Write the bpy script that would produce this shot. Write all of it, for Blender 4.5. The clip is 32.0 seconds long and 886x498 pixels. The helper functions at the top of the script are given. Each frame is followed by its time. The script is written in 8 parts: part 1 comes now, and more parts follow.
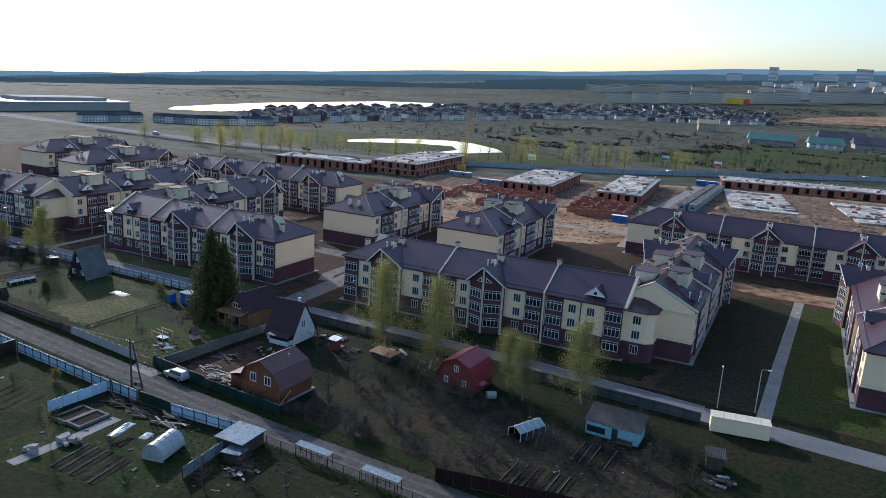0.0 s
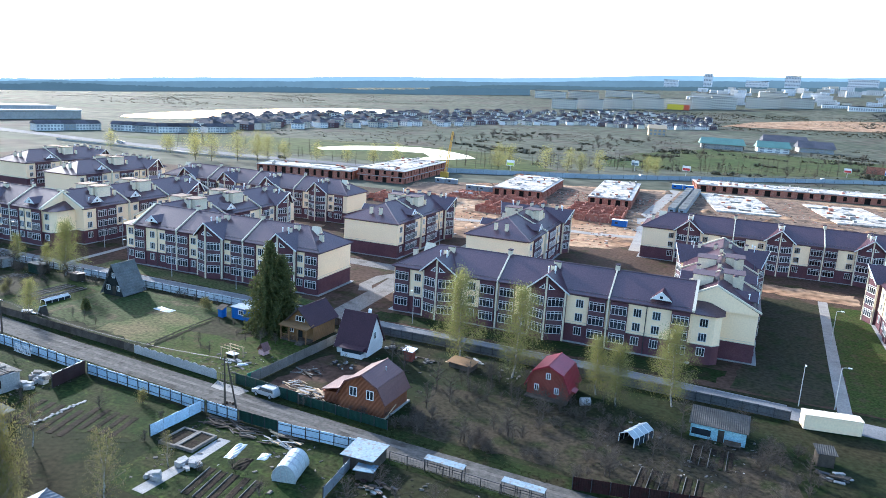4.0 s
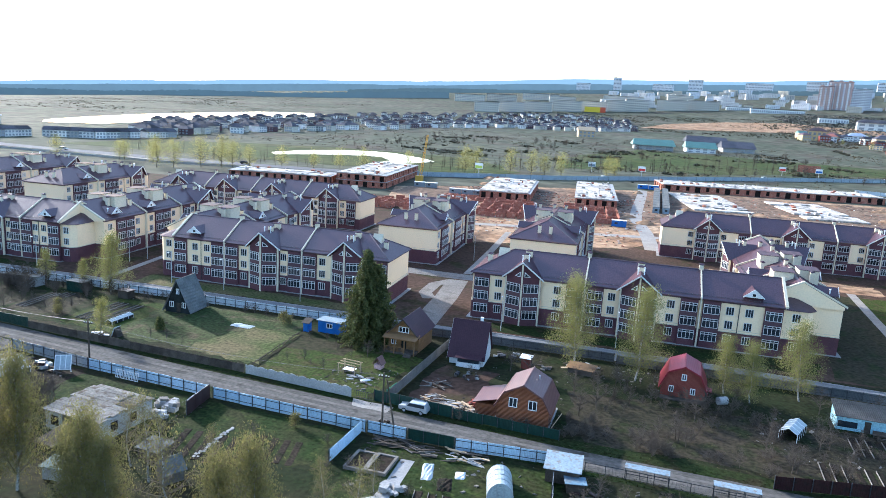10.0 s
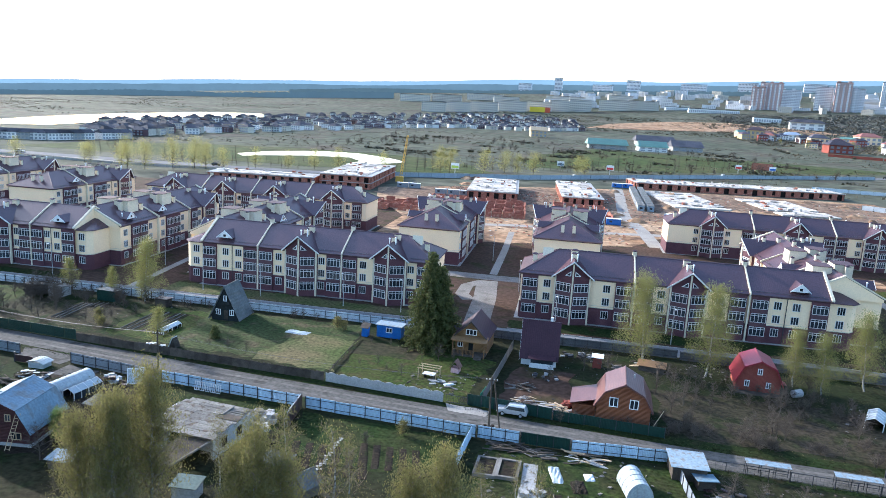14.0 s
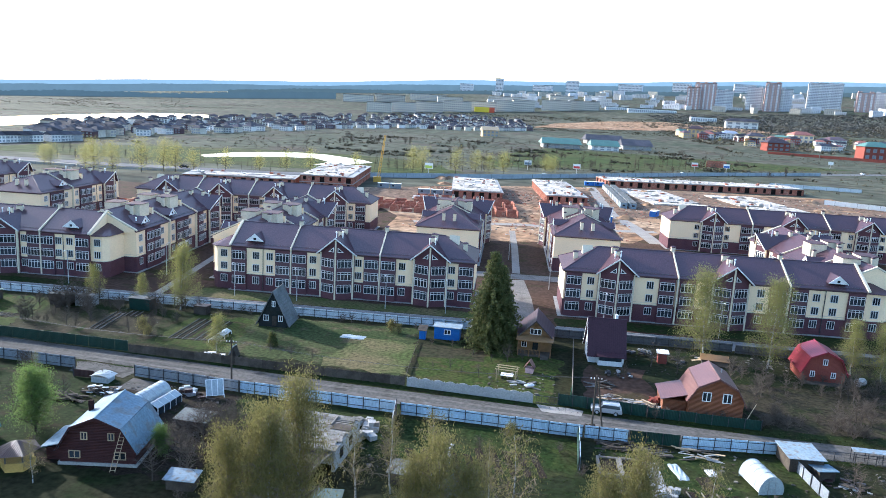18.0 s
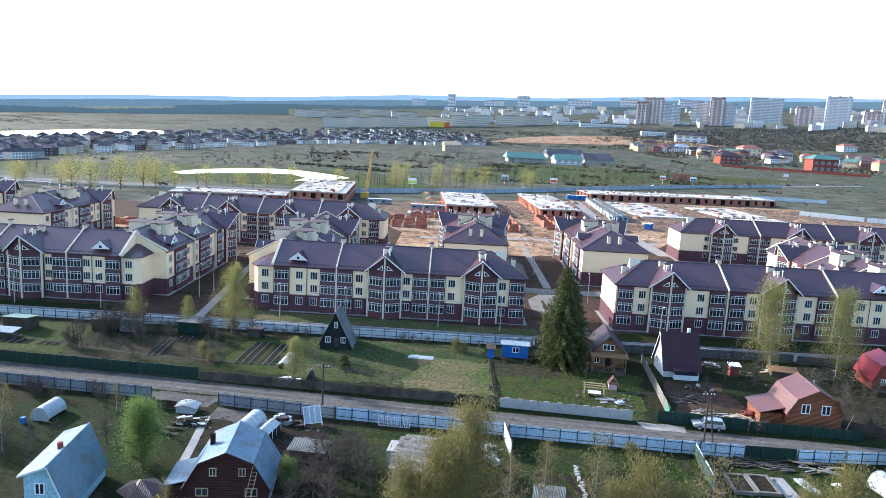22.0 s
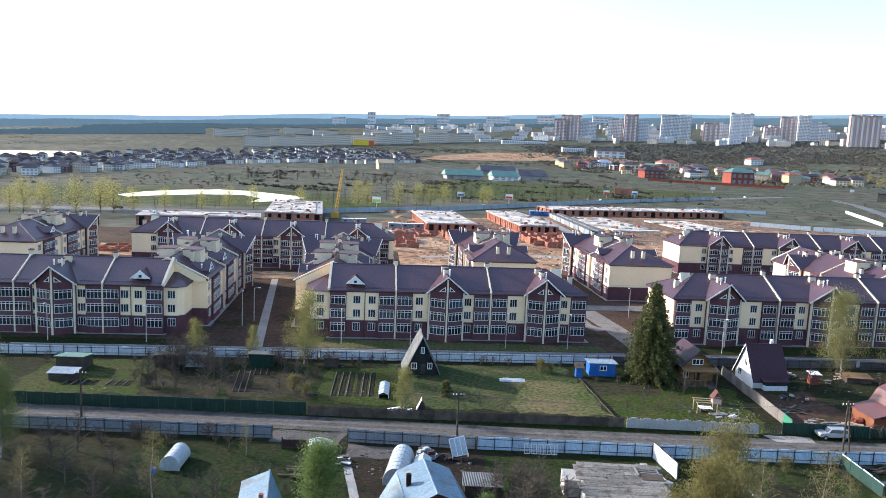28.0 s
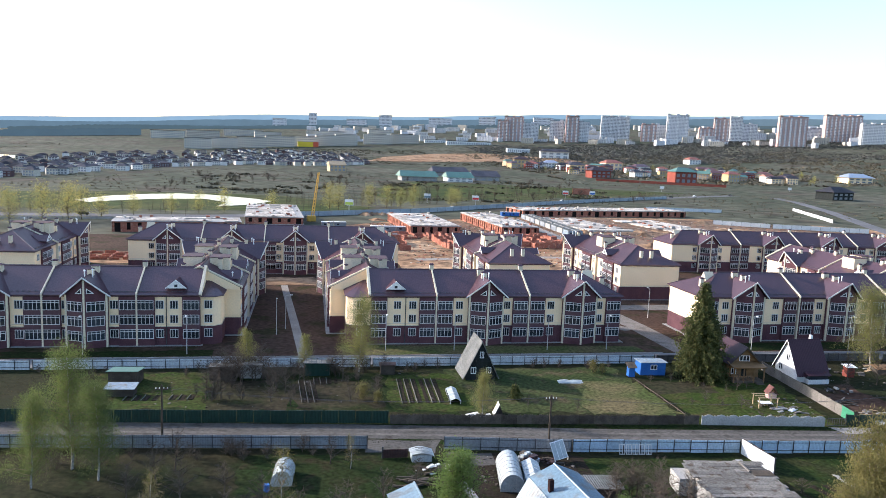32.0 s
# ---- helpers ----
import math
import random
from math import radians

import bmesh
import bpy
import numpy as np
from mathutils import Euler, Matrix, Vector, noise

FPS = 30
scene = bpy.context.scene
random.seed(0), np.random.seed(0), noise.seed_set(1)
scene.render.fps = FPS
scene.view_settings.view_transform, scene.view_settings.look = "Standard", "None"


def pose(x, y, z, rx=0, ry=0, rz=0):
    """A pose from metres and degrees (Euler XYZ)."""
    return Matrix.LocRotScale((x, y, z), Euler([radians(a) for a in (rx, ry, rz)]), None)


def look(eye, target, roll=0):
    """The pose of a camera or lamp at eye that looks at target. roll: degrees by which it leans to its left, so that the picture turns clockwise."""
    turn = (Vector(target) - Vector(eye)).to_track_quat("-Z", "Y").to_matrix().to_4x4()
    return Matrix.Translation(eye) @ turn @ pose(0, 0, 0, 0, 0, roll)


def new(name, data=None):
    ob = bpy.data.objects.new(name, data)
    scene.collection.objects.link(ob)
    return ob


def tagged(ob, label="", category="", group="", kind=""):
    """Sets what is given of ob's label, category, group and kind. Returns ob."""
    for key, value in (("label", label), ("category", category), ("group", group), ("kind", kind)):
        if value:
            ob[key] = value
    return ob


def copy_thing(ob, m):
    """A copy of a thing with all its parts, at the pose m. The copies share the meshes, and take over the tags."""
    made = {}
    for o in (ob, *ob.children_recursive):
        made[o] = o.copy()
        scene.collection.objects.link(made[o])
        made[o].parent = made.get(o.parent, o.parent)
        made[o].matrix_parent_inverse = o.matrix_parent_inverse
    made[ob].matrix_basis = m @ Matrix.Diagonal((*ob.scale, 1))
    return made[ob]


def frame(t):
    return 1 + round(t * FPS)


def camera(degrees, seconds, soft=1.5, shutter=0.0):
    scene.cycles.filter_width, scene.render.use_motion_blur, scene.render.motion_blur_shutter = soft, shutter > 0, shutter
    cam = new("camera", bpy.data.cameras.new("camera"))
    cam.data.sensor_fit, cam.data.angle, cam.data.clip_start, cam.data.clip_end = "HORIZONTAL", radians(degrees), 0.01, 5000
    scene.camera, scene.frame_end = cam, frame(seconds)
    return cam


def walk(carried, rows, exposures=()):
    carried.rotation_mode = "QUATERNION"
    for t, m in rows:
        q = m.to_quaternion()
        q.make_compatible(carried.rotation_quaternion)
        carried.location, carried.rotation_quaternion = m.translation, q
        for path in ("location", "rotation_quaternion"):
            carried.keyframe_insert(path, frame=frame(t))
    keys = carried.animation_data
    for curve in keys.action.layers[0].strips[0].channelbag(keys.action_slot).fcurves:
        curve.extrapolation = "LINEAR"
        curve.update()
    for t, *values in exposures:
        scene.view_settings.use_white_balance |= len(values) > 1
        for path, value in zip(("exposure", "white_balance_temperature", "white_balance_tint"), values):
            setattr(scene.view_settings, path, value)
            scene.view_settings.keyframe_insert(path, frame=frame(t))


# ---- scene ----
cam = camera(63.1, 32.0, 0.2)
# seconds, place in metres, heading to the left of +y, pitch, lean, in degrees
PATH = [
    (0, -1.42, -13.87, 50.79, 26.06, -13.08, 3.49),
    (1, -6.83, -16.48, 50.96, 25.11, -12.96, 3.45),
    (2, -12.48, -18.97, 50.77, 23.86, -12.86, 3.45),
    (3, -18.24, -21.37, 50.20, 22.68, -12.63, 3.46),
    (3.5, -21.18, -22.49, 49.92, 22.06, -12.46, 3.45),
    (5.5, -33.15, -26.49, 49.23, 19.63, -12.13, 3.36),
    (6, -36.19, -27.36, 49.05, 19.10, -12.07, 3.37),
    (7, -42.23, -28.87, 48.61, 17.85, -11.95, 3.39),
    (8, -48.16, -30.17, 48.11, 16.66, -11.90, 3.46),
    (9, -54.12, -31.50, 47.91, 15.67, -11.78, 3.41),
    (10, -60.04, -32.79, 47.59, 14.46, -11.69, 3.36),
    (11, -66.01, -33.97, 47.29, 13.21, -11.66, 3.30),
    (12, -71.91, -35.01, 46.93, 12.01, -11.53, 3.32),
    (13, -77.71, -35.94, 46.62, 10.81, -11.49, 3.36),
    (14, -83.48, -36.71, 46.23, 9.68, -11.41, 3.38),
    (15, -89.31, -37.18, 45.96, 8.64, -11.26, 3.41),
    (15.5, -92.24, -37.35, 45.77, 8.13, -11.37, 3.40),
    (17.5, -103.58, -37.79, 44.68, 5.26, -11.20, 3.29),
    (18, -106.43, -37.79, 44.40, 4.83, -11.10, 3.25),
    (19, -112.12, -37.62, 43.99, 4.00, -10.98, 3.21),
    (20, -117.73, -37.33, 43.74, 2.76, -10.67, 3.18),
    (21, -123.31, -36.99, 43.39, 1.35, -10.13, 3.13),
    (22, -128.93, -36.51, 43.15, 0.86, -9.73, 3.09),
    (23, -134.42, -36.02, 43.10, -0.15, -9.24, 3.07),
    (24, -139.67, -35.44, 42.72, -1.42, -8.74, 2.93),
    (25, -144.83, -34.68, 42.37, -2.50, -8.40, 2.81),
    (26, -150.01, -33.83, 42.08, -3.52, -8.29, 2.73),
    (26.5, -152.59, -33.39, 41.93, -4.05, -8.21, 2.69),
    (28.5, -162.90, -31.58, 41.59, -6.30, -7.99, 2.55),
    (29, -165.51, -31.14, 41.55, -6.89, -7.97, 2.54),
    (30, -170.78, -30.25, 41.46, -7.99, -7.89, 2.49),
    (31, -176.15, -29.49, 41.44, -9.18, -7.80, 2.45),
    (32, -181.58, -28.91, 41.36, -10.52, -7.75, 2.33)
]


def sight(x, y, z, yaw, pitch, lean):
    a, b = radians(yaw), radians(pitch)
    return look((x, y, z), (x - math.sin(a) * math.cos(b), y + math.cos(a) * math.cos(b), z + math.sin(b)), lean)


EXPOSURES = [(0, 0.36, 5100, 12), (1, 1.08, 5050, 11), (2, 1.46, 5050, 10), (3.5, 1.70, 5050, 9), (6, 1.87, 5050, 9), (12, 1.68, 5150, 10), (20, 1.68, 5200, 11), (32, 1.32, 5650, 15)]
walk(cam, [(row[0], sight(*row[1:])) for row in PATH], EXPOSURES)

# ---- sky and sun ----
SUN_UP, SUN_FROM = radians(21), Vector((-0.86, 0.50, 0))  # low sun beyond the left-hand end of the street
world = bpy.data.worlds.new("spring_sky")
scene.world = world
world.use_nodes = True
wn = world.node_tree.nodes
sky = wn.new("ShaderNodeTexSky")
sky.sky_type, sky.sun_disc, sky.sun_elevation = "NISHITA", False, SUN_UP
sky.sun_rotation = math.atan2(SUN_FROM.x, SUN_FROM.y)
sky.air_density, sky.dust_density, sky.ozone_density = 1.15, 2.0, 0.8
world.node_tree.links.new(sky.outputs[0], wn["Background"].inputs[0])
wn["Background"].inputs[1].default_value = 0.15
sun = new("sun", bpy.data.lights.new("sun", "SUN"))
sun.data.energy, sun.data.angle, sun.data.color = 3.6, radians(0.6), (1.0, 0.86, 0.69)
sun.matrix_basis = look((SUN_FROM * 400 + Vector((0, 0, 400 * math.tan(SUN_UP)))), (0, 0, 0))

# ---- materials ----
def surface(name, one, two, rough=0.8, coarse=0.3, fine=6.0, bump=0.15, metal=0.0, ribs=None, third=None, island=0.0, coat=0.0, grit=0.35, leaf=0.0, shine=0.35, gloss=0.0):
    """A node material: two colours mixed by a coarse and a fine noise in metres, fine relief, optional ribs along x, y or z."""
    m = bpy.data.materials.new(name)
    m.use_nodes = True
    nt = m.node_tree
    n, link = nt.nodes, nt.links.new
    b = n["Principled BSDF"]
    b.inputs["Roughness"].default_value, b.inputs["Metallic"].default_value = rough, metal
    b.inputs["Specular IOR Level"].default_value = shine if rough < 0.8 else shine * (0.4 if rough < 0.9 else 0.12)
    geo = n.new("ShaderNodeNewGeometry")

    def noise_at(scale, detail=4.0):
        t = n.new("ShaderNodeTexNoise")
        t.inputs["Scale"].default_value, t.inputs["Detail"].default_value = scale, detail
        link(geo.outputs["Position"], t.inputs["Vector"])
        return t.outputs["Fac"]

    def stretch(fac, low, high):
        r = n.new("ShaderNodeMapRange")
        r.inputs["From Min"].default_value, r.inputs["From Max"].default_value = low, high
        link(fac, r.inputs["Value"])
        return r.outputs["Result"]

    def blend(fac, a, c):
        x = n.new("ShaderNodeMix")
        x.data_type = "RGBA"
        link(fac, x.inputs["Factor"])
        for socket, value in ((x.inputs["A"], a), (x.inputs["B"], c)):
            if isinstance(value, tuple):
                socket.default_value = (*value, 1)
            else:
                link(value, socket)
        return x.outputs["Result"]

    grain = noise_at(fine, 6)
    colour = blend(stretch(noise_at(coarse), 0.35, 0.65), one, two)
    if third:
        colour = blend(stretch(noise_at(coarse * 3.1, 5), 0.52, 0.66), colour, third)
    dark = n.new("ShaderNodeMix")
    dark.data_type, dark.blend_type = "RGBA", "MULTIPLY"
    dark.inputs["Factor"].default_value = grit
    link(colour, dark.inputs["A"])
    tone = n.new("ShaderNodeMapRange")
    tone.inputs["From Min"].default_value, tone.inputs["From Max"].default_value = 0.3, 0.7
    tone.inputs["To Min"].default_value, tone.inputs["To Max"].default_value = 0.35, 1.35
    link(grain, tone.inputs["Value"])
    link(tone.outputs["Result"], dark.inputs["B"])
    out = dark.outputs["Result"]
    if island:
        info = n.new("ShaderNodeObjectInfo")
        vary = n.new("ShaderNodeHueSaturation")
        v = n.new("ShaderNodeMapRange")
        v.inputs["To Min"].default_value, v.inputs["To Max"].default_value = 1 - island, 1 + island
        link(info.outputs["Random"], v.inputs["Value"])
        link(v.outputs["Result"], vary.inputs["Value"])
        link(out, vary.inputs["Color"])
        out = vary.outputs["Color"]
    link(out, b.inputs["Base Color"])
    height = grain
    if ribs:
        axis, pitch = ribs
        sep = n.new("ShaderNodeSeparateXYZ")
        link(geo.outputs["Position"], sep.inputs[0])
        s = n.new("ShaderNodeMath")
        s.operation = "MULTIPLY"
        s.inputs[1].default_value = 2 * math.pi / pitch
        link(sep.outputs["XYZ".index(axis.upper())], s.inputs[0])
        w = n.new("ShaderNodeMath")
        w.operation = "SINE"
        link(s.outputs[0], w.inputs[0])
        height = w.outputs[0]
    bp = n.new("ShaderNodeBump")
    bp.inputs["Strength"].default_value, bp.inputs["Distance"].default_value = min(1.0, bump * 2), 0.05 if not ribs else 0.03
    link(height, bp.inputs["Height"])
    link(bp.outputs["Normal"], b.inputs["Normal"])
    b.inputs["Coat Weight"].default_value = coat
    if gloss:  # an even sheen of painted metal
        b.inputs["Specular IOR Level"].default_value = 0.0
        sheen, both = n.new("ShaderNodeBsdfAnisotropic"), n.new("ShaderNodeMixShader")
        sheen.inputs["Roughness"].default_value = rough
        link(bp.outputs["Normal"], sheen.inputs["Normal"])
        both.inputs[0].default_value = gloss
        link(b.outputs[0], both.inputs[1])
        link(sheen.outputs[0], both.inputs[2])
        link(both.outputs[0], n["Material Output"].inputs["Surface"])
    if leaf:  # light passes through thin leaves
        through_leaf, mix = n.new("ShaderNodeBsdfTranslucent"), n.new("ShaderNodeMixShader")
        link(out, through_leaf.inputs["Color"])
        mix.inputs[0].default_value = leaf
        link(b.outputs[0], mix.inputs[1])
        link(through_leaf.outputs[0], mix.inputs[2])
        link(mix.outputs[0], n["Material Output"].inputs["Surface"])
    return m


GRASS = surface("meadow_grass", (0.0190, 0.0255, 0.0105), (0.0310, 0.0262, 0.0140), 0.95, 0.05, 1.3, 0.5, third=(0.0145, 0.0230, 0.0072), grit=0.8)
FIELD = surface("dry_field", (0.096, 0.095, 0.068), (0.062, 0.071, 0.046), 0.95, 0.0045, 0.06, 0.4, third=(0.078, 0.066, 0.050), grit=0.9)
LAWN = surface("lawn", (0.0155, 0.0285, 0.0075), (0.0220, 0.0285, 0.0095), 0.95, 0.1, 1.6, 0.5, third=(0.0300, 0.0262, 0.0132), grit=0.9)
FRESH = surface("fresh_grass", (0.0340, 0.0545, 0.0108), (0.0500, 0.0580, 0.0165), 0.95, 0.16, 1.8, 0.5, third=(0.0620, 0.0520, 0.0235), grit=0.9)
DRYLAWN = surface("dry_lawn", (0.125, 0.104, 0.052), (0.065, 0.082, 0.026), 0.95, 0.12, 1.6, 0.5, grit=0.9)
MOWN = surface("mown_dry_grass", (0.058, 0.066, 0.026), (0.034, 0.051, 0.017), 0.95, 0.09, 1.5, 0.5, third=(0.080, 0.066, 0.036), grit=0.9)
DULL_LAWN = surface("trampled_lawn", (0.036, 0.035, 0.018), (0.045, 0.037, 0.023), 0.95, 0.08, 1.2, 0.4, third=(0.028, 0.034, 0.013), grit=0.8)
PATCHY = surface("patchy_garden_grass", (0.0190, 0.0340, 0.0085), (0.0330, 0.0350, 0.0140), 0.95, 0.22, 1.8, 0.5, third=(0.0400, 0.0540, 0.0140), grit=0.9)
SOIL = surface("garden_soil", (0.024, 0.019, 0.014), (0.034, 0.026, 0.019), 0.95, 0.2, 2.4, 0.5, third=(0.019, 0.022, 0.009), grit=0.8)
YARD = surface("yard_earth", (0.056, 0.035, 0.025), (0.076, 0.048, 0.034), 0.95, 0.05, 1.0, 0.4, third=(0.036, 0.035, 0.015), grit=0.7)
CLAY = surface("building_clay", (0.26, 0.150, 0.082), (0.38, 0.265, 0.165), 0.95, 0.03, 0.35, 0.5, third=(0.115, 0.074, 0.050), grit=0.9)
DUG = surface("dug_site_earth", (0.150, 0.100, 0.068), (0.215, 0.150, 0.103), 0.95, 0.03, 0.4, 0.5, third=(0.090, 0.064, 0.047), grit=0.9)
DIRTROAD = surface("gravel_lane", (0.080, 0.075, 0.067), (0.105, 0.099, 0.089), 0.95, 0.12, 2.0, 0.2, third=(0.056, 0.052, 0.044), grit=0.5)
ASPHALT = surface("worn_asphalt", (0.145, 0.145, 0.145), (0.18, 0.18, 0.18), 0.9, 0.12, 3.0, 0.2)
HIGHWAY = surface("highway_asphalt", (0.12, 0.12, 0.125), (0.15, 0.15, 0.155), 0.9, 0.02, 1.0, 0.1)
PAVING = surface("pale_paving", (0.235, 0.215, 0.19), (0.29, 0.27, 0.24), 0.9, 0.2, 3.0, 0.25)
DUST_ROAD = surface("dusty_access_road", (0.165, 0.150, 0.132), (0.20, 0.185, 0.165), 0.92, 0.12, 2.5, 0.2, third=(0.13, 0.115, 0.098), grit=0.5)
KERB = surface("kerb_concrete", (0.252, 0.245, 0.231), (0.301, 0.294, 0.280), 0.9, 0.5, 5.0, 0.2)
CREAM = surface("cream_render", (0.88, 0.69, 0.445), (0.84, 0.655, 0.415), 0.85, 0.15, 3.0, 0.05, grit=0.12)
CREAM_TRIM = surface("pale_cream_trim", (0.66, 0.58, 0.43), (0.60, 0.53, 0.39), 0.8, 0.4, 4.0, 0.04, grit=0.25)
BRICK = surface("plum_brick", (0.092, 0.044, 0.053), (0.114, 0.054, 0.061), 0.85, 0.5, 7.0, 0.3, ribs=("z", 0.16))
SPANDREL = surface("dark_plum_panel", (0.076, 0.039, 0.047), (0.096, 0.047, 0.054), 0.7, 0.6, 5.0, 0.1)
ROOF_X = surface("plum_metal_tile_x", (0.080, 0.045, 0.053), (0.065, 0.038, 0.046), 0.22, 0.12, 3.0, 0.06, ribs=("x", 0.4), gloss=0.085)
ROOF_Y = surface("plum_metal_tile_y", (0.080, 0.045, 0.053), (0.065, 0.038, 0.046), 0.22, 0.12, 3.0, 0.06, ribs=("y", 0.4), gloss=0.085)
WHITE = surface("white_plastic", (0.80, 0.80, 0.78), (0.75, 0.75, 0.73), 0.45, 1.0, 8.0, 0.03)
FRAME = surface("window_plastic", (0.68, 0.67, 0.65), (0.62, 0.61, 0.59), 0.5, 1.0, 8.0, 0.03)
GLASS = surface("window_glass", (0.022, 0.028, 0.034), (0.035, 0.042, 0.05), 0.06, 0.35, 1.0, 0.01, island=0.5)
# paler copy of the window glass, with distance haze mixed into its colour
FAR_GLASS = surface("far_glass_with_haze", (0.20, 0.215, 0.235), (0.25, 0.26, 0.28), 0.3, 0.35, 1.0, 0.01, island=0.3)
YELLOW_LEAF = surface("bright_roadside_leaf", (0.31, 0.285, 0.085), (0.37, 0.33, 0.10), 0.7, 0.8, 2.0, 0.0, third=(0.27, 0.29, 0.065), leaf=0.5)
HIGH_FENCE = surface("highway_fence_sheet", (0.25, 0.29, 0.32), (0.30, 0.34, 0.37), 0.6, 0.2, 3.0, 0.2, island=0.1)
SILVER = surface("zinc_sheet", (0.55, 0.57, 0.60), (0.48, 0.50, 0.53), 0.35, 0.5, 4.0, 0.1, metal=0.6)
STEEL = surface("dark_steel", (0.05, 0.05, 0.055), (0.07, 0.07, 0.075), 0.5, 1.0, 6.0, 0.05, metal=0.5)
GALV = surface("grey_pole", (0.42, 0.42, 0.41), (0.36, 0.36, 0.35), 0.6, 1.0, 6.0, 0.05)
RED_BRICK = surface("raw_red_brick", (0.34, 0.140, 0.095), (0.27, 0.105, 0.072), 0.9, 0.3, 3.0, 0.3, ribs=("z", 0.3), third=(0.38, 0.21, 0.15))
SLAB = surface("roof_slab_screed", (0.52, 0.475, 0.41), (0.35, 0.315, 0.27), 0.9, 0.10, 0.7, 0.3, third=(0.62, 0.58, 0.52), grit=0.8, island=0.25)
CONCRETE = surface("grey_concrete", (0.302, 0.295, 0.281), (0.360, 0.353, 0.331), 0.9, 0.3, 4.0, 0.2)
# near-black colour that stands in for the shade inside open rooms
ROOM_SHADE = surface("painted_room_shade", (0.015, 0.012, 0.012), (0.02, 0.018, 0.016), 0.95, 0.3, 3.0, 0.0)
BLUE_SHEET = surface("pale_blue_profiled_sheet", (0.42, 0.55, 0.66), (0.48, 0.60, 0.70), 0.5, 0.4, 4.0, 0.3, ribs=("x", 0.22), island=0.12)
GREY_SHEET = surface("grey_profiled_sheet", (0.225, 0.247, 0.270), (0.195, 0.217, 0.240), 0.5, 0.4, 4.0, 0.3, ribs=("x", 0.22), island=0.1)
GREEN_SHEET = surface("dark_green_profiled_sheet", (0.007, 0.030, 0.022), (0.009, 0.036, 0.026), 0.45, 0.4, 4.0, 0.3, ribs=("x", 0.22), island=0.1)
BROWN_SHEET = surface("dark_brown_profiled_sheet", (0.039, 0.019, 0.019), (0.047, 0.025, 0.022), 0.5, 0.4, 4.0, 0.3, ribs=("x", 0.22), island=0.1)
YARD_SHEET = surface("yard_fence_sheet", (0.50, 0.54, 0.57), (0.56, 0.60, 0.63), 0.5, 0.4, 4.0, 0.3, ribs=("x", 0.25), island=0.06)
OLD_WOOD = surface("weathered_boards", (0.060, 0.050, 0.040), (0.096, 0.080, 0.064), 0.9, 0.8, 8.0, 0.3, island=0.25)
GREY_TIMBER = surface("grey_sawn_timber", (0.185, 0.170, 0.150), (0.140, 0.128, 0.113), 0.9, 0.5, 5.0, 0.3, island=0.22)
PALE_WOOD = surface("fresh_planks", (0.50, 0.37, 0.23), (0.42, 0.31, 0.19), 0.8, 0.8, 8.0, 0.2, island=0.15)
LOG = surface("honey_log_wall", (0.195, 0.108, 0.042), (0.240, 0.132, 0.052), 0.7, 0.5, 6.0, 0.5, ribs=("z", 0.24))
ORANGE_LOG = surface("orange_block_wall", (0.190, 0.064, 0.025), (0.225, 0.080, 0.031), 0.7, 0.5, 6.0, 0.5, ribs=("z", 0.2))
BLACK_WOOD = surface("tarred_boards", (0.016, 0.020, 0.020), (0.026, 0.030, 0.030), 0.85, 0.8, 6.0, 0.2, ribs=("x", 0.3))
DARK_SLATE = surface("old_dark_slate", (0.088, 0.084, 0.078), (0.060, 0.058, 0.054), 0.9, 0.4, 3.0, 0.6, ribs=("x", 0.3))
DULL_SHEET = surface("dull_dark_fence_sheet", (0.105, 0.108, 0.112), (0.085, 0.088, 0.092), 0.7, 0.4, 4.0, 0.3, ribs=("x", 0.22), island=0.1)
MOSS_SLATE = surface("grey_asbestos_sheet", (0.165, 0.168, 0.162), (0.115, 0.12, 0.115), 0.9, 0.4, 3.0, 0.6, ribs=("x", 0.3))
RED_WALL = surface("red_brick_cottage", (0.203, 0.056, 0.041), (0.232, 0.068, 0.049), 0.85, 0.5, 6.0, 0.3, ribs=("z", 0.15))
CRIMSON = surface("crimson_metal_tile", (0.225, 0.022, 0.036), (0.265, 0.028, 0.042), 0.36, 0.3, 4.0, 0.12, ribs=("x", 0.35))
ROSE_ROOF = surface("rose_brown_metal", (0.132, 0.060, 0.052), (0.112, 0.050, 0.045), 0.36, 0.3, 4.0, 0.12, ribs=("x", 0.35))
PLUM_ROOF = surface("dark_plum_metal", (0.050, 0.024, 0.032), (0.042, 0.021, 0.028), 0.5, 0.3, 4.0, 0.12, ribs=("x", 0.35), shine=0.15)
MAROON = surface("maroon_boards", (0.042, 0.012, 0.011), (0.055, 0.016, 0.014), 0.75, 0.5, 5.0, 0.4, ribs=("z", 0.2))
SKYBLUE = surface("sky_blue_sheet_roof", (0.120, 0.186, 0.238), (0.158, 0.228, 0.276), 0.36, 0.2, 3.0, 0.12, ribs=("y", 0.5), third=(0.130, 0.148, 0.158), gloss=0.06)
DARK_MAROON = surface("dull_maroon_sheet", (0.030, 0.015, 0.015), (0.038, 0.020, 0.018), 0.9, 0.4, 4.0, 0.3, ribs=("x", 0.3), third=(0.022, 0.016, 0.015), shine=0.1)
BLUE_PAINT = surface("strong_blue_paint", (0.02, 0.10, 0.34), (0.03, 0.13, 0.40), 0.5, 0.6, 5.0, 0.1)
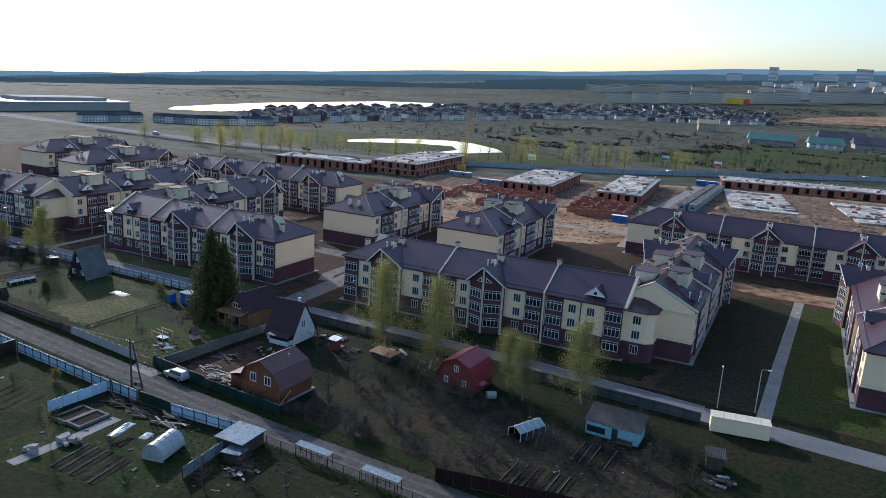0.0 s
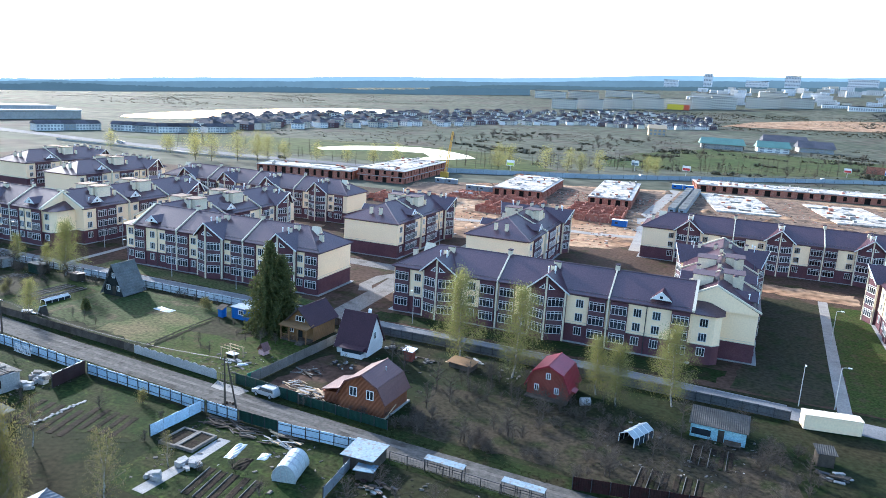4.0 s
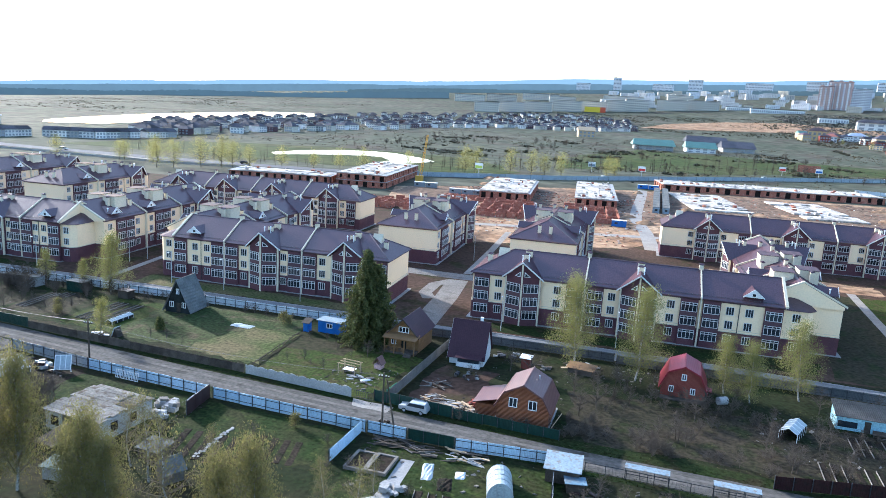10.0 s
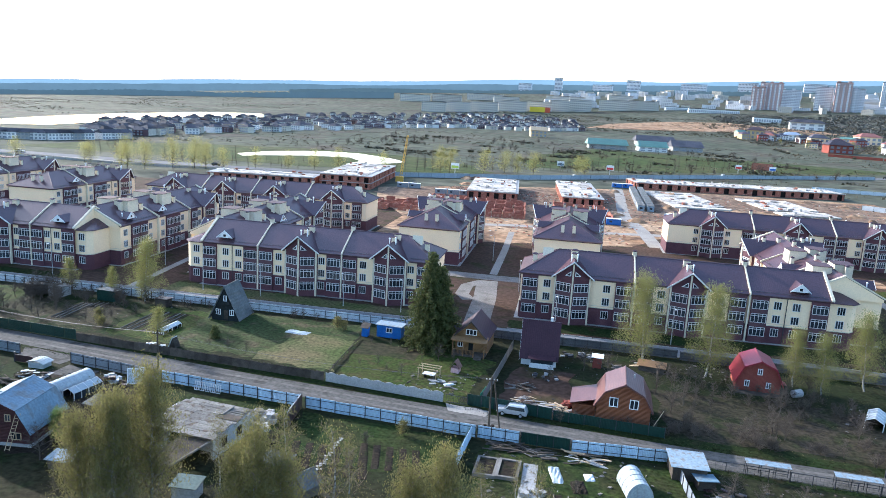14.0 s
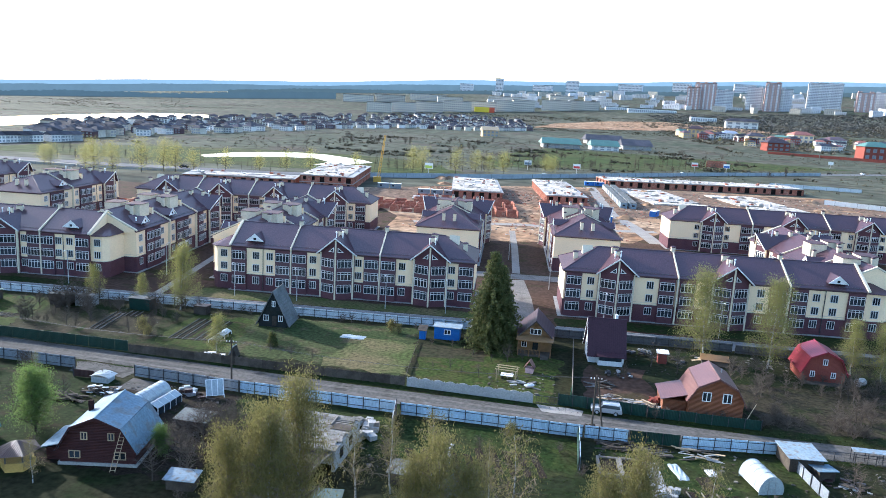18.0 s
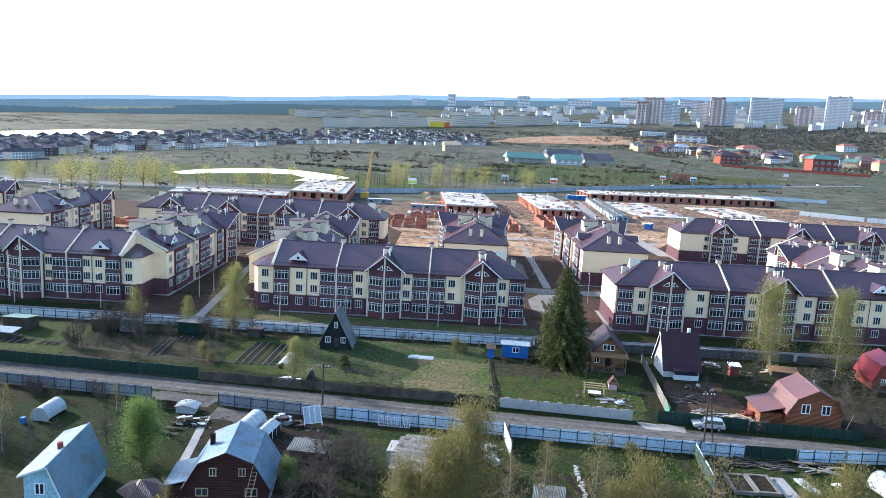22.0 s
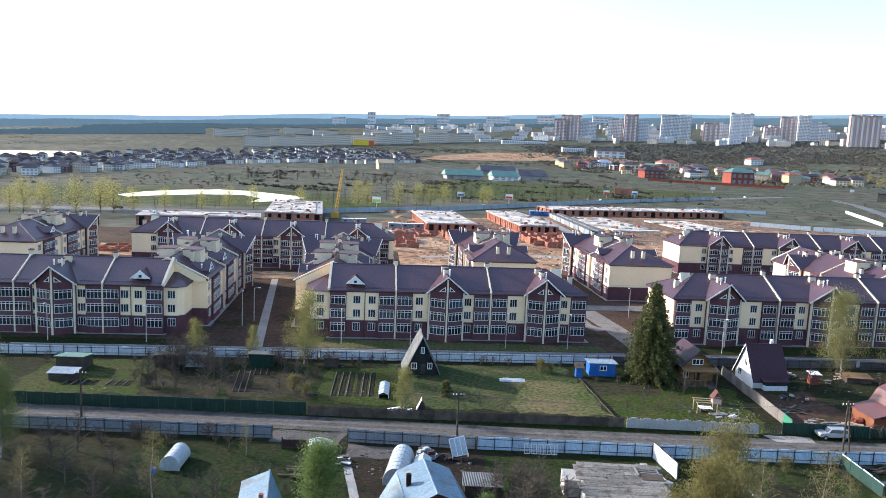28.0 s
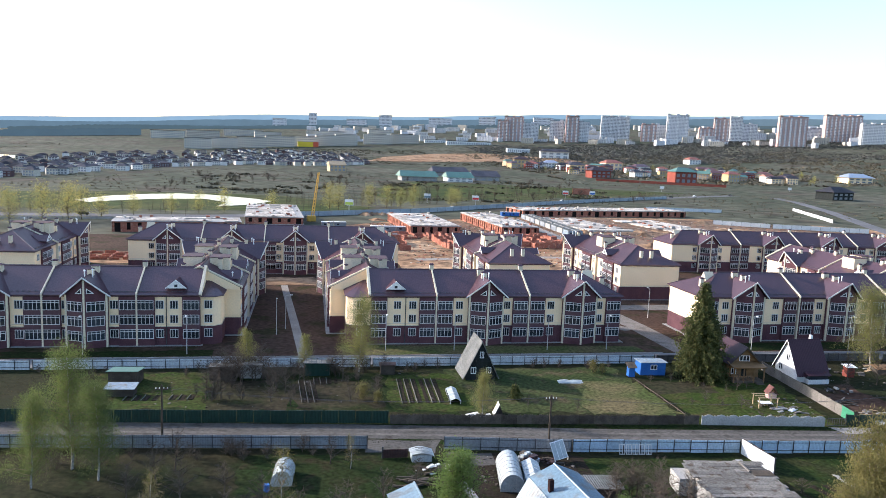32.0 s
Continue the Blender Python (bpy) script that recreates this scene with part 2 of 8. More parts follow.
TURQUOISE = surface("turquoise_paint", (0.30, 0.49, 0.56), (0.35, 0.54, 0.60), 0.75, 0.4, 4.0, 0.1, third=(0.26, 0.42, 0.47), grit=0.5)
LIME = surface("whitewash", (0.74, 0.74, 0.72), (0.66, 0.66, 0.64), 0.85, 0.4, 4.0, 0.1, grit=0.2)
FILM = surface("greenhouse_polycarbonate", (0.372, 0.408, 0.408), (0.324, 0.360, 0.360), 0.3, 0.5, 4.0, 0.1)
BARK = surface("grey_brown_bark", (0.059, 0.048, 0.038), (0.084, 0.070, 0.056), 0.95, 1.0, 8.0, 0.3)
BIRCH_BARK = surface("birch_bark", (0.372, 0.360, 0.330), (0.288, 0.276, 0.252), 0.9, 1.5, 5.0, 0.2, third=(0.036, 0.033, 0.030))
BIRCH_LEAF = surface("young_birch_leaf", (0.190, 0.190, 0.058), (0.240, 0.225, 0.072), 0.7, 0.8, 2.0, 0.0, third=(0.125, 0.150, 0.042), leaf=0.5)
OCHRE_LEAF = surface("budding_birch_leaf", (0.160, 0.145, 0.052), (0.195, 0.172, 0.062), 0.8, 0.8, 2.0, 0.0, third=(0.110, 0.118, 0.040), leaf=0.45)
GREEN_LEAF = surface("fresh_shrub_leaf", (0.105, 0.165, 0.038), (0.140, 0.195, 0.048), 0.7, 0.8, 2.0, 0.0, leaf=0.5)
SPRUCE = surface("spruce_needles", (0.056, 0.072, 0.025), (0.098, 0.110, 0.037), 0.8, 0.9, 3.0, 0.0, third=(0.165, 0.152, 0.055), leaf=0.3)
TWIG = surface("bare_twigs", (0.078, 0.063, 0.051), (0.102, 0.084, 0.066), 0.95, 0.8, 4.0, 0.0)
WATER = surface("pond_water", (0.03, 0.035, 0.04), (0.035, 0.04, 0.045), 0.08, 0.05, 0.4, 0.02)
TOWN_WALL = surface("far_white_wall", (0.70, 0.68, 0.65), (0.60, 0.58, 0.55), 0.85, 0.05, 1.0, 0.05, island=0.2)
TOWN_ROOF = surface("far_grey_roof", (0.040, 0.042, 0.052), (0.070, 0.067, 0.076), 0.8, 0.05, 1.0, 0.1, island=0.5)
PANEL_WALL = surface("far_beige_panel", (0.57, 0.52, 0.43), (0.50, 0.455, 0.375), 0.85, 0.03, 0.5, 0.05, island=0.12)
# red tower brick lightened to pink, so distance haze is in the colour
TOWER_RED = surface("tower_brick_with_haze", (0.50, 0.34, 0.29), (0.45, 0.30, 0.26), 0.85, 0.03, 0.5, 0.05)
TOWER_GREY = surface("tower_pale_panel", (0.66, 0.66, 0.67), (0.60, 0.60, 0.61), 0.85, 0.03, 0.5, 0.05)
CARPAINT = surface("silver_car_paint", (0.45, 0.46, 0.47), (0.42, 0.43, 0.44), 0.3, 1.0, 8.0, 0.0, metal=0.3, coat=0.5)
RUBBER = surface("black_rubber", (0.02, 0.02, 0.02), (0.03, 0.03, 0.03), 0.8, 1.0, 8.0, 0.05)
ORANGE_ROOF = surface("orange_red_metal", (0.30, 0.11, 0.075), (0.34, 0.13, 0.09), 0.6, 0.1, 2.0, 0.1)
YELLOW_WALL = surface("yellow_render", (0.46, 0.37, 0.20), (0.42, 0.34, 0.18), 0.85, 0.1, 2.0, 0.05)
GREEN_ROOF = surface("teal_sheet_roof", (0.085, 0.17, 0.14), (0.10, 0.20, 0.165), 0.6, 0.1, 2.0, 0.1)


# ---- mesh helpers ----
class Builder:
    def __init__(self):
        self.v, self.f = [], []

    def add(self, verts, faces, m=None):
        n = len(self.v)
        self.v += [tuple(m @ Vector(p)) for p in verts] if m else [tuple(p) for p in verts]
        self.f += [[n + i for i in f] for f in faces]
        return self

    def box(self, x0, y0, z0, x1, y1, z1, m=None):
        v = [(x0, y0, z0), (x1, y0, z0), (x1, y1, z0), (x0, y1, z0), (x0, y0, z1), (x1, y0, z1), (x1, y1, z1), (x0, y1, z1)]
        return self.add(v, [(3, 2, 1, 0), (4, 5, 6, 7), (0, 1, 5, 4), (1, 2, 6, 5), (2, 3, 7, 6), (3, 0, 4, 7)], m)

    def prism(self, outline, z0, z1, m=None):
        k = len(outline)
        v = [(x, y, z0) for x, y in outline] + [(x, y, z1) for x, y in outline]
        faces = [tuple(range(k))[::-1], tuple(range(k, 2 * k))] + [(i, (i + 1) % k, k + (i + 1) % k, k + i) for i in range(k)]
        return self.add(v, faces, m)

    def extrude(self, outline, y0, y1, m=None):
        """An outline in x and z, drawn out along y."""
        k = len(outline)
        v = [(x, y0, z) for x, z in outline] + [(x, y1, z) for x, z in outline]
        faces = [tuple(range(k)), tuple(range(k, 2 * k))[::-1]] + [((i + 1) % k, i, k + i, k + (i + 1) % k) for i in range(k)]
        return self.add(v, faces, m)

    def rod(self, a, b, r0, r1=None, sides=5, m=None, caps=True):
        a, b = Vector(a), Vector(b)
        r1 = r0 if r1 is None else r1
        q = (b - a).to_track_quat("Z", "Y")
        ring = [q @ Vector((math.cos(2 * math.pi * i / sides), math.sin(2 * math.pi * i / sides), 0)) for i in range(sides)]
        v = [a + p * r0 for p in ring] + [b + p * r1 for p in ring]
        faces = [(i, (i + 1) % sides, sides + (i + 1) % sides, sides + i) for i in range(sides)]
        return self.add(v, faces + ([tuple(range(sides))[::-1], tuple(range(sides, 2 * sides))] if caps else []), m)

    def slab(self, quad, thick, m=None):
        """A sheet through the points of quad, made solid upwards."""
        k = len(quad)
        n = (Vector(quad[1]) - Vector(quad[0])).cross(Vector(quad[2]) - Vector(quad[0])).normalized() * thick
        v = [Vector(p) for p in quad] + [Vector(p) + n for p in quad]
        faces = [tuple(range(k))[::-1], tuple(range(k, 2 * k))] + [(i, (i + 1) % k, k + (i + 1) % k, k + i) for i in range(k)]
        return self.add(v, faces, m)

    def lattice(self, xs, zs, solid_cell, y0, y1):
        """A plate in x and z, one connected piece, open where solid_cell(i, j) is false."""
        nx, nz, base = len(xs), len(zs), len(self.v)
        self.v += [(x, y, z) for y in (y0, y1) for z in zs for x in xs]
        at = lambda i, j, k: base + k * nx * nz + j * nx + i
        full = lambda i, j: 0 <= i < nx - 1 and 0 <= j < nz - 1 and solid_cell(i, j)
        for i in range(nx - 1):
            for j in range(nz - 1):
                if not full(i, j):
                    continue
                self.f += [[at(i, j, 0), at(i + 1, j, 0), at(i + 1, j + 1, 0), at(i, j + 1, 0)], [at(i, j + 1, 1), at(i + 1, j + 1, 1), at(i + 1, j, 1), at(i, j, 1)]]
                for di, dj, p, q in ((0, -1, (i, j), (i + 1, j)), (1, 0, (i + 1, j), (i + 1, j + 1)), (0, 1, (i + 1, j + 1), (i, j + 1)), (-1, 0, (i, j + 1), (i, j))):
                    if not full(i + di, j + dj):
                        self.f.append([at(*p, 1), at(*q, 1), at(*q, 0), at(*p, 0)])
        return self

    def tube(self, pts, r, sides=4):
        """One connected tube along a line."""
        base, k = len(self.v), sides
        for i, p in enumerate(pts):
            d = Vector(pts[min(len(pts) - 1, i + 1)]) - Vector(pts[max(0, i - 1)])
            q = d.to_track_quat("Z", "Y")
            self.v += [tuple(Vector(p) + q @ Vector((math.cos(6.2832 * j / k) * r, math.sin(6.2832 * j / k) * r, 0))) for j in range(k)]
        for i in range(len(pts) - 1):
            self.f += [[base + i * k + j, base + i * k + (j + 1) % k, base + (i + 1) * k + (j + 1) % k, base + (i + 1) * k + j] for j in range(k)]
        self.f += [[base + j for j in range(k)][::-1], [base + (len(pts) - 1) * k + j for j in range(k)]]
        return self

    def mesh(self, name, material, smooth=False):
        me = bpy.data.meshes.new(name)
        me.from_pydata(self.v, [], self.f)
        me.materials.append(material)
        if smooth:
            me.polygons.foreach_set("use_smooth", [True] * len(me.polygons))
        return me


def as_mesh(name, shape, material):
    return shape if isinstance(shape, bpy.types.Mesh) else shape.mesh(name, material)


def part(name, shape, material, parent, label="", m=None):
    """One mesh object under a thing or a part; m is its pose in the parent's frame."""
    ob = new(name, as_mesh(name, shape, material))
    ob.parent = parent
    if m:
        ob.matrix_basis = m
    return tagged(ob, label)


def thing(name, label, category, m=None, group="", kind=""):
    ob = new(name)
    ob.empty_display_size = 0.5
    if m:
        ob.matrix_basis = m
    return tagged(ob, label, category, group, kind)


def solid(name, shape, material, label, category, m=None, group="", kind=""):
    ob = new(name, as_mesh(name, shape, material))
    if m:
        ob.matrix_basis = m
    return tagged(ob, label, category, group, kind)


def sheet(name, outline, z, material, label, category):
    """A thin patch of ground."""
    return solid(name, Builder().prism(outline, -0.3, z), material, label, category, kind="structure")


def ribbon(line, width):
    """The outline of a lane along a line."""
    left, right = [], []
    for i, p in enumerate(line):
        a, b = Vector(line[max(0, i - 1)]), Vector(line[min(len(line) - 1, i + 1)])
        d = (b - a).normalized()
        nrm = Vector((-d.y, d.x)) * width / 2
        left.append(tuple(Vector(p) + nrm))
        right.append(tuple(Vector(p) - nrm))
    return right + left[::-1]


# ---- the land ----
def rise(x, y):
    """Height of the land: level round the village, climbing gently far off."""
    d = math.hypot(x + 95, y + 30)
    s = min(1.0, max(0.0, (d - 900) / 2700))
    s = s * s * (3 - 2 * s)
    return s * (0.0486 * (x + 95) + 0.0366 * (y + 30))


land = Builder()
RINGS = [0, 60, 120, 200, 300, 420, 560, 720, 900] + [900 + 125 * i for i in range(1, 33)]
SPOKES = 120
for r in RINGS:
    for k in range(SPOKES):
        a = 2 * math.pi * k / SPOKES
        px, py = -95 + r * math.cos(a), -30 + r * math.sin(a)
        swell = 5.0 * noise.noise((px / 500, py / 500, 0)) * min(1, max(0, (r - 1800) / 800))
        land.v.append((px, py, rise(px, py) + swell))
for i in range(len(RINGS) - 1):
    for k in range(SPOKES):
        k2 = (k + 1) % SPOKES
        land.f.append([i * SPOKES + k, i * SPOKES + k2, (i + 1) * SPOKES + k2, (i + 1) * SPOKES + k])
solid("ground", land.mesh("ground", FIELD, True), None, "dry spring grassland reaching to the horizon", "ground", kind="structure")

sheet("village_ground", [(-420, -420), (320, -420), (320, 40), (120, 120), (-420, 120)], 0.01, GRASS, "rough grass and bare earth of the garden plots", "ground")
sheet("estate_ground", [(-420, 110), (140, 110), (140, 250), (60, 300), (-420, 300)], 0.018, YARD, "bare dark earth and thin grass between the blocks", "ground")
sheet("building_site_ground", [(-150, 196), (-60, 224), (-40, 260), (130, 262), (175, 300), (190, 400), (120, 448), (-20, 440), (-130, 385), (-185, 340), (-175, 300), (-150, 250)], 0.03, CLAY, "orange clay of the building site", "ground")
LANE = [(-420, 97), (-260, 81.5), (-210, 76.5), (-175, 73), (-133, 67.8), (-100, 64.6), (-64, 61.4), (-20, 59), (60, 55)]
sheet("lane", ribbon(LANE, 5.2), 0.03, DIRTROAD, "pale gravel village lane", "road")

# ---- apartment blocks ----
EAVE, RIDGE, FLOORS = 10.6, 14.9, (2.5, 5.45, 8.4)


def window_mesh(w, h, bars, rail):
    t = 0.085
    xs, zs = [], [-h / 2, -h / 2 + t]
    for i in range(bars + 1):
        x = -w / 2 + t / 2 + (w - t) * i / bars
        xs += [x - t / 2, x + t / 2]
    if rail:
        zs += [h / 2 - 0.52, h / 2 - 0.42]
    zs += [h / 2 - t, h / 2]
    fr = Builder().lattice(xs, zs, lambda i, j: i % 2 == 0 or j % 2 == 0, -0.10, 0.02)
    one = Builder().lattice(xs, zs, lambda i, j: i % 2 == 0 or j % 2 == 0, -0.10, 0.02)
    nx, bars_only = len(xs), len(one.f)
    for i in range(1, nx - 1, 2):
        for j in range(1, len(zs) - 1, 2):
            one.f.append([nx * len(zs) + j * nx + i, nx * len(zs) + j * nx + i + 1, nx * len(zs) + (j + 1) * nx + i + 1, nx * len(zs) + (j + 1) * nx + i])
    whole = one.mesh("window", FRAME)
    whole.materials.append(GLASS)
    for poly in whole.polygons[bars_only:]:
        poly.material_index = 1
    return fr.mesh("window", FRAME), Builder().box(-w / 2, -0.03, -h / 2, w / 2, 0.03, h / 2).mesh("pane", GLASS), whole


WIDE, NARROW, BAYWIN = window_mesh(3.15, 1.95, 4, True), window_mesh(1.6, 1.75, 3, False), window_mesh(3.25, 1.95, 4, True)
EYE_W = (Builder().extrude([(-1.5, 0), (-0.1, 0), (-0.1, 1.15)], -0.08, 0.02).mesh("gable_window", WHITE), Builder().extrude([(-1.15, 0.13), (-0.25, 0.13), (-0.25, 0.85)], -0.11, 0.0).mesh("pane", GLASS))
EYE_W2 = (Builder().extrude([(0.1, 0), (1.5, 0), (0.1, 1.15)], -0.08, 0.02).mesh("gable_window", WHITE), Builder().extrude([(0.25, 0.13), (1.15, 0.13), (0.25, 0.85)], -0.11, 0.0).mesh("pane", GLASS))


def put_window(parent, kind, m, name="window"):
    if len(kind) > 2 and (parent.matrix_basis @ m).translation.y > 185:  # far blocks: glass and frame in one
        part(name, kind[2], None, parent, m=m)
        return
    w = part(name, kind[0], None, parent, m=m)
    part("pane", kind[1], None, w)


def chimney(parent, m, w=1.3, h=1.3):
    c = part("chimney", Builder().box(-w / 2, -0.4, -1.5, w / 2, 0.4, h), CREAM_TRIM, parent, "cream rendered chimney with a plum metal cap", m)
    part("cap", Builder().box(-w / 2 - 0.12, -0.52, h + 0.12, w / 2 + 0.12, 0.52, h + 0.2).add([(-w / 2 - 0.12, -0.52, h + 0.2), (w / 2 + 0.12, -0.52, h + 0.2), (w / 2 + 0.12, 0.52, h + 0.2), (-w / 2 - 0.12, 0.52, h + 0.2), (-w / 4, 0, h + 0.45), (w / 4, 0, h + 0.45)], [(0, 1, 5, 4), (1, 2, 5), (2, 3, 4, 5), (3, 0, 4)]).box(-w / 2 + 0.1, -0.3, h, w / 2 - 0.1, 0.3, h + 0.13), ROOF_X, c)


def vent(parent, m):
    part("vent_pipe", Builder().rod((0, 0, -0.6), (0, 0, 0.8), 0.12, sides=6).rod((0, 0, 0.8), (0, 0, 0.9), 0.14, 0.26, sides=6).rod((0, 0, 0.9), (0, 0, 1.1), 0.26, 0.1, sides=6), WHITE, parent, m=m)


def roof_z(y, depth):
    return EAVE + (RIDGE - EAVE) * (1 - abs(y - depth / 2) / (depth / 2))


def wing(root, m, length, depth, front, back=(), ends=("gable", "gable"), along="x", stretch=1.0, blank=("none", "none")):
    """One straight range: facade along local x at y = 0 facing -y, ridge along x. front and back list (kind, place)."""
    here = lambda x, y, z, turn=0: m @ pose(x, y, z, 0, 0, turn)
    skin = ROOF_X if along == "x" else ROOF_Y
    cross = ROOF_Y if along == "x" else ROOF_X
    part("wall", Builder().box(0, 0, 3.9, length, depth, 10.1), CREAM, root, "cream rendered upper storeys", m)
    part("base_wall", Builder().box(-0.06, -0.06, 0, length + 0.06, depth + 0.06, 3.9), BRICK, root, "plum brick ground storey", m)
    part("cornice", Builder().box(-0.14, -0.14, 3.9, length + 0.14, depth + 0.14, 4.05).box(-0.10, -0.10, 4.35, length + 0.10, depth + 0.10, 4.45), CREAM_TRIM, root, "", m)
    part("frieze", Builder().box(-0.08, -0.08, 10.0, length + 0.08, depth + 0.08, EAVE - 0.05), SPANDREL, root, "dark band under the eaves", m)
    part("plinth_apron", Builder().box(-0.9, -0.9, 0.0, length + 0.9, depth + 0.9, 0.09), KERB, root, "", m)
    o = 0.55
    cut = [depth / 2 if e == "hip" else -o for e in ends]
    x0, x1 = cut[0], length - cut[1]
    ez = EAVE - 0.12
    ridge_a, ridge_b = (x0, depth / 2, RIDGE), (x1, depth / 2, RIDGE)
    a, b, c, d = (-o, -o, ez), (length + o, -o, ez), (length + o, depth + o, ez), (-o, depth + o, ez)
    r = Builder()
    top = [a, b, c, d, ridge_a, ridge_b]
    low = [(p[0], p[1], p[2] - 0.18) for p in (a, b, c, d)]
    r.add(top + low, [(0, 1, 5, 4), (2, 3, 4, 5), (1, 2, 5), (3, 0, 4), (0, 6, 7, 1), (1, 7, 8, 2), (2, 8, 9, 3), (3, 9, 6, 0), (9, 8, 7, 6)])
    part("roof", r, skin, root, "plum brown metal tile roof", m)
    ridge = Builder().rod(ridge_a, ridge_b, 0.16, sides=6)
    for s, e, p in ((0, ends[0], ridge_a), (1, ends[1], ridge_b)):
        if e == "hip":
            for q in ((a, d), (b, c))[s]:
                ridge.rod(q, p, 0.12, sides=5)
    part("ridge_cap", ridge, skin, root, "", m)
    for s, e in enumerate(ends):
        if e == "gable":
            xe = (0, length)[s]
            sgn = (-1, 1)[s]
            part("gable_wall", Builder().add([(xe, 0, 10.0), (xe, depth, 10.0), (xe, depth, EAVE), (xe, depth / 2, RIDGE - 0.05), (xe, 0, EAVE), (xe - sgn * 0.4, 0, 10.0), (xe - sgn * 0.4, depth, 10.0), (xe - sgn * 0.4, depth, EAVE), (xe - sgn * 0.4, depth / 2, RIDGE - 0.05), (xe - sgn * 0.4, 0, EAVE)], [(0, 1, 2, 3, 4), (9, 8, 7, 6, 5), (0, 5, 6, 1), (1, 6, 7, 2), (2, 7, 8, 3), (3, 8, 9, 4), (4, 9, 5, 0)]), CREAM, root, "", here(0.62 * sgn, 0, 0))
            cp = Builder()
            for y0, y1 in ((-o, depth / 2), (depth + o, depth / 2)):
                z0, z1 = ez, RIDGE
                cp.add([(xe + sgn * 0.2, y0, z0), (xe + sgn * 0.75, y0, z0), (xe + sgn * 0.75, y1, z1), (xe + sgn * 0.2, y1, z1), (xe + sgn * 0.2, y0, z0 + 0.35), (xe + sgn * 0.75, y0, z0 + 0.35), (xe + sgn * 0.75, y1, z1 + 0.35), (xe + sgn * 0.2, y1, z1 + 0.35)], [(0, 1, 2, 3), (4, 5, 6, 7), (0, 1, 5, 4), (1, 2, 6, 5), (2, 3, 7, 6), (3, 0, 4, 7)])
            part("coping", cp, CREAM_TRIM, root, "", m)
        elif blank[s] != "plain":
            xh = depth * 0.27 if s == 0 else length - depth * 0.27
            zt = roof_z(0.46 * depth, depth)
            tri = Builder().add([(0, depth / 2 - 1.5, 12.7), (0, depth / 2 + 1.5, 12.7), (0, depth / 2, RIDGE + 0.15), ((2.4, -2.4)[s], depth / 2 - 1.5, 12.75), ((2.4, -2.4)[s], depth / 2 + 1.5, 12.75), ((2.4, -2.4)[s], depth / 2, RIDGE + 0.15)], [(0, 1, 2), (0, 3, 5, 2), (1, 2, 5, 4), (3, 4, 5)])
            part("gablet", tri, CREAM_TRIM, root, "", here(xh, 0, 0))
            chimney(root, here(xh - (1.6, -1.6)[s], depth / 2 - 2.2, 12.4), 1.0, 1.2)
    guards = Builder()
    for side in ((0,), (1,))[:1] if not back else ((0,), (1,)):
        y = 0.25 if side[0] == 0 else depth - 0.25
        zz = roof_z(y, depth)
        guards.box(0.2, y - 0.03, zz + 0.28, length - 0.2, y + 0.03, zz + 0.33)
        for i in range(int(length / 1.1)):
            guards.box(0.4 + i * 1.1, y - 0.04, zz - 0.05, 0.48 + i * 1.1, y + 0.04, zz + 0.42)
    part("snow_guard", guards, STEEL, root, "", m)
    for flip, columns in ((0, front), (1, back)):
        base = m if not flip else m @ pose(length, depth, 0, 0, 0, 180)
        at = lambda x, y, z, turn=0: base @ pose(x, y, z, 0, 0, turn)
        for kind, u in columns:
            u *= stretch
            if kind == "loggia":
                w = 1.75
                part("bay", Builder().box(u - w, -0.45, 0, u + w, 0.02, 10.05), BRICK, root, "", base)
                for z in (3.5, 6.45):
                    part("spandrel", Builder().box(u - w + 0.1, -0.50, z, u + w - 0.1, -0.44, z + 1.0), SPANDREL, root, "", base)
                for z in FLOORS:
                    put_window(root, WIDE, at(u, -0.47, z))
            elif kind == "narrow":
                for z in FLOORS:
                    put_window(root, NARROW, at(u, -0.02 if z > 4 else -0.08, z))
            elif kind == "pipe":
                part("downpipe", Builder().rod((u, -0.2, 0.1), (u, -0.2, 10.3), 0.09, sides=6), STEEL, root, "", base)
            elif kind == "pil":
                part("pilaster", Builder().box(u - 0.16, -0.62, 0, u + 0.16, 0.02, 10.6), CREAM_TRIM, root, "", base)
                y0, y1 = -o - 0.2, depth / 2 + 0.3
                z0, z1 = ez - 0.1, roof_z(depth / 2, depth) + 0.05
                part("firewall", Builder().add([(u - 0.14, y0, z0), (u + 0.14, y0, z0), (u + 0.14, y1, z1), (u - 0.14, y1, z1), (u - 0.14, y0, z0 + 0.45), (u + 0.14, y0, z0 + 0.45), (u + 0.14, y1, z1 + 0.35), (u - 0.14, y1, z1 + 0.35)], [(0, 1, 2, 3), (4, 5, 6, 7), (0, 1, 5, 4), (1, 2, 6, 5), (2, 3, 7, 6), (3, 0, 4, 7)]), CREAM_TRIM, root, "pale coped fire wall across the roof", base)
                if not flip:
                    chimney(root, at(u, depth / 2 + 0.2, RIDGE - 0.2), 0.9, 1.1)
            elif kind == "gable":
                plan = [(-3.9, 0.02), (-3.9, -0.9), (0, -2.5), (3.9, -0.9), (3.9, 0.02)]
                part("bay", Builder().prism([(u + x, y) for x, y in plan], 0, EAVE), BRICK, root, "faceted plum brick bay", base)
                peak = 14.3
                front_y = lambda x: -2.5 + abs(x) * 0.41
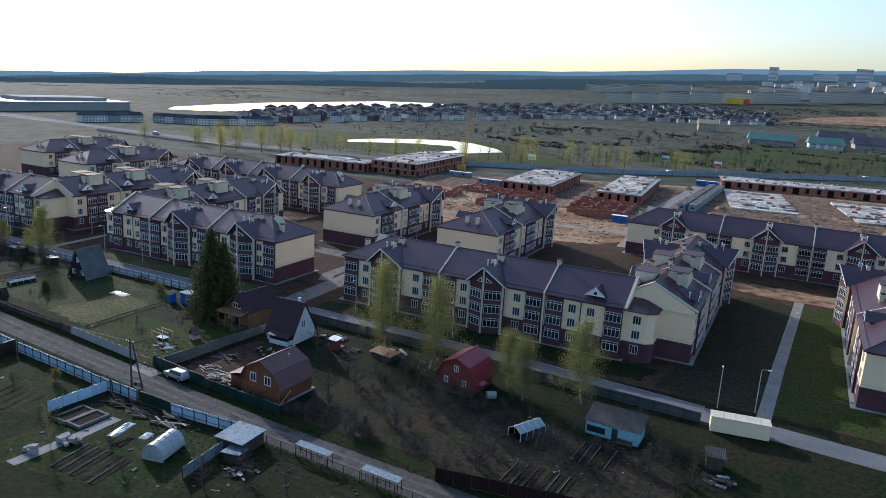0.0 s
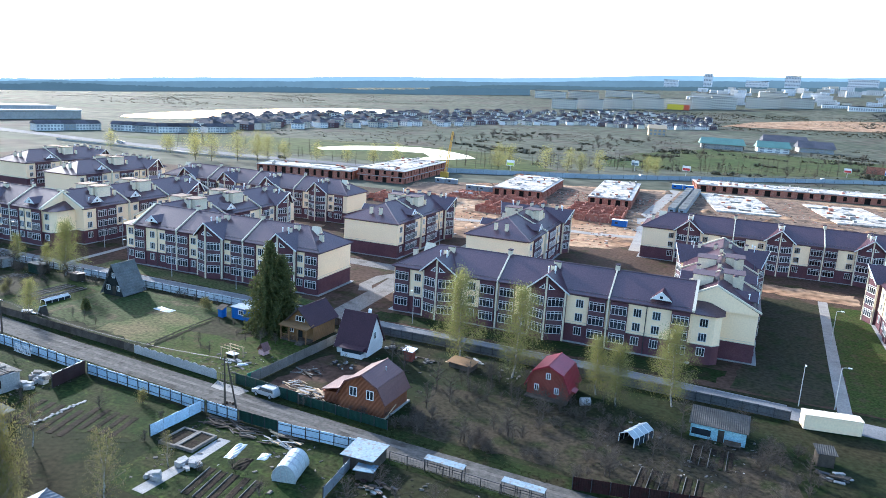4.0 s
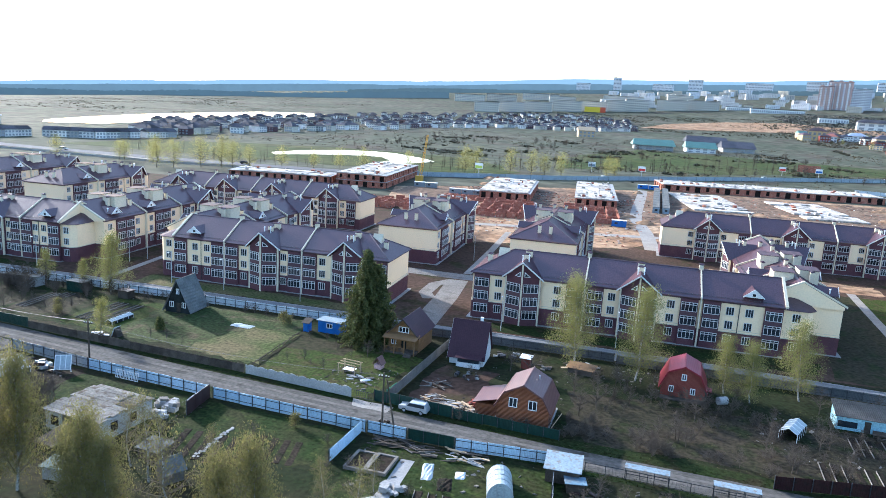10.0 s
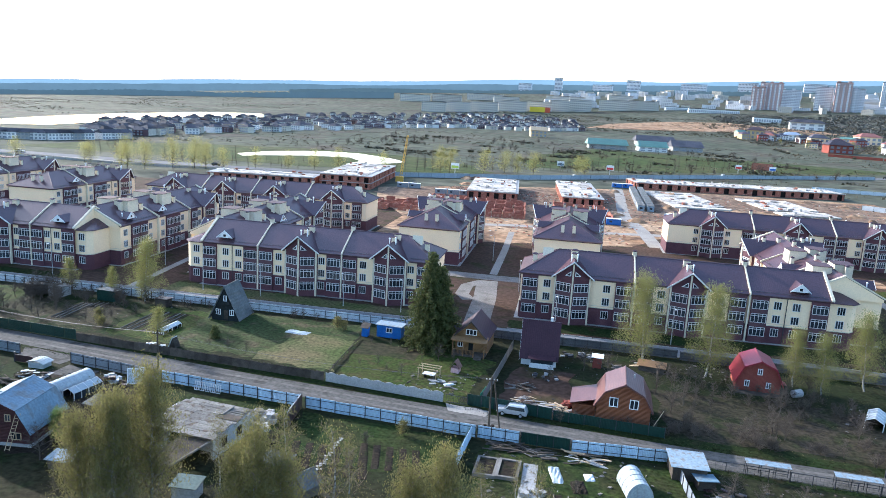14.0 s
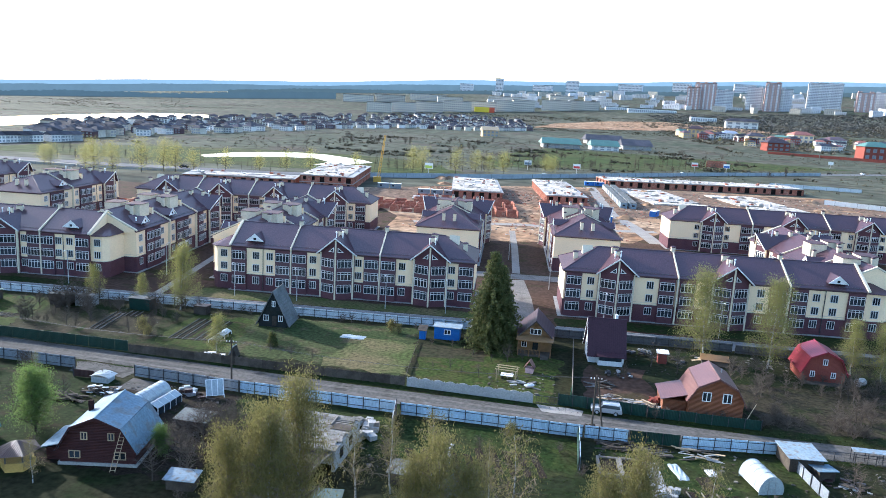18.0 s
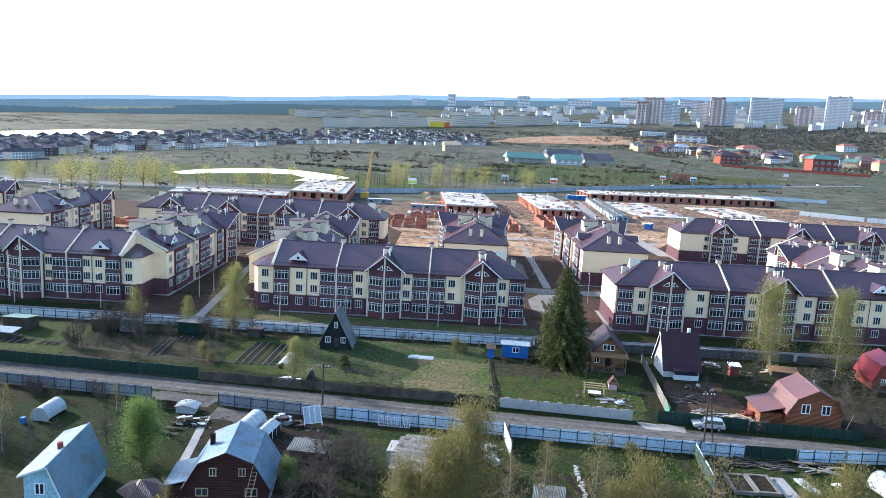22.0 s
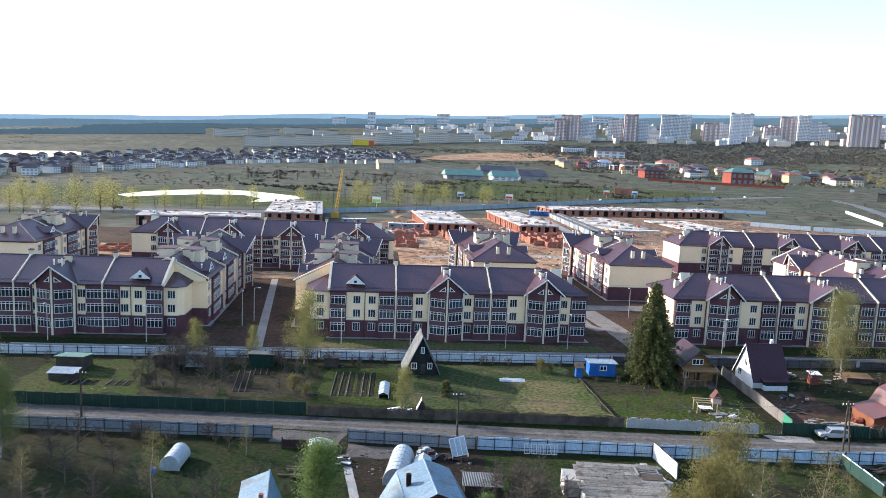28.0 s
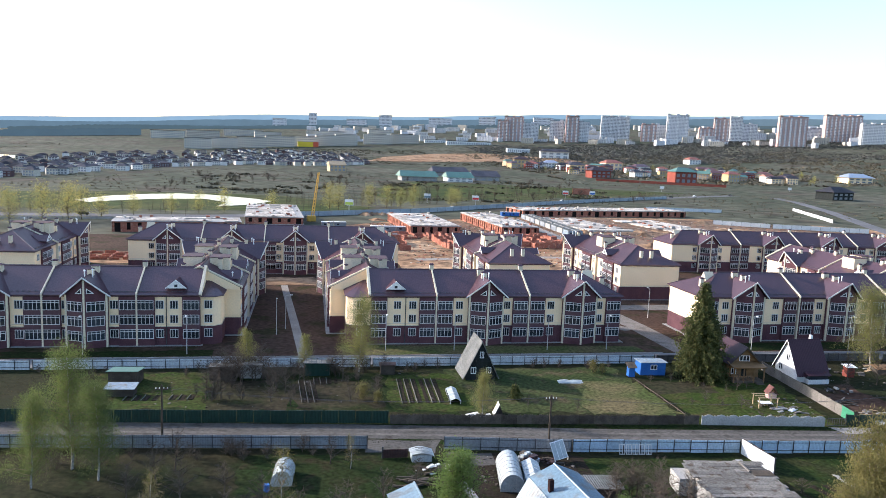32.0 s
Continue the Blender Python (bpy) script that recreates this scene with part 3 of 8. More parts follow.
                part("gable_wall", Builder().add([(u - 3.9, -0.9, EAVE - 0.02), (u, -2.5, EAVE - 0.02), (u + 3.9, -0.9, EAVE - 0.02), (u, -2.5, peak - 0.15), (u, 3.0, peak - 0.15)], [(0, 1, 3), (1, 2, 3), (0, 3, 4), (2, 4, 3)]), BRICK, root, "", base)
                yr = depth / 2 * (peak - EAVE) / (RIDGE - EAVE) + 0.6
                g = Builder()
                for s in (-1, 1):
                    q = [(u, -3.2, peak), (u + s * 4.6, -1.5, EAVE - 0.30), (u + s * 4.6, 0.7, EAVE - 0.30), (u, yr, peak)]
                    g.slab(q if s < 0 else q[::-1], 0.14)
                part("bay_roof", g, cross, root, "", base)
                tr = Builder()
                for s in (-1, 1):
                    tr.slab([(u, -3.26, peak - 0.16), (u + s * 4.66, -1.56, EAVE - 0.48), (u + s * 4.66, -1.56, EAVE - 0.12), (u, -3.26, peak + 0.2)], 0.09)
                part("bargeboard", tr, FRAME, root, "", base)
                for x, y in ((-3.75, -0.95), (0, -2.52), (3.75, -0.95)):
                    zt = peak - 0.6 if x == 0 else EAVE
                    part("post", Builder().box(u + x - 0.17, y - 0.14, 0.0, u + x + 0.17, y + 0.3, zt), CREAM_TRIM, root, "", base)
                for z in (3.5, 6.45):
                    part("spandrel", Builder().prism([(u + x * 0.97, y - 0.07) for x, y in plan[1:4]] + [(u, -1.0)], z, z + 1.0), SPANDREL, root, "", base)
                for s in (-1, 1):
                    for z in FLOORS:
                        put_window(root, BAYWIN, at(u + s * 1.92, front_y(1.92) - 0.06, z, s * 22.3))
                    put_window(root, (EYE_W, EYE_W2)[s > 0], at(u + s * 0.35, front_y(0.6) - 0.15, 11.0, s * 22.3), "gable_window")
                chimney(root, at(u, yr - 1.2, peak - 0.2), 1.5, 1.0)
                vent(root, at(u - 0.6, 0.6, peak - 0.1))
                vent(root, at(u + 0.7, 1.2, peak))
                chimney(root, at(u, 2.6, peak - 0.2), 1.1, 0.9)
            elif kind == "dormer":
                dm = Builder()
                for s in (-1, 1):
                    q = [(u, 0.2, 13.35), (u + s * 2.0, 0.2, 11.75), (u + s * 2.0, 2.2, 11.75), (u, 5.0, 13.35)]
                    dm.slab(q if s < 0 else q[::-1], 0.1)
                part("dormer_roof", dm, cross, root, "", base)
                part("dormer_face", Builder().extrude([(u - 1.8, 11.7), (u + 1.8, 11.7), (u, 13.25)], 0.25, 1.2), WHITE, root, "", base)
                part("dormer_window", Builder().box(u - 0.3, 0.2, 11.95, u + 0.3, 0.3, 12.5), GLASS, root, "", base)
                part("bargeboard", Builder().slab([(u, 0.14, 13.2), (u - 2.05, 0.14, 11.55), (u - 2.05, 0.14, 11.8), (u, 0.14, 13.48)], 0.07).slab([(u, 0.14, 13.2), (u + 2.05, 0.14, 11.55), (u + 2.05, 0.14, 11.8), (u, 0.14, 13.48)], 0.07), WHITE, root, "", base)
            elif kind == "roofhouse":
                top = RIDGE + 0.7
                lift = part("lift_house", Builder().box(u - 2.4, depth * 0.2, 11.4, u + 2.4, depth * 0.44, top), CREAM_TRIM, root, "cream lift house with a flat plum lid", base)
                part("lid", Builder().box(u - 2.6, depth * 0.2 - 0.25, top, u + 2.6, depth * 0.44 + 0.2, top + 0.12), skin, lift)
                chimney(root, at(u - 3.2, depth * 0.3, roof_z(depth * 0.3, depth) + 0.9), 0.9, 1.3)
                chimney(root, at(u + 4.2, depth * 0.22, roof_z(depth * 0.22, depth) + 0.6), 0.8, 1.0)
            elif kind == "vent":
                vent(root, at(u, depth * 0.12, roof_z(depth * 0.12, depth) + 0.5))


FRONT = [("loggia", 1.5), ("dormer", 5.0), ("narrow", 5.4), ("pipe", 7.1), ("narrow", 8.6), ("loggia", 11.7), ("pil", 13.6), ("loggia", 15.5), ("narrow", 18.6), ("gable", 24.3), ("narrow", 29.0), ("loggia", 32.0), ("pil", 33.9), ("loggia", 35.8), ("narrow", 38.9), ("gable", 45.3), ("narrow", 50.0), ("loggia", 53.2)]
SIDE = [("narrow", 2.2), ("vent", 4), ("dormer", 5.4), ("loggia", 6.4), ("loggia", 10.2), ("roofhouse", 11), ("dormer", 20.5), ("narrow", 13.8), ("pil", 17.2), ("narrow", 20.0), ("loggia", 23.4), ("loggia", 27.2), ("roofhouse", 28), ("narrow", 30.8), ("pil", 34.3), ("loggia", 37.5), ("narrow", 41.0), ("gable", 46.5)]
FLAT_SIDE = [("narrow", 2.4), ("loggia", 6.4), ("loggia", 10.2), ("dormer", 12.5), ("narrow", 13.8), ("pil", 17.2), ("narrow", 20.0), ("loggia", 23.4), ("roofhouse", 25), ("loggia", 27.2), ("narrow", 30.8), ("pipe", 32.5), ("narrow", 35.0), ("gable", 40.5), ("narrow", 45)]
mirrored = lambda cols, length: [(k, length - u) for k, u in cols]


def corner_block(root, m, w, depth):
    part("corner_wall", Builder().prism([(0, 0), (w - 1.2, 0), (w, 1.2), (w, depth), (0, depth)], 3.9, 10.1), CREAM, root, "", m)
    part("corner_base", Builder().prism([(-0.03, -0.06), (w - 1.2, -0.06), (w + 0.06, 1.2), (w + 0.06, depth), (-0.03, depth)], 0, 3.9), BRICK, root, "", m)
    part("cornice", Builder().prism([(-0.03, -0.14), (w - 1.2, -0.14), (w + 0.14, 1.2), (w + 0.14, depth), (-0.03, depth)], 3.9, 4.05), CREAM_TRIM, root, "", m)
    z, p = 10.15, 12.6
    e = [(-0.1, -0.55, z), (w - 1.0, -0.55, z), (w + 0.5, 1.0, z), (w + 0.5, depth, z), (-0.1, depth, z), (0.6, depth, p), (-0.1, depth, p)]
    part("corner_roof", Builder().add(e, [(0, 1, 5, 6), (1, 2, 5), (2, 3, 5), (4, 3, 2, 1, 0)]), ROOF_X, root, "", m)
    part("corner_eave", Builder().prism([(-0.1, -0.6), (w - 1.0, -0.6), (w + 0.55, 1.0), (w + 0.55, depth), (-0.1, depth)], 10.0, 10.13), SPANDREL, root, "", m)
    for zz in FLOORS:
        put_window(root, NARROW, m @ pose(w * 0.45, -0.02 if zz > 4 else -0.08, zz))


def front_range(label, x_block, s, faces_left, wing_x, wing_y, wing_len, y=121.0):
    """An L-shaped block: a range along the street and a range going back from its block end. faces_left: the wing stands at the left end."""
    root = thing("apartment_block", label, "apartment block", pose(x_block, y, 0), "three storey apartment blocks")
    inv = root.matrix_basis.inverted()
    length = 55.0 * s
    if faces_left:
        wing(root, inv @ pose(x_block, y, 0), length, 15.5, FRONT, ends=("gable", "hip"), stretch=s)
        corner_block(root, inv @ Matrix.Translation((x_block, y + 0.5, 0)) @ Matrix.Diagonal((-1, 1, 1, 1)), 5.0 * s, 9.0)
    else:
        wing(root, inv @ pose(x_block - length, y, 0), length, 15.5, [(k, 55 - u) for k, u in FRONT], ends=("hip", "gable"), stretch=s)
        corner_block(root, inv @ pose(x_block, y + 0.5, 0), 5.0 * s, 9.0)
    wing(root, inv @ pose(wing_x, wing_y, 0, 0, 0, 90), wing_len, 16.5, SIDE, mirrored(SIDE, wing_len * 54 / 54), ends=("gable", "gable"), along="y", stretch=wing_len / 54)
    return root


front_range("L-shaped cream and plum apartment block beside the white-walled cottage", -28.0, 1.17, False, -15.6, 127.0, 58)
front_range("L-shaped cream and plum apartment block behind the tall spruce", -168.6, 1.02, True, -160.5, 130.0, 53)
front_range("L-shaped cream and plum apartment block at the end of the street", -203.8, 0.86, False, -196.3, 129.0, 53)


def straight_range(label, x_right, y, length, depth, cols=FLAT_SIDE):
    root = thing("apartment_block", label, "apartment block", pose(x_right - depth / 2, y, 0), "three storey apartment blocks")
    wing(root, root.matrix_basis.inverted() @ pose(x_right, y, 0, 0, 0, 90), length, depth, cols, mirrored(cols, 48), ends=("hip", "hip"), along="y", stretch=length / 48, blank=("plain", "plain"))
    for dy in (-1.6, 1.6):
        chimney(root, root.matrix_basis.inverted() @ pose(x_right - depth / 2 + dy, y + 3.2, 12.6, 0, 0, 0), 0.9, 1.5)
    return root


straight_range("cream apartment block with a blank end wall facing the street", -113.7, 167.0, 47, 18.0)
straight_range("cream apartment block end-on to the street beside the worn courtyard", -73.5, 167.0, 50, 18.5)
straight_range("cream apartment block end-on behind the end of the street", -254.0, 178.0, 46, 17)
straight_range("distant cream apartment block near the brick shell", -296.0, 190.0, 46, 17)
straight_range("cream apartment block across the mown courtyard", 30.0, 123.0, 64, 17)


def cross_range(label, x, y, length, gables, s=1.0):
    root = thing("apartment_block", label, "apartment block", pose(x, y, 0), "three storey apartment blocks")
    cols = []
    for g in gables:
        cols += [("gable", g), ("narrow", g - 5.2), ("narrow", g + 5.2)]
    for a, b in zip(gables, gables[1:]):
        c = (a + b) / 2
        cols += [("loggia", c - 2.0), ("loggia", c + 2.0), ("pil", c)]
    cols += [("loggia", gables[-1] + 8.6)]
    wing(root, Matrix.Identity(4), length, 15.0, cols, ends=("hip", "hip"))


cross_range("cream and plum apartment block closing the courtyards", -237, 206, 84, [12.0, 31.2, 50.7, 72.0])
cross_range("cream and plum apartment block closing the mown courtyard", -49, 218, 100, [14.4, 41.2, 66.0, 90.0])

# ---- ground patches, streets and paths ----
TRACK = surface("worn_wheel_track", (0.130, 0.120, 0.107), (0.100, 0.092, 0.081), 0.95, 0.15, 1.2, 0.2, grit=0.6)
def ragged(outline, step=2.0, rough=0.6, seed=1):
    """An outline with uneven edges."""
    rng = random.Random(seed)
    out = []
    for (ax, ay), (bx, by) in zip(outline, outline[1:] + outline[:1]):
        n = max(1, int(math.hypot(bx - ax, by - ay) / step))
        for i in range(n):
            t = i / n
            out.append((ax + (bx - ax) * t + rng.uniform(-rough, rough), ay + (by - ay) * t + rng.uniform(-rough, rough)))
    return out


def patch(name, outline, z, material, label, rough=0.6, seed=1):
    sheet(name, ragged(outline, 2.0, rough, seed), z, material, label, "ground")


patch("meadow_patch", [(-157, 80), (-122, 76), (-122, 102), (-157, 102)], 0.022, MOWN, "short mown grass round the black A-frame cabin", 0.8, 1)
patch("dry_patch", [(-137, 78), (-121, 75.5), (-121, 92), (-132, 93)], 0.03, DRYLAWN, "straw-coloured dry grass", 1.0, 2)
patch("garden_lawn", [(-120, 71.5), (-98, 69.5), (-94, 90), (-103, 94), (-120, 90)], 0.026, FRESH, "fresh green garden lawn", 0.8, 3)
patch("dug_plot", [(-120.5, 86), (-108, 86), (-108, 92), (-120.5, 93)], 0.034, DULL_LAWN, "dug garden plot grown over with dead grass", 0.6, 4)
patch("cottage_yard", [(-92, 70.5), (-80, 69), (-80, 88), (-90, 89)], 0.028, YARD, "bare brown garden soil", 0.7, 5)
patch("allotment_grass", [(-204, 82), (-158, 79), (-158, 100), (-204, 101)], 0.024, LAWN, "thin grass of the vegetable allotments", 1.0, 6)
patch("dry_patch", [(-184, 83), (-170, 82), (-170, 96), (-184, 98)], 0.034, DULL_LAWN, "brown trodden grass of the vegetable allotments", 1.0, 26)
patch("allotment_grass", [(-168, 81), (-155, 80), (-155, 99), (-168, 100)], 0.032, FRESH, "green grass between the vegetable beds", 1.0, 27)
patch("dry_patch", [(-197, 83), (-184, 82), (-184, 97), (-197, 98)], 0.03, DULL_LAWN, "straw-coloured dry grass", 1.0, 28)
patch("allotment_grass", [(-218, 85), (-198, 84), (-198, 102), (-218, 103)], 0.032, FRESH, "green grass between the allotments", 0.8, 7)
patch("near_lawn", [(-119, 44), (-95, 46), (-94, 57), (-119, 59)], 0.03, PATCHY, "fresh grass behind the blue fence", 0.8, 8)
patch("near_garden", [(-92, 36), (-64, 40), (-64, 57), (-92, 56)], 0.026, PATCHY, "patchy grass round the raised beds", 0.8, 9)
patch("builder_yard_grass", [(-144, 48), (-120, 46), (-120, 59), (-144, 61)], 0.026, PATCHY, "fresh grass by the unfinished house", 0.7, 10)
patch("barn_yard", [(-164, 38), (-140, 36), (-144, 62), (-163, 64)], 0.024, SOIL, "trodden earth round the barn", 0.8, 11)
patch("gravel_apron", [(-162.6, 60.4), (-156.4, 59.8), (-156.2, 63.6), (-162.6, 64.4)], 0.034, DIRTROAD, "grey gravel inside the yard fence", 0.3, 31)
patch("gravel_apron", [(-174.6, 69.6), (-163.0, 68.4), (-164.4, 64.6), (-173.4, 65.6)], 0.034, DIRTROAD, "worn gravel mouth of the yard", 0.4, 32)
patch("gravel_apron", [(-99.6, 68.6), (-92.6, 67.8), (-93.0, 65.4), (-99.0, 66.0)], 0.034, PAVING, "pale concrete apron at the garden gate", 0.25, 33)
patch("barn_grass", [(-190, 42), (-160, 40), (-164, 63), (-190, 66)], 0.03, LAWN, "rough grass beside the barns", 0.8, 12)
ORCHARD = surface("orchard_ground", (0.038, 0.034, 0.021), (0.048, 0.038, 0.027), 0.95, 0.07, 1.4, 0.5, third=(0.026, 0.031, 0.013), grit=0.95)
patch("orchard_floor", [(-66, 68), (-10, 64), (-10, 86), (-66, 86)], 0.022, ORCHARD, "dead grass and soil of the orchard", 1.2, 13)
patch("mown_court", [(-19, 111), (-0.6, 111), (2.6, 186), (-12, 186)], 0.03, DULL_LAWN, "trampled olive lawn of the courtyard", 0.5, 14)
patch("mown_court", [(0.4, 111), (26, 110), (26, 186), (3.4, 186)], 0.03, FRESH, "thin green lawn of the courtyard", 0.5, 30)
patch("block_verge", [(-94, 112.5), (-22, 112.5), (-20, 120), (-94, 118)], 0.03, LAWN, "grass verge below the apartment block", 0.4, 15)
# the paler dry grass colour paints sunlight on this verge
patch("block_verge", [(-175, 112.5), (-110, 112.5), (-110, 117), (-175, 120)], 0.03, DRYLAWN, "grass verge below the apartment block, painted pale as sunlit", 0.4, 16)
patch("block_verge", [(-250, 112.5), (-200, 112.5), (-200, 117), (-250, 117)], 0.03, LAWN, "grass verge below the apartment block", 0.4, 17)
patch("clay_strip", [(-236, 187), (-157, 187), (-157, 199), (-236, 199)], 0.034, CLAY, "bare clay strip in front of the block", 1.0, 18)
patch("clay_strip", [(-13, 192), (12, 190), (12, 202), (-40, 204)], 0.034, CLAY, "bare clay strip in front of the block", 1.0, 19)
patch("clay_strip", [(-135, 222), (-66, 222), (-50, 240), (-150, 250)], 0.04, CLAY, "sunlit clay with vehicle tracks", 1.5, 20)
patch("clay_strip", [(-260, 224), (-240, 224), (-240, 250), (-262, 250)], 0.04, CLAY, "sunlit clay beside the block", 1.5, 21)
sheet("lane_verge", ribbon([(x, y + 4.1) for x, y in LANE], 3.0), 0.018, LAWN, "dark rough grass verge of the lane", "ground")
sheet("lane_verge", ribbon([(x, y - 3.3) for x, y in LANE], 1.6), 0.018, LAWN, "dark rough grass verge of the lane", "ground")
sheet("bare_plot", ragged([(66, 552), (100, 515), (101, 441), (140, 400), (200, 440), (270, 600), (370, 780), (202, 715)], 12, 4, 3), 0.05, FIELD, "bare dry plot beside the highway", "ground")
for off in (-0.95, 0.85):
    sheet("wheel_track", ribbon([(x, y + off) for x, y in LANE[1:-1]], 0.7), 0.036, TRACK, "pale worn wheel track on the lane", "road")
STREET = [(-420, 113), (-230, 109.2), (-170, 108.7), (-100, 108.4), (-40, 107), (-10, 104.5), (60, 99)]
sheet("street", ribbon(STREET, 5.6), 0.04, ASPHALT, "worn grey asphalt street of the estate", "road")
sheet("side_road", ribbon([(-100.5, 108), (-101, 120), (-101.5, 134), (-103, 152)], 5.6), 0.046, DUST_ROAD, "pale dusty access road between two blocks", "road")
sheet("cross_road", ribbon([(-170, 158), (-130, 157), (-103, 156), (-60, 157), (-42, 158)], 6.0), 0.043, DUST_ROAD, "pale dusty access road behind the blocks", "road")
sheet("site_road", ribbon([(-51, 226), (-53, 262), (-57.5, 300), (-57, 330), (-54.5, 400), (-54, 425)], 5.5), 0.05, PAVING, "pale dusty track through the building site", "road")
sheet("loop_road", ribbon([(-105, 131), (-107.5, 136), (-107.5, 145), (-104, 151)], 3.4), 0.05, DUST_ROAD, "dusty parking loop beside the block", "road")
for line, w in (([(-182.6, 112), (-185, 140), (-189, 186)], 1.9), ([(-102.3, 160), (-102.6, 196), (-103.5, 233)], 2.2), ([(-1.0, 107), (0.2, 135), (3.0, 190)], 2.3)):
    n = 22
    path = thing("footpath", "pale concrete paving footpath across the courtyard", "footpath", kind="structure")
    pts = ribbon(line, w)
    half = len(pts) // 2
    for k in range(half - 1):
        for i in range(n):
            a, b = i / n + 0.0012, (i + 1) / n - 0.0012
            r0, r1 = Vector(pts[k]), Vector(pts[k + 1])
            l0, l1 = Vector(pts[-1 - k]), Vector(pts[-2 - k])
            part("paving_slab", Builder().prism([tuple(r0.lerp(r1, a)), tuple(r0.lerp(r1, b)), tuple(l0.lerp(l1, b)), tuple(l0.lerp(l1, a))], 0.0, 0.075), PAVING, path)
for off in (-2.95, 2.95):
    kerb = thing("kerb", "grey concrete kerb along the street", "kerb", kind="structure")
    line = [(x, y + off) for x, y in STREET[1:-1]]
    for (ax, ay), (bx, by) in zip(line, line[1:]):
        n = int((bx - ax) / 6)
        for i in range(n):
            t0, t1 = i / n + 0.0008, (i + 1) / n - 0.0008
            x0, x1 = ax + (bx - ax) * t0, ax + (bx - ax) * t1
            if off > 0 and x1 > -104 and x0 < -97:
                continue
            part("kerb_stone", Builder().prism(ribbon([(x0, ay + (by - ay) * t0), (x1, ay + (by - ay) * t1)], 0.22), 0, 0.17), KERB, kerb)


# ---- fences ----
def fence(label, a, b, height, panel_w, material, name="fence", posts=True, rails=False, panel_mesh=None, tall_post=0.1, category="fence"):
    ax, ay = a
    bx, by = b
    length = math.hypot(bx - ax, by - ay)
    turn = math.degrees(math.atan2(by - ay, bx - ax))
    root = thing(name, label, category, pose(ax, ay, 0, 0, 0, turn))
    n = max(1, round(length / panel_w))
    w = length / n
    pm = panel_mesh(w) if panel_mesh else Builder().box(0.03, -0.025, 0.06, w - 0.03, 0.025, height).mesh("panel", material)
    post = Builder().box(-0.05, -0.13, 0, 0.05, -0.025, height + tall_post).mesh("post", STEEL)
    rail = Builder().extrude([(0, 0.45), (w, 0.45), (w, 0.53), (0.06, 0.53), (0.06, height - 0.35), (w, height - 0.35), (w, height - 0.27), (0, height - 0.27)], -0.075, -0.025).mesh("rail", STEEL)
    rng = random.Random(int(ax * 7 + ay))
    for i in range(n):
        part("panel", pm, None, root, m=pose(i * w, 0, rng.uniform(-0.05, 0.03), rng.uniform(-1.2, 1.2)))
        if rails:
            part("rail", rail, None, root, m=pose(i * w, 0, 0))
    for i in range(n + 1) if posts else ():
        part("post", post, None, root, m=pose(i * w, 0, 0))
    return root


def scallop(w):
    k = 12
    arc = [(w - 0.08 - (w - 0.16) * i / k, 1.42 + 0.32 * math.sin(math.pi * i / k)) for i in range(k + 1)]
    return Builder().extrude([(-0.08, 0.0), (w - 0.08, 0.0)] + arc + [(0.08, 1.62), (-0.08, 1.62)], -0.05, 0.05).mesh("panel", CONCRETE)


def wires(w):
    """A black top rail with thin wires and a lower rail."""
    b = Builder().box(0, -0.04, 1.34, w, 0.04, 1.42).box(0, -0.02, 0.12, w, 0.02, 0.16)
    for z in (0.4, 0.7, 1.0):
        b.box(0, -0.008, z, w, 0.008, z + 0.016)
    for i in range(1, 6):
        b.box(i * w / 6 - 0.008, -0.008, 0.14, i * w / 6 + 0.008, 0.008, 1.36)
    return b.mesh("panel", STEEL)


def boards(w):
    """Upright boards of uneven height, nailed edge to edge."""
    n, rng, top = int(w / 0.2), random.Random(3), []
    for i in range(n):
        h = 1.55 + rng.uniform(-0.1, 0.1)
        x0, x1 = i * w / n, (i + 1) * w / n
        top += [(x0 + 0.012, h), (x1 - 0.02, h + rng.uniform(-0.03, 0.03)), (x1 - 0.008, 0.8)]
    return Builder().extrude([(0.012, 0.05), (w - 0.02, 0.05)] + top[:-1][::-1], -0.02, 0.02).mesh("panel", OLD_WOOD)


fence("dark green profiled sheet fence along the lane", (-262, 83.6), (-169.5, 75.6), 2.0, 2.5, GREEN_SHEET, posts=False)
fence("weathered dark board fence along the lane", (-169.3, 75.4), (-120.6, 71.4), 1.6, 2.5, OLD_WOOD, panel_mesh=boards, posts=False)
fence("grey concrete fence with scalloped top", (-120.2, 71.3), (-100, 69.0), 1.6, 2.1, CONCRETE, panel_mesh=scallop, posts=False)
fence("dark green sheet fence behind the parked car", (-96.2, 69.2), (-83.0, 67.6), 1.9, 2.2, GREEN_SHEET)
fence("dark green sheet fence below the orange house", (-82.8, 67.6), (-66.5, 66.2), 1.6, 2.3, GREEN_SHEET)
fence("grey sheet fence on the lane", (-262, 74.6), (-173.4, 66.6), 1.9, 2.6, GREY_SHEET, rails=True)
fence("grey sheet fence beside the yard gate", (-162.8, 65.4), (-145.0, 63.0), 1.9, 2.6, GREY_SHEET, rails=True)
fence("pale blue sheet fence on black frames", (-144.8, 63.0), (-120.4, 60.6), 1.9, 2.45, BLUE_SHEET, rails=True)
fence("pale blue sheet fence on black frames", (-119.6, 60.4), (-93.4, 58.2), 1.9, 2.4, BLUE_SHEET, rails=True)
fence("pale blue sheet fence with a bent panel", (-93.2, 58.4), (-87.2, 58.0), 1.9, 2.0, BLUE_SHEET, rails=True)
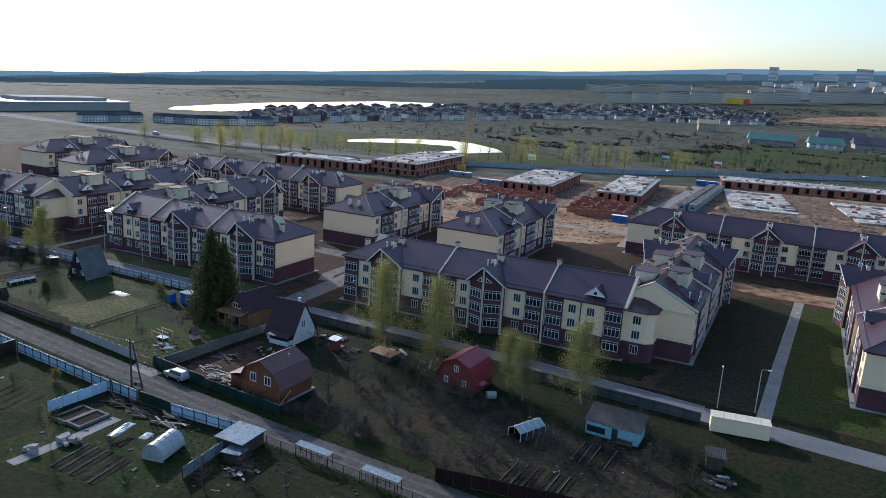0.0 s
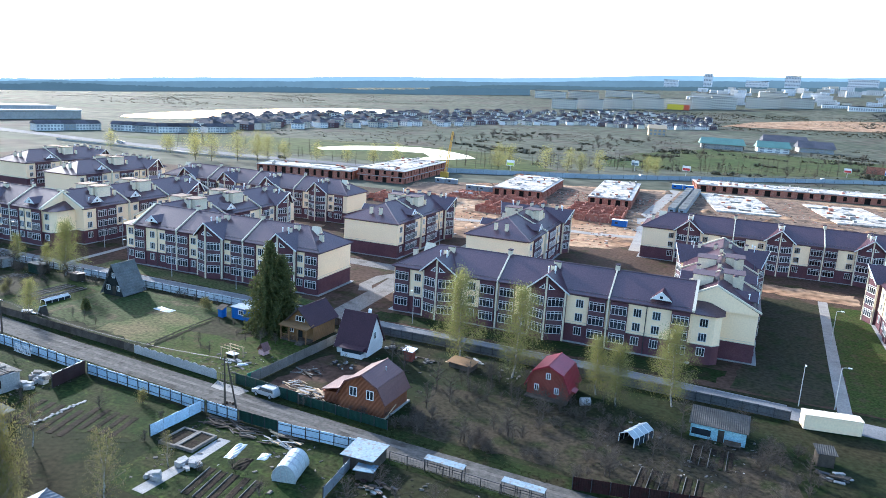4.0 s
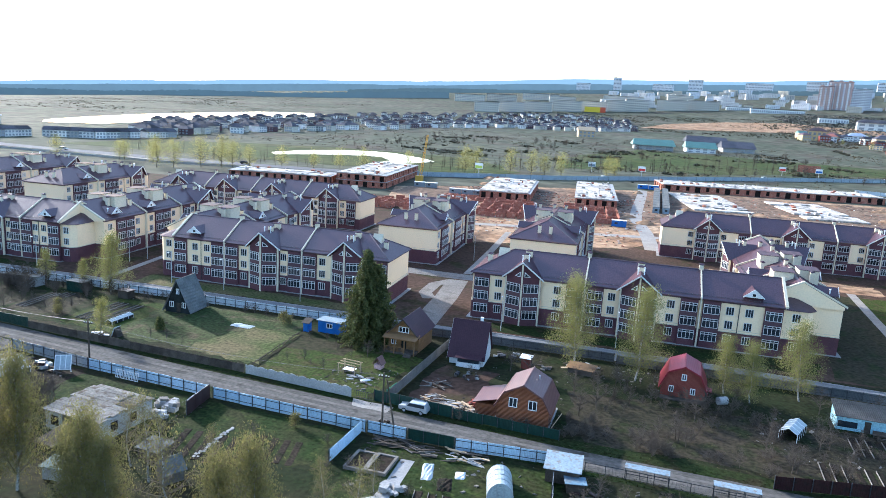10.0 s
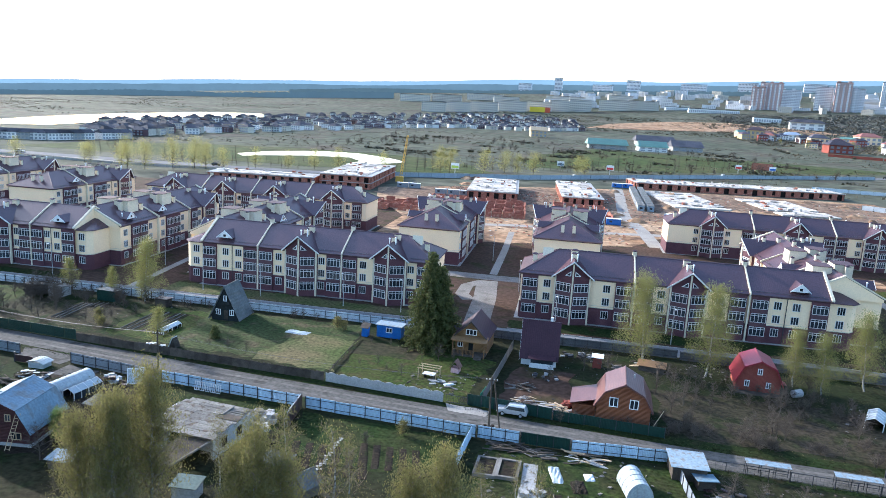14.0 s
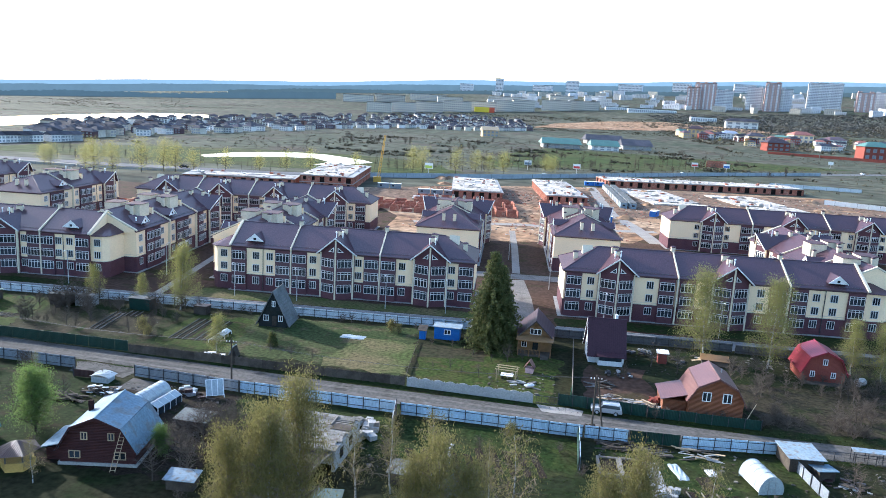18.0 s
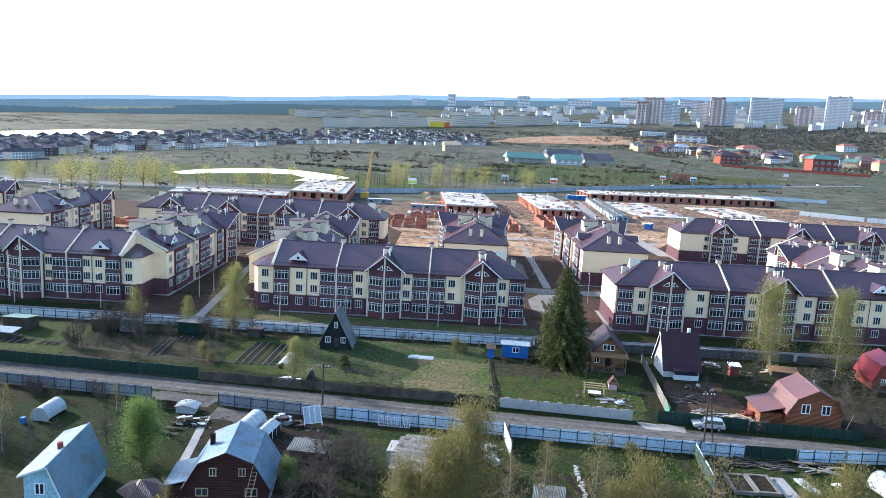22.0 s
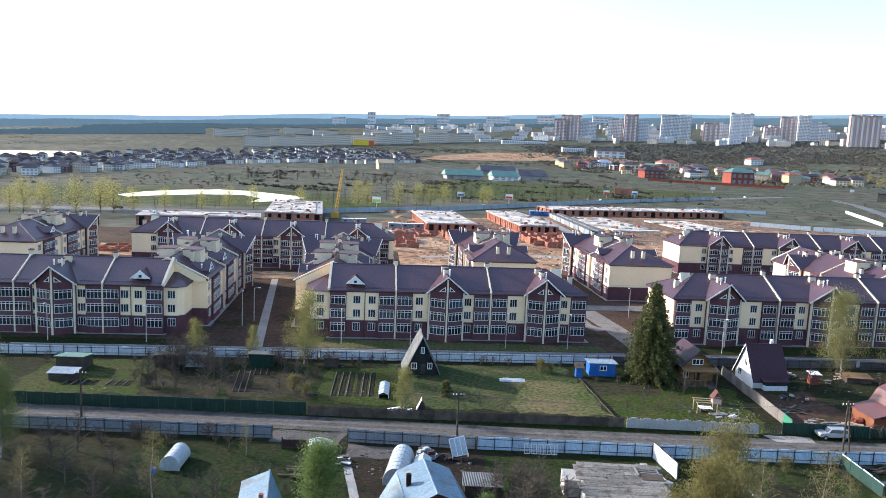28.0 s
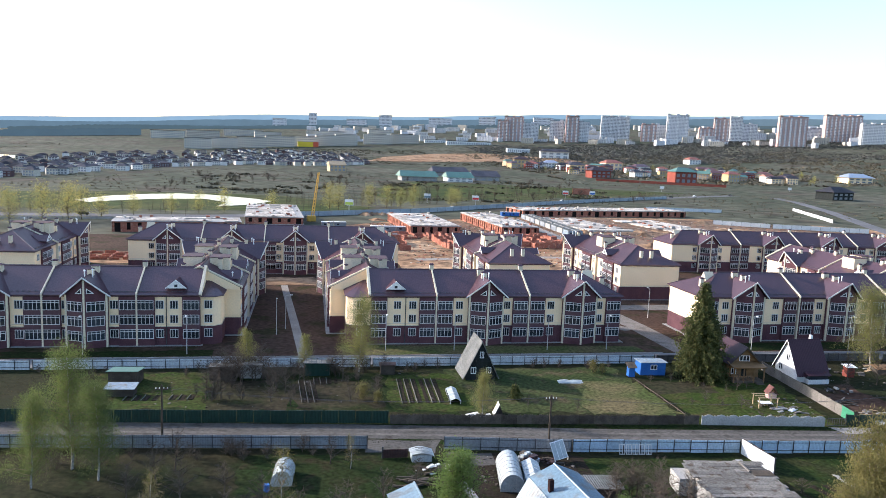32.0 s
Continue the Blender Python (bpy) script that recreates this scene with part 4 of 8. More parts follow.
fence("dark green sheet gate panel in the fence", (-87.0, 58.2), (-80.2, 58.0), 1.8, 2.25, GREEN_SHEET)
fence("pale blue sheet fence sagging along the lane", (-80.0, 57.8), (-66.5, 58.6), 1.8, 2.3, BLUE_SHEET, rails=True)
fence("low wire fence on black posts below the lane", (-62.2, 58.3), (-30, 56.4), 1.4, 2.7, STEEL, panel_mesh=wires)
fence("tall dark brown sheet side fence", (-120.2, 60.4), (-119.6, 53.6), 2.3, 2.2, BROWN_SHEET, rails=True)
fence("pale sheet lining on the back of the brown fence", (-120.38, 60.3), (-119.78, 53.6), 2.25, 2.2, YARD_SHEET, posts=False)
fence("dark brown plank fence above the lane", (-38.0, 62.8), (-19.0, 66.0), 1.9, 2.4, DARK_MAROON)
fence("pale blue leaning side fence", (-94.0, 58.0), (-94.7, 48.4), 1.8, 2.2, BLUE_SHEET)
fence("green netting on the back of the side fence", (-94.2, 57.9), (-94.9, 48.4), 1.7, 2.2, surface("green_net", (0.022, 0.048, 0.040), (0.028, 0.058, 0.048), 0.8), posts=False)
fence("bright green sheet panel at the garden corner", (-94.3, 69.6), (-93.8, 73.0), 2.0, 1.7, surface("bright_green_sheet", (0.03, 0.17, 0.09), (0.04, 0.2, 0.11), 0.6), posts=False)
fence("grey sheet side fence beside the greenhouse", (-66.4, 58.4), (-65.2, 46.0), 1.6, 2.1, GREY_SHEET)
fence("weathered grey board fence between gardens", (-94.0, 70.2), (-91.5, 98.5), 1.9, 2.3, GREY_TIMBER, posts=False)
for x0, x1, y0, y1 in ((-300, -230, 107.0, 105.4), (-229.5, -170, 105.4, 104.6), (-169.5, -112, 104.6, 104.2), (-111.5, -60, 104.2, 103.6), (-59.5, -10, 103.0, 101.0)):
    fence("low pale grey sheet fence on dark posts along the street", (x0, y0), (x1, y1), 1.75, 2.5, YARD_SHEET if x0 < -112 else DULL_SHEET, rails=True, tall_post=0.12)
fence("sparse rail fence between the plots", (-121.0, 75), (-121.3, 94), 0.7, 2.4, OLD_WOOD, panel_mesh=lambda w: Builder().box(0, -0.03, 0.35, w, 0.03, 0.5).box(0, -0.04, 0, 0.08, 0.04, 0.7).mesh("panel", OLD_WOOD), posts=False)
gate = thing("mesh_gate", "open dark steel mesh gate in the lane fence", "gate", pose(-99.6, 69.0, 0, 0, 0, -5))
for i in range(9):
    part("bar", Builder().box(i * 0.4, -0.02, 0.1, i * 0.4 + 0.04, 0.02, 1.4), STEEL, gate)
part("rail", Builder().box(0, -0.03, 1.3, 3.3, 0.03, 1.38), STEEL, gate)
part("rail", Builder().box(0, -0.03, 0.15, 3.3, 0.03, 0.22), STEEL, gate)


# ---- cottages and sheds ----
def small_window(root, m, w=1.0, h=1.2, bars=2, timber=None):
    xs, t = [], 0.11
    for i in range(bars + 1):
        x = -w / 2 + w * i / bars
        xs += [x - t / 2, x + t / 2]
    fr = Builder().lattice(xs, [-h / 2 - 0.1, -h / 2, h / 2, h / 2 + 0.1], lambda i, j: i % 2 == 0 or j != 1, -0.08, 0.0)
    wd = part("window", fr, timber or WHITE, root, m=m)
    part("pane", Builder().box(-w / 2, -0.03, -h / 2, w / 2, 0.01, h / 2), GLASS, wd)


def cottage(name, label, m, w, d, profile, wall, roof, over=0.45, category="house", trim=None):
    """A house with its gable at y = 0 facing -y; profile runs from the eave to the ridge as (x, z)."""
    root = thing(name, label, category, m)
    right = list(profile)
    outline = [(-w / 2, 0), (w / 2, 0)] + right + [(-x, z) for x, z in right[:-1][::-1]]
    part("wall", Builder().extrude(outline, 0, d), wall, root)
    ext = [(right[0][0] + 0.35, right[0][1] - 0.35 * (right[1][1] - right[0][1]) / max(0.3, right[0][0] - right[1][0]))] + right[1:] if len(right) > 1 else right
    for s in (-1, 1):
        for (xa, za), (xb, zb) in zip(ext, ext[1:]):
            q = [(s * xa, -over, za + 0.04), (s * xa, d + over, za + 0.04), (s * xb, d + over, zb + 0.04), (s * xb, -over, zb + 0.04)]
            part("roof_slope", Builder().slab(q if s > 0 else q[::-1], 0.1), roof, root)
    part("ridge_cap", Builder().rod((0, -over - 0.05, right[-1][1] + 0.12), (0, d + over + 0.05, right[-1][1] + 0.12), 0.12, sides=6), roof, root)
    if trim:
        tb = Builder()
        for s in (-1, 1):
            for (xa, za), (xb, zb) in zip(ext, ext[1:]):
                tb.slab([(s * xa, -over - 0.03, za - 0.12), (s * xb, -over - 0.03, zb - 0.12), (s * xb, -over - 0.03, zb + 0.16), (s * xa, -over - 0.03, za + 0.16)], 0.05)
        part("bargeboard", tb, trim, root)
    return root


tri = cottage("a_frame_cabin", "black timber A-frame cabin with a grey sheet roof", pose(-150.5, 95.6, 0, 0, 0, 1), 5.6, 6.0, [(3.0, 0.9), (0, 7.1)], BLACK_WOOD, MOSS_SLATE, 0.5, "cabin")
for x, z, w, h in ((-1.4, 1.8, 0.9, 1.0), (1.5, 1.8, 0.8, 1.0), (0.1, 4.7, 0.6, 1.0)):
    small_window(tri, pose(x, -0.02, z), w, h)
part("door", Builder().box(-0.2, -0.08, 0.3, 0.7, 0.0, 2.2), OLD_WOOD, tri)
part("balcony", Builder().box(-1.1, -0.9, 3.6, 1.4, 0, 3.7).box(-1.1, -0.9, 3.7, 1.4, -0.85, 4.3), BLACK_WOOD, tri)

log = cottage("log_cottage", "honey log cottage with a porch and slate-violet roof", pose(-99.2, 93.0, 0, 0, 0, -4), 6.2, 7.5, [(3.1, 3.4), (0, 6.4)], LOG, PLUM_ROOF, 0.9, trim=OLD_WOOD)
small_window(log, pose(0, -0.04, 4.2), 2.0, 0.9, 3)
part("porch_floor", Builder().box(-3.1, -2.2, 0, 3.1, 0, 0.45), OLD_WOOD, log)
part("porch_roof", Builder().slab([(-3.4, -2.5, 3.0), (3.4, -2.5, 3.0), (3.4, 0, 3.5), (-3.4, 0, 3.5)], 0.1), LOG, log)
for x in (-3.0, -1.0, 1.0, 3.0):
    part("porch_post", Builder().box(x - 0.1, -2.3, 0, x + 0.1, -2.1, 3.0), LOG, log)
for x0, x1 in ((-3.0, -1.0), (-1.0, 1.0)):
    part("handrail", Builder().box(x0 + 0.1, -2.25, 1.28, x1 - 0.1, -2.15, 1.36), LOG, log)
    for i in range(7):
        x = x0 + 0.25 + i * 0.25
        part("baluster", Builder().box(x - 0.035, -2.23, 0.45, x + 0.035, -2.17, 1.28), LOG, log)
part("porch_beam", Builder().box(-3.1, -2.3, 2.82, 3.1, -2.1, 3.0), LOG, log)
part("steps", Builder().box(1.2, -3.4, 0, 2.6, -2.2, 0.2).box(1.2, -3.0, 0.2, 2.6, -2.2, 0.4), OLD_WOOD, log)
part("door", Builder().box(-0.4, -0.06, 0.45, 0.6, 0.02, 2.4), BLACK_WOOD, log)
small_window(log, pose(-2.0, -0.03, 1.7), 0.9, 1.0)

plum = cottage("white_cottage", "white gabled cottage under a steep dark plum roof", pose(-89.4, 93.8, 0, 0, 0, -90), 6.4, 6.4, [(3.5, 1.8), (0, 7.5)], LIME, PLUM_ROOF, 0.35, trim=WHITE)
small_window(plum, pose(0.4, -0.04, 4.2), 0.9, 1.2)
small_window(plum, pose(-1.6, -0.04, 1.8), 1.0, 1.2)
small_window(plum, pose(0.3, 6.44, 3.6, 0, 0, 180), 0.9, 1.3)
part("chimney", Builder().box(-0.6, 4.7, 6.4, -0.1, 5.2, 8.4), WHITE, plum, "white brick chimney")
porch = part("porch", Builder().box(3.2, 1.6, 0, 4.6, 6.0, 0.9), LIME, plum, "low whitewashed porch")
part("porch_glazing", Builder().box(3.3, 1.8, 0.9, 4.5, 5.8, 1.7), GLASS, plum)
part("porch_roof", Builder().slab([(3.2, 1.3, 2.1), (4.9, 1.3, 1.7), (4.9, 6.3, 1.7), (3.2, 6.3, 2.1)], 0.08), PLUM_ROOF, plum)

orange = cottage("orange_cottage", "orange timber cottage with a rose metal mansard roof", pose(-72.5, 69.0, 0, 0, 0, -3), 8.0, 7.6, [(4.0, 3.1), (2.9, 5.0), (0, 6.5)], ORANGE_LOG, ROSE_ROOF, 0.4, trim=ROSE_ROOF)
for x in (-1.5, 1.5):
    small_window(orange, pose(x, -0.03, 3.5), 1.2, 1.3)
part("lean_to_wall", Builder().box(-7.6, 1.2, 0, -4.1, 7.0, 1.9), ORANGE_LOG, orange)
part("lean_to_roof", Builder().slab([(-8.0, 0.8, 2.0), (-4.0, 0.8, 3.1), (-4.0, 7.4, 3.1), (-8.0, 7.4, 2.0)], 0.1), ROSE_ROOF, orange, "rose metal lean-to roof")
part("flue", Builder().rod((1.4, 5.0, 5.0), (1.4, 5.0, 6.5), 0.12, sides=6), SILVER, orange)
part("foundation", Builder().box(-4.3, -0.1, 0, 4.2, 8.3, 0.3), CONCRETE, orange)
part("ladder", Builder().rod((4.3, -0.6, 0.2), (5.9, 0.4, 3.0), 0.06, sides=4), PALE_WOOD, orange)

red = cottage("red_cottage", "red brick cottage with a crimson mansard roof", pose(-48.2, 89.8, 0, 0, 0, -4), 7.2, 6.6, [(3.6, 2.4), (2.6, 4.6), (0, 5.8)], RED_WALL, CRIMSON, 0.45, trim=CRIMSON)
for x, z in ((-1.9, 1.6), (1.6, 1.6), (0, 3.9)):
    small_window(red, pose(x, -0.03, z), 0.7, 0.9)
    for s in (-1, 1):
        part("shutter", Builder().box(x + s * 0.62 - 0.2, -0.06, z - 0.5, x + s * 0.62 + 0.2, 0.0, z + 0.5), RED_WALL, red)
part("porch", Builder().slab([(3.6, 0.6, 2.0), (4.7, 0.6, 1.7), (4.7, 2.6, 1.7), (3.6, 2.6, 2.0)], 0.08), CRIMSON, red)
part("plank_terrace", Builder().box(-3.6, -1.4, 0, 3.8, 0, 0.25), OLD_WOOD, red)

barn = cottage("maroon_barn", "maroon boarded barn with a pale blue mansard roof", pose(-152.8, 38.0, 0, 0, 0, 6), 9.0, 7.6, [(4.5, 2.4), (3.0, 4.9), (0, 6.2)], MAROON, SKYBLUE, 0.5, trim=MAROON)
for x, z, w in ((-1.5, 3.8, 0.7), (1.7, 3.8, 0.7), (-2.7, 1.4, 1.3), (2.7, 1.4, 1.3)):
    small_window(barn, pose(x, -0.03, z), w, 0.8, timber=PALE_WOOD)
part("brick_chimney", Builder().box(-2.6, 3.6, 4.0, -2.1, 4.1, 6.6), DARK_MAROON, barn, "brick chimney with a dark flue")
part("lean_to_wall", Builder().box(-6.6, 1.0, 0, -4.5, 6.0, 1.6), MAROON, barn)
part("lean_to_roof", Builder().slab([(-7.1, 0.5, 1.7), (-4.4, 0.5, 2.4), (-4.4, 6.4, 2.4), (-7.1, 6.4, 1.7)], 0.1), SKYBLUE, barn)
part("foundation", Builder().box(-4.7, -0.15, 0, 4.7, 7.1, 0.4), CONCRETE, barn)
lad = Builder()
for s in (-0.3, 0.3):
    lad.rod((3.2 + s - 0.9, -1.4, 0), (3.2 + s, -0.12, 4.6), 0.05, sides=4)
for i in range(11):
    t = (i + 0.5) / 11
    lad.rod((2.9 - 0.9 * (1 - t), -1.4 + 1.28 * t, 4.6 * t), (3.5 - 0.9 * (1 - t), -1.4 + 1.28 * t, 4.6 * t), 0.035, sides=4)
solid("ladder", lad, PALE_WOOD, "long wooden ladder leaning on the maroon barn", "ladder", pose(-152.8, 38.0, 0, 0, 0, 6))

barn2 = thing("blue_roofed_barn", "pale turquoise house under an uneven blue-grey sheet roof", "house", pose(-169.4, 32.0, 0, 0, 0, 5.5))
part("wall", Builder().extrude([(-2.5, 0), (1.7, 0), (1.7, 2.0), (0, 6.35), (-2.5, 5.45)], 0, 10.4), TURQUOISE, barn2, "pale turquoise gable wall")
part("roof_slope", Builder().slab([(2.0, -0.5, 1.4), (2.0, 10.5, 1.4), (0, 10.5, 6.5), (0, -0.5, 6.5)], 0.1), SKYBLUE, barn2, "steep grey-blue sheet slope")
part("roof_slope", Builder().slab([(0, -0.5, 6.5), (0, 10.5, 6.5), (-2.9, 10.5, 5.4), (-2.9, -0.5, 5.4)], 0.1), SKYBLUE, barn2)
part("ridge_cap", Builder().rod((0, -0.55, 6.58), (0, 10.55, 6.58), 0.12, sides=6), SKYBLUE, barn2)
part("bargeboard", Builder().slab([(2.0, -0.55, 1.3), (0, -0.55, 6.4), (0, -0.55, 6.65), (2.0, -0.55, 1.6)], 0.06).slab([(0, -0.55, 6.4), (-2.9, -0.55, 5.3), (-2.9, -0.55, 5.55), (0, -0.55, 6.65)], 0.06), WHITE, barn2)
small_window(barn2, pose(-0.9, -0.03, 3.9), 0.9, 1.1)
small_window(barn2, pose(-0.7, -0.03, 1.5), 1.0, 1.1)
part("brick_chimney", Builder().box(-0.8, 4.0, 5.7, -0.35, 4.45, 7.1), RED_WALL, barn2)

ROOF_BOARD = surface("stained_roof_boards", (0.205, 0.195, 0.175), (0.155, 0.146, 0.130), 0.9, 0.35, 4.0, 0.4, third=(0.105, 0.086, 0.068), island=0.28, grit=0.6)
unfinished = thing("unfinished_house", "unfinished grey block house under a flat board roof", "house", pose(-129.2, 47.3, 0, 0, 0, -7))
part("wall", Builder().box(-5.0, -4.8, 0, -4.6, 4.6, 2.8).box(-4.6, -4.8, 0, -1.9, -4.4, 2.8).box(0.2, -3.2, 0, 4.5, -2.8, 2.8).box(0.0, -4.8, 0, 0.4, -3.2, 2.8).box(4.5, -4.8, 0, 4.9, 4.6, 2.8).box(-4.6, 4.2, 0, 4.5, 4.6, 2.8), CONCRETE, unfinished)
rng = random.Random(12)
for i in range(12):
    y, x = -5.1 + i * 0.83, -5.4 + rng.uniform(-0.5, 0.4)
    while x < 4.2:
        x1 = min(5.1 + rng.uniform(-0.7, 0.2), x + rng.uniform(2.4, 6.0))
        z = 2.86 + rng.uniform(0, 0.07)
        part("roof_board", Builder().box(x, y, z, x1 - 0.04, y + 0.80, z + 0.08), ROOF_BOARD, unfinished)
        x = x1
part("annexe", Builder().box(-7.0, 1.0, 0, -5.1, 4.2, 2.2), CONCRETE, unfinished, "low grey block annexe")
for box in ((1.9, 1.4, 3.02, 2.1, 4.2, 3.2), (2.3, 2.2, 3.02, 4.7, 2.45, 3.07), (2.2, 2.7, 3.02, 4.4, 2.95, 3.08), (2.5, 3.3, 3.02, 4.6, 3.5, 3.06)):
    part("loose_board", Builder().box(*box), GREY_TIMBER, unfinished, "weathered board left on the roof")
part("tarpaper", Builder().box(2.2, 0.4, 3.02, 4.9, 2.0, 3.06), OLD_WOOD, unfinished)
part("porch_roof", Builder().slab([(-0.6, -10.4, 1.5), (2.6, -10.4, 1.5), (4.5, -4.9, 2.5), (0.2, -4.9, 2.5)], 0.1), OLD_WOOD, unfinished, "dark sloping porch roof")
part("porch_board", Builder().slab([(2.62, -10.5, 1.45), (2.85, -10.5, 1.45), (4.75, -4.85, 2.5), (4.52, -4.85, 2.5)], 0.22), GREY_TIMBER, unfinished)
for x, y, z in ((-0.4, -10.2, 1.42), (2.4, -10.2, 1.42)):
    part("porch_post", Builder().box(x - 0.07, y - 0.07, 0, x + 0.07, y + 0.07, z), OLD_WOOD, unfinished)
# flat boxes in shade colour imitate dark window openings in the walls
part("opening", Builder().box(-4.0, -4.86, 0.8, -2.6, -4.79, 2.2), ROOM_SHADE, unfinished)
part("opening", Builder().box(4.89, -3.0, 0.9, 4.94, -1.8, 2.2), ROOM_SHADE, unfinished)
part("opening", Builder().box(4.89, 0.4, 0.9, 4.94, 1.6, 2.2), ROOM_SHADE, unfinished)


STAINED = surface("stained_pale_blue_sheet", (0.19, 0.25, 0.295), (0.25, 0.305, 0.345), 0.8, 0.5, 3.0, 0.2, third=(0.19, 0.18, 0.165))


def shed(label, m, w, d, h0, h1, wall, roof, name="shed"):
    root = thing(name, label, "shed", m)
    part("wall", Builder().add([(0, 0, 0), (w, 0, 0), (w, d, 0), (0, d, 0), (0, 0, h0), (w, 0, h0), (w, d, h1), (0, d, h1)], [(3, 2, 1, 0), (0, 1, 5, 4), (1, 2, 6, 5), (2, 3, 7, 6), (3, 0, 4, 7)]), wall, root)
    part("roof", Builder().slab([(-0.3, -0.3, h0 + 0.02), (w + 0.3, -0.3, h0 + 0.02), (w + 0.3, d + 0.3, h1 + 0.02), (-0.3, d + 0.3, h1 + 0.02)], 0.08), roof, root)
    return root


cabin = shed("strong blue cabin with a pale flat roof", pose(-118.6, 96.6, 0, 0, 0, -4), 5.0, 2.8, 2.5, 2.4, BLUE_PAINT, STAINED, "cabin")
small_window(cabin, pose(2.6, -0.03, 1.6), 1.2, 0.8)
hut = shed("narrow blue privy with a tilted board lid", pose(-121.4, 95.6, 0, 0, 0, -4), 1.2, 1.3, 1.8, 2.4, BLUE_PAINT, OLD_WOOD)
tq = shed("turquoise shed with a grey corrugated roof", pose(-24.9, 87.2, 0, 0, 0, -2), 8.0, 4.2, 2.2, 3.3, TURQUOISE, DARK_SLATE)
part("glazing", Builder().box(0.2, -0.06, 0.5, 3.0, 0.0, 1.5), GLASS, tq)
part("door", Builder().box(4.0, -0.05, 0, 4.9, 0.0, 1.9), OLD_WOOD, tq)
solid("bench", Builder().box(5.0, -1.4, 0.4, 7.4, -0.9, 0.5).box(5.1, -1.3, 0, 5.2, -1.0, 0.4).box(7.2, -1.3, 0, 7.3, -1.0, 0.4).box(5.0, -0.9, 0.5, 7.4, -0.85, 1.0), OLD_WOOD, "dark garden bench by the turquoise shed", "bench", pose(-24.9, 87.2, 0, 0, 0, -2))
cont = thing("storage_container", "long cream storage container with a ribbed pale roof", "container", pose(-8.2, 98.6, 0, 0, 0, 9))
part("body", Builder().box(0, 0, 0.15, 8.6, 2.4, 2.55), CREAM, cont)
part("roof", Builder().box(-0.1, -0.1, 2.55, 8.7, 2.5, 2.65), CREAM_TRIM, cont, "pale cream sheet roof")
for i in range(4):
    part("roof_rib", Builder().box(1.6 + i * 1.8, -0.1, 2.65, 1.7 + i * 1.8, 2.5, 2.72), CREAM_TRIM, cont)
shed("green-roofed board garden shed", pose(-214.5, 95.5, 0, 0, 0, -3), 4.6, 4.0, 2.6, 2.0, OLD_WOOD, GREEN_ROOF)
shed("low grey board shed with a pale sheet roof", pose(-213.5, 90.2, 0, 0, 0, -3), 4.2, 2.2, 1.3, 1.6, OLD_WOOD, STAINED)
shed("old grey board shed among bare bushes", pose(-198.6, 98.0, 0, 0, 0, -3), 3.8, 3.0, 2.4, 2.0, OLD_WOOD, MOSS_SLATE)
shed("pale grey rendered garden shed", pose(-193.4, 98.6, 0, 0, 0, -3), 3.4, 2.8, 2.4, 2.0, CONCRETE, MOSS_SLATE)
shed("dark green garden shed by the street fence", pose(-182.2, 99.4, 0, 0, 0, -3), 4.4, 2.4, 2.4, 2.2, GREEN_SHEET, MOSS_SLATE)
shed("grey shed with a rusty roof", pose(-168.5, 99.5, 0, 0, 0, -3), 2.6, 2.2, 1.8, 1.6, OLD_WOOD, BROWN_SHEET)
shed("low shed with a striped slate roof", pose(-148.3, 49.0, 0, 0, 0, -6), 4.4, 2.6, 1.6, 1.9, OLD_WOOD, MOSS_SLATE)
shed("white sheet roofed lean-to at the lane", pose(-67.0, 53.8, 0, 0, 0, 1), 4.3, 4.5, 1.9, 2.0, OLD_WOOD, STAINED)
for cx, cy in ((-57.0, 58.1), (-46.0, 57.5)):
    canopy = thing("canopy", "narrow pale sheet canopy on thin posts at the wire fence", "canopy", pose(cx, cy, 0, 0, 0, -3), "fence canopies")
    part("roof", Builder().slab([(-0.1, -0.1, 1.72), (5.6, -0.1, 1.72), (5.6, 1.1, 1.84), (-0.1, 1.1, 1.84)], 0.06), STAINED, canopy)
    for px in (0.0, 1.85, 3.7, 5.5):
        for py, top in ((0.0, 1.70), (1.0, 1.80)):
            part("post", Builder().box(px - 0.04, py - 0.04, 0, px + 0.04, py + 0.04, top), STEEL, canopy)
    part("rail", Builder().box(0, -0.03, 0.9, 5.5, 0.03, 0.97), STEEL, canopy)
shed("small turquoise hutch in the yard", pose(-64.0, 51.8, 0, 0, 0, 10), 2.2, 1.8, 1.4, 1.2, OLD_WOOD, SKYBLUE)
shed("small white hut under a dull green roof", pose(-125.0, 32.2, 0, 0, 0, 4), 2.8, 2.2, 1.7, 1.9, CONCRETE, surface("dull_green_sheet", (0.085, 0.115, 0.105), (0.10, 0.13, 0.12), 0.85, 0.4, 3.0, 0.2))
hutch = cottage("garden_hut", "small pale garden hut with a grey roof", pose(-111.6, 36.4, 0, 0, 0, -30), 2.2, 2.4, [(1.3, 1.8), (0, 2.9)], GREY_TIMBER, MOSS_SLATE, 0.25, "hut")
shed("low shed with a corrugated slate roof", pose(-118.0, 40.6, 0, 0, 0, -8), 3.2, 2.6, 1.5, 1.8, OLD_WOOD, MOSS_SLATE)
shed("low shelter with a pale sheet roof", pose(-142.6, 34.4, 0, 0, 0, 0), 3.2, 1.8, 1.3, 1.6, OLD_WOOD, STAINED)
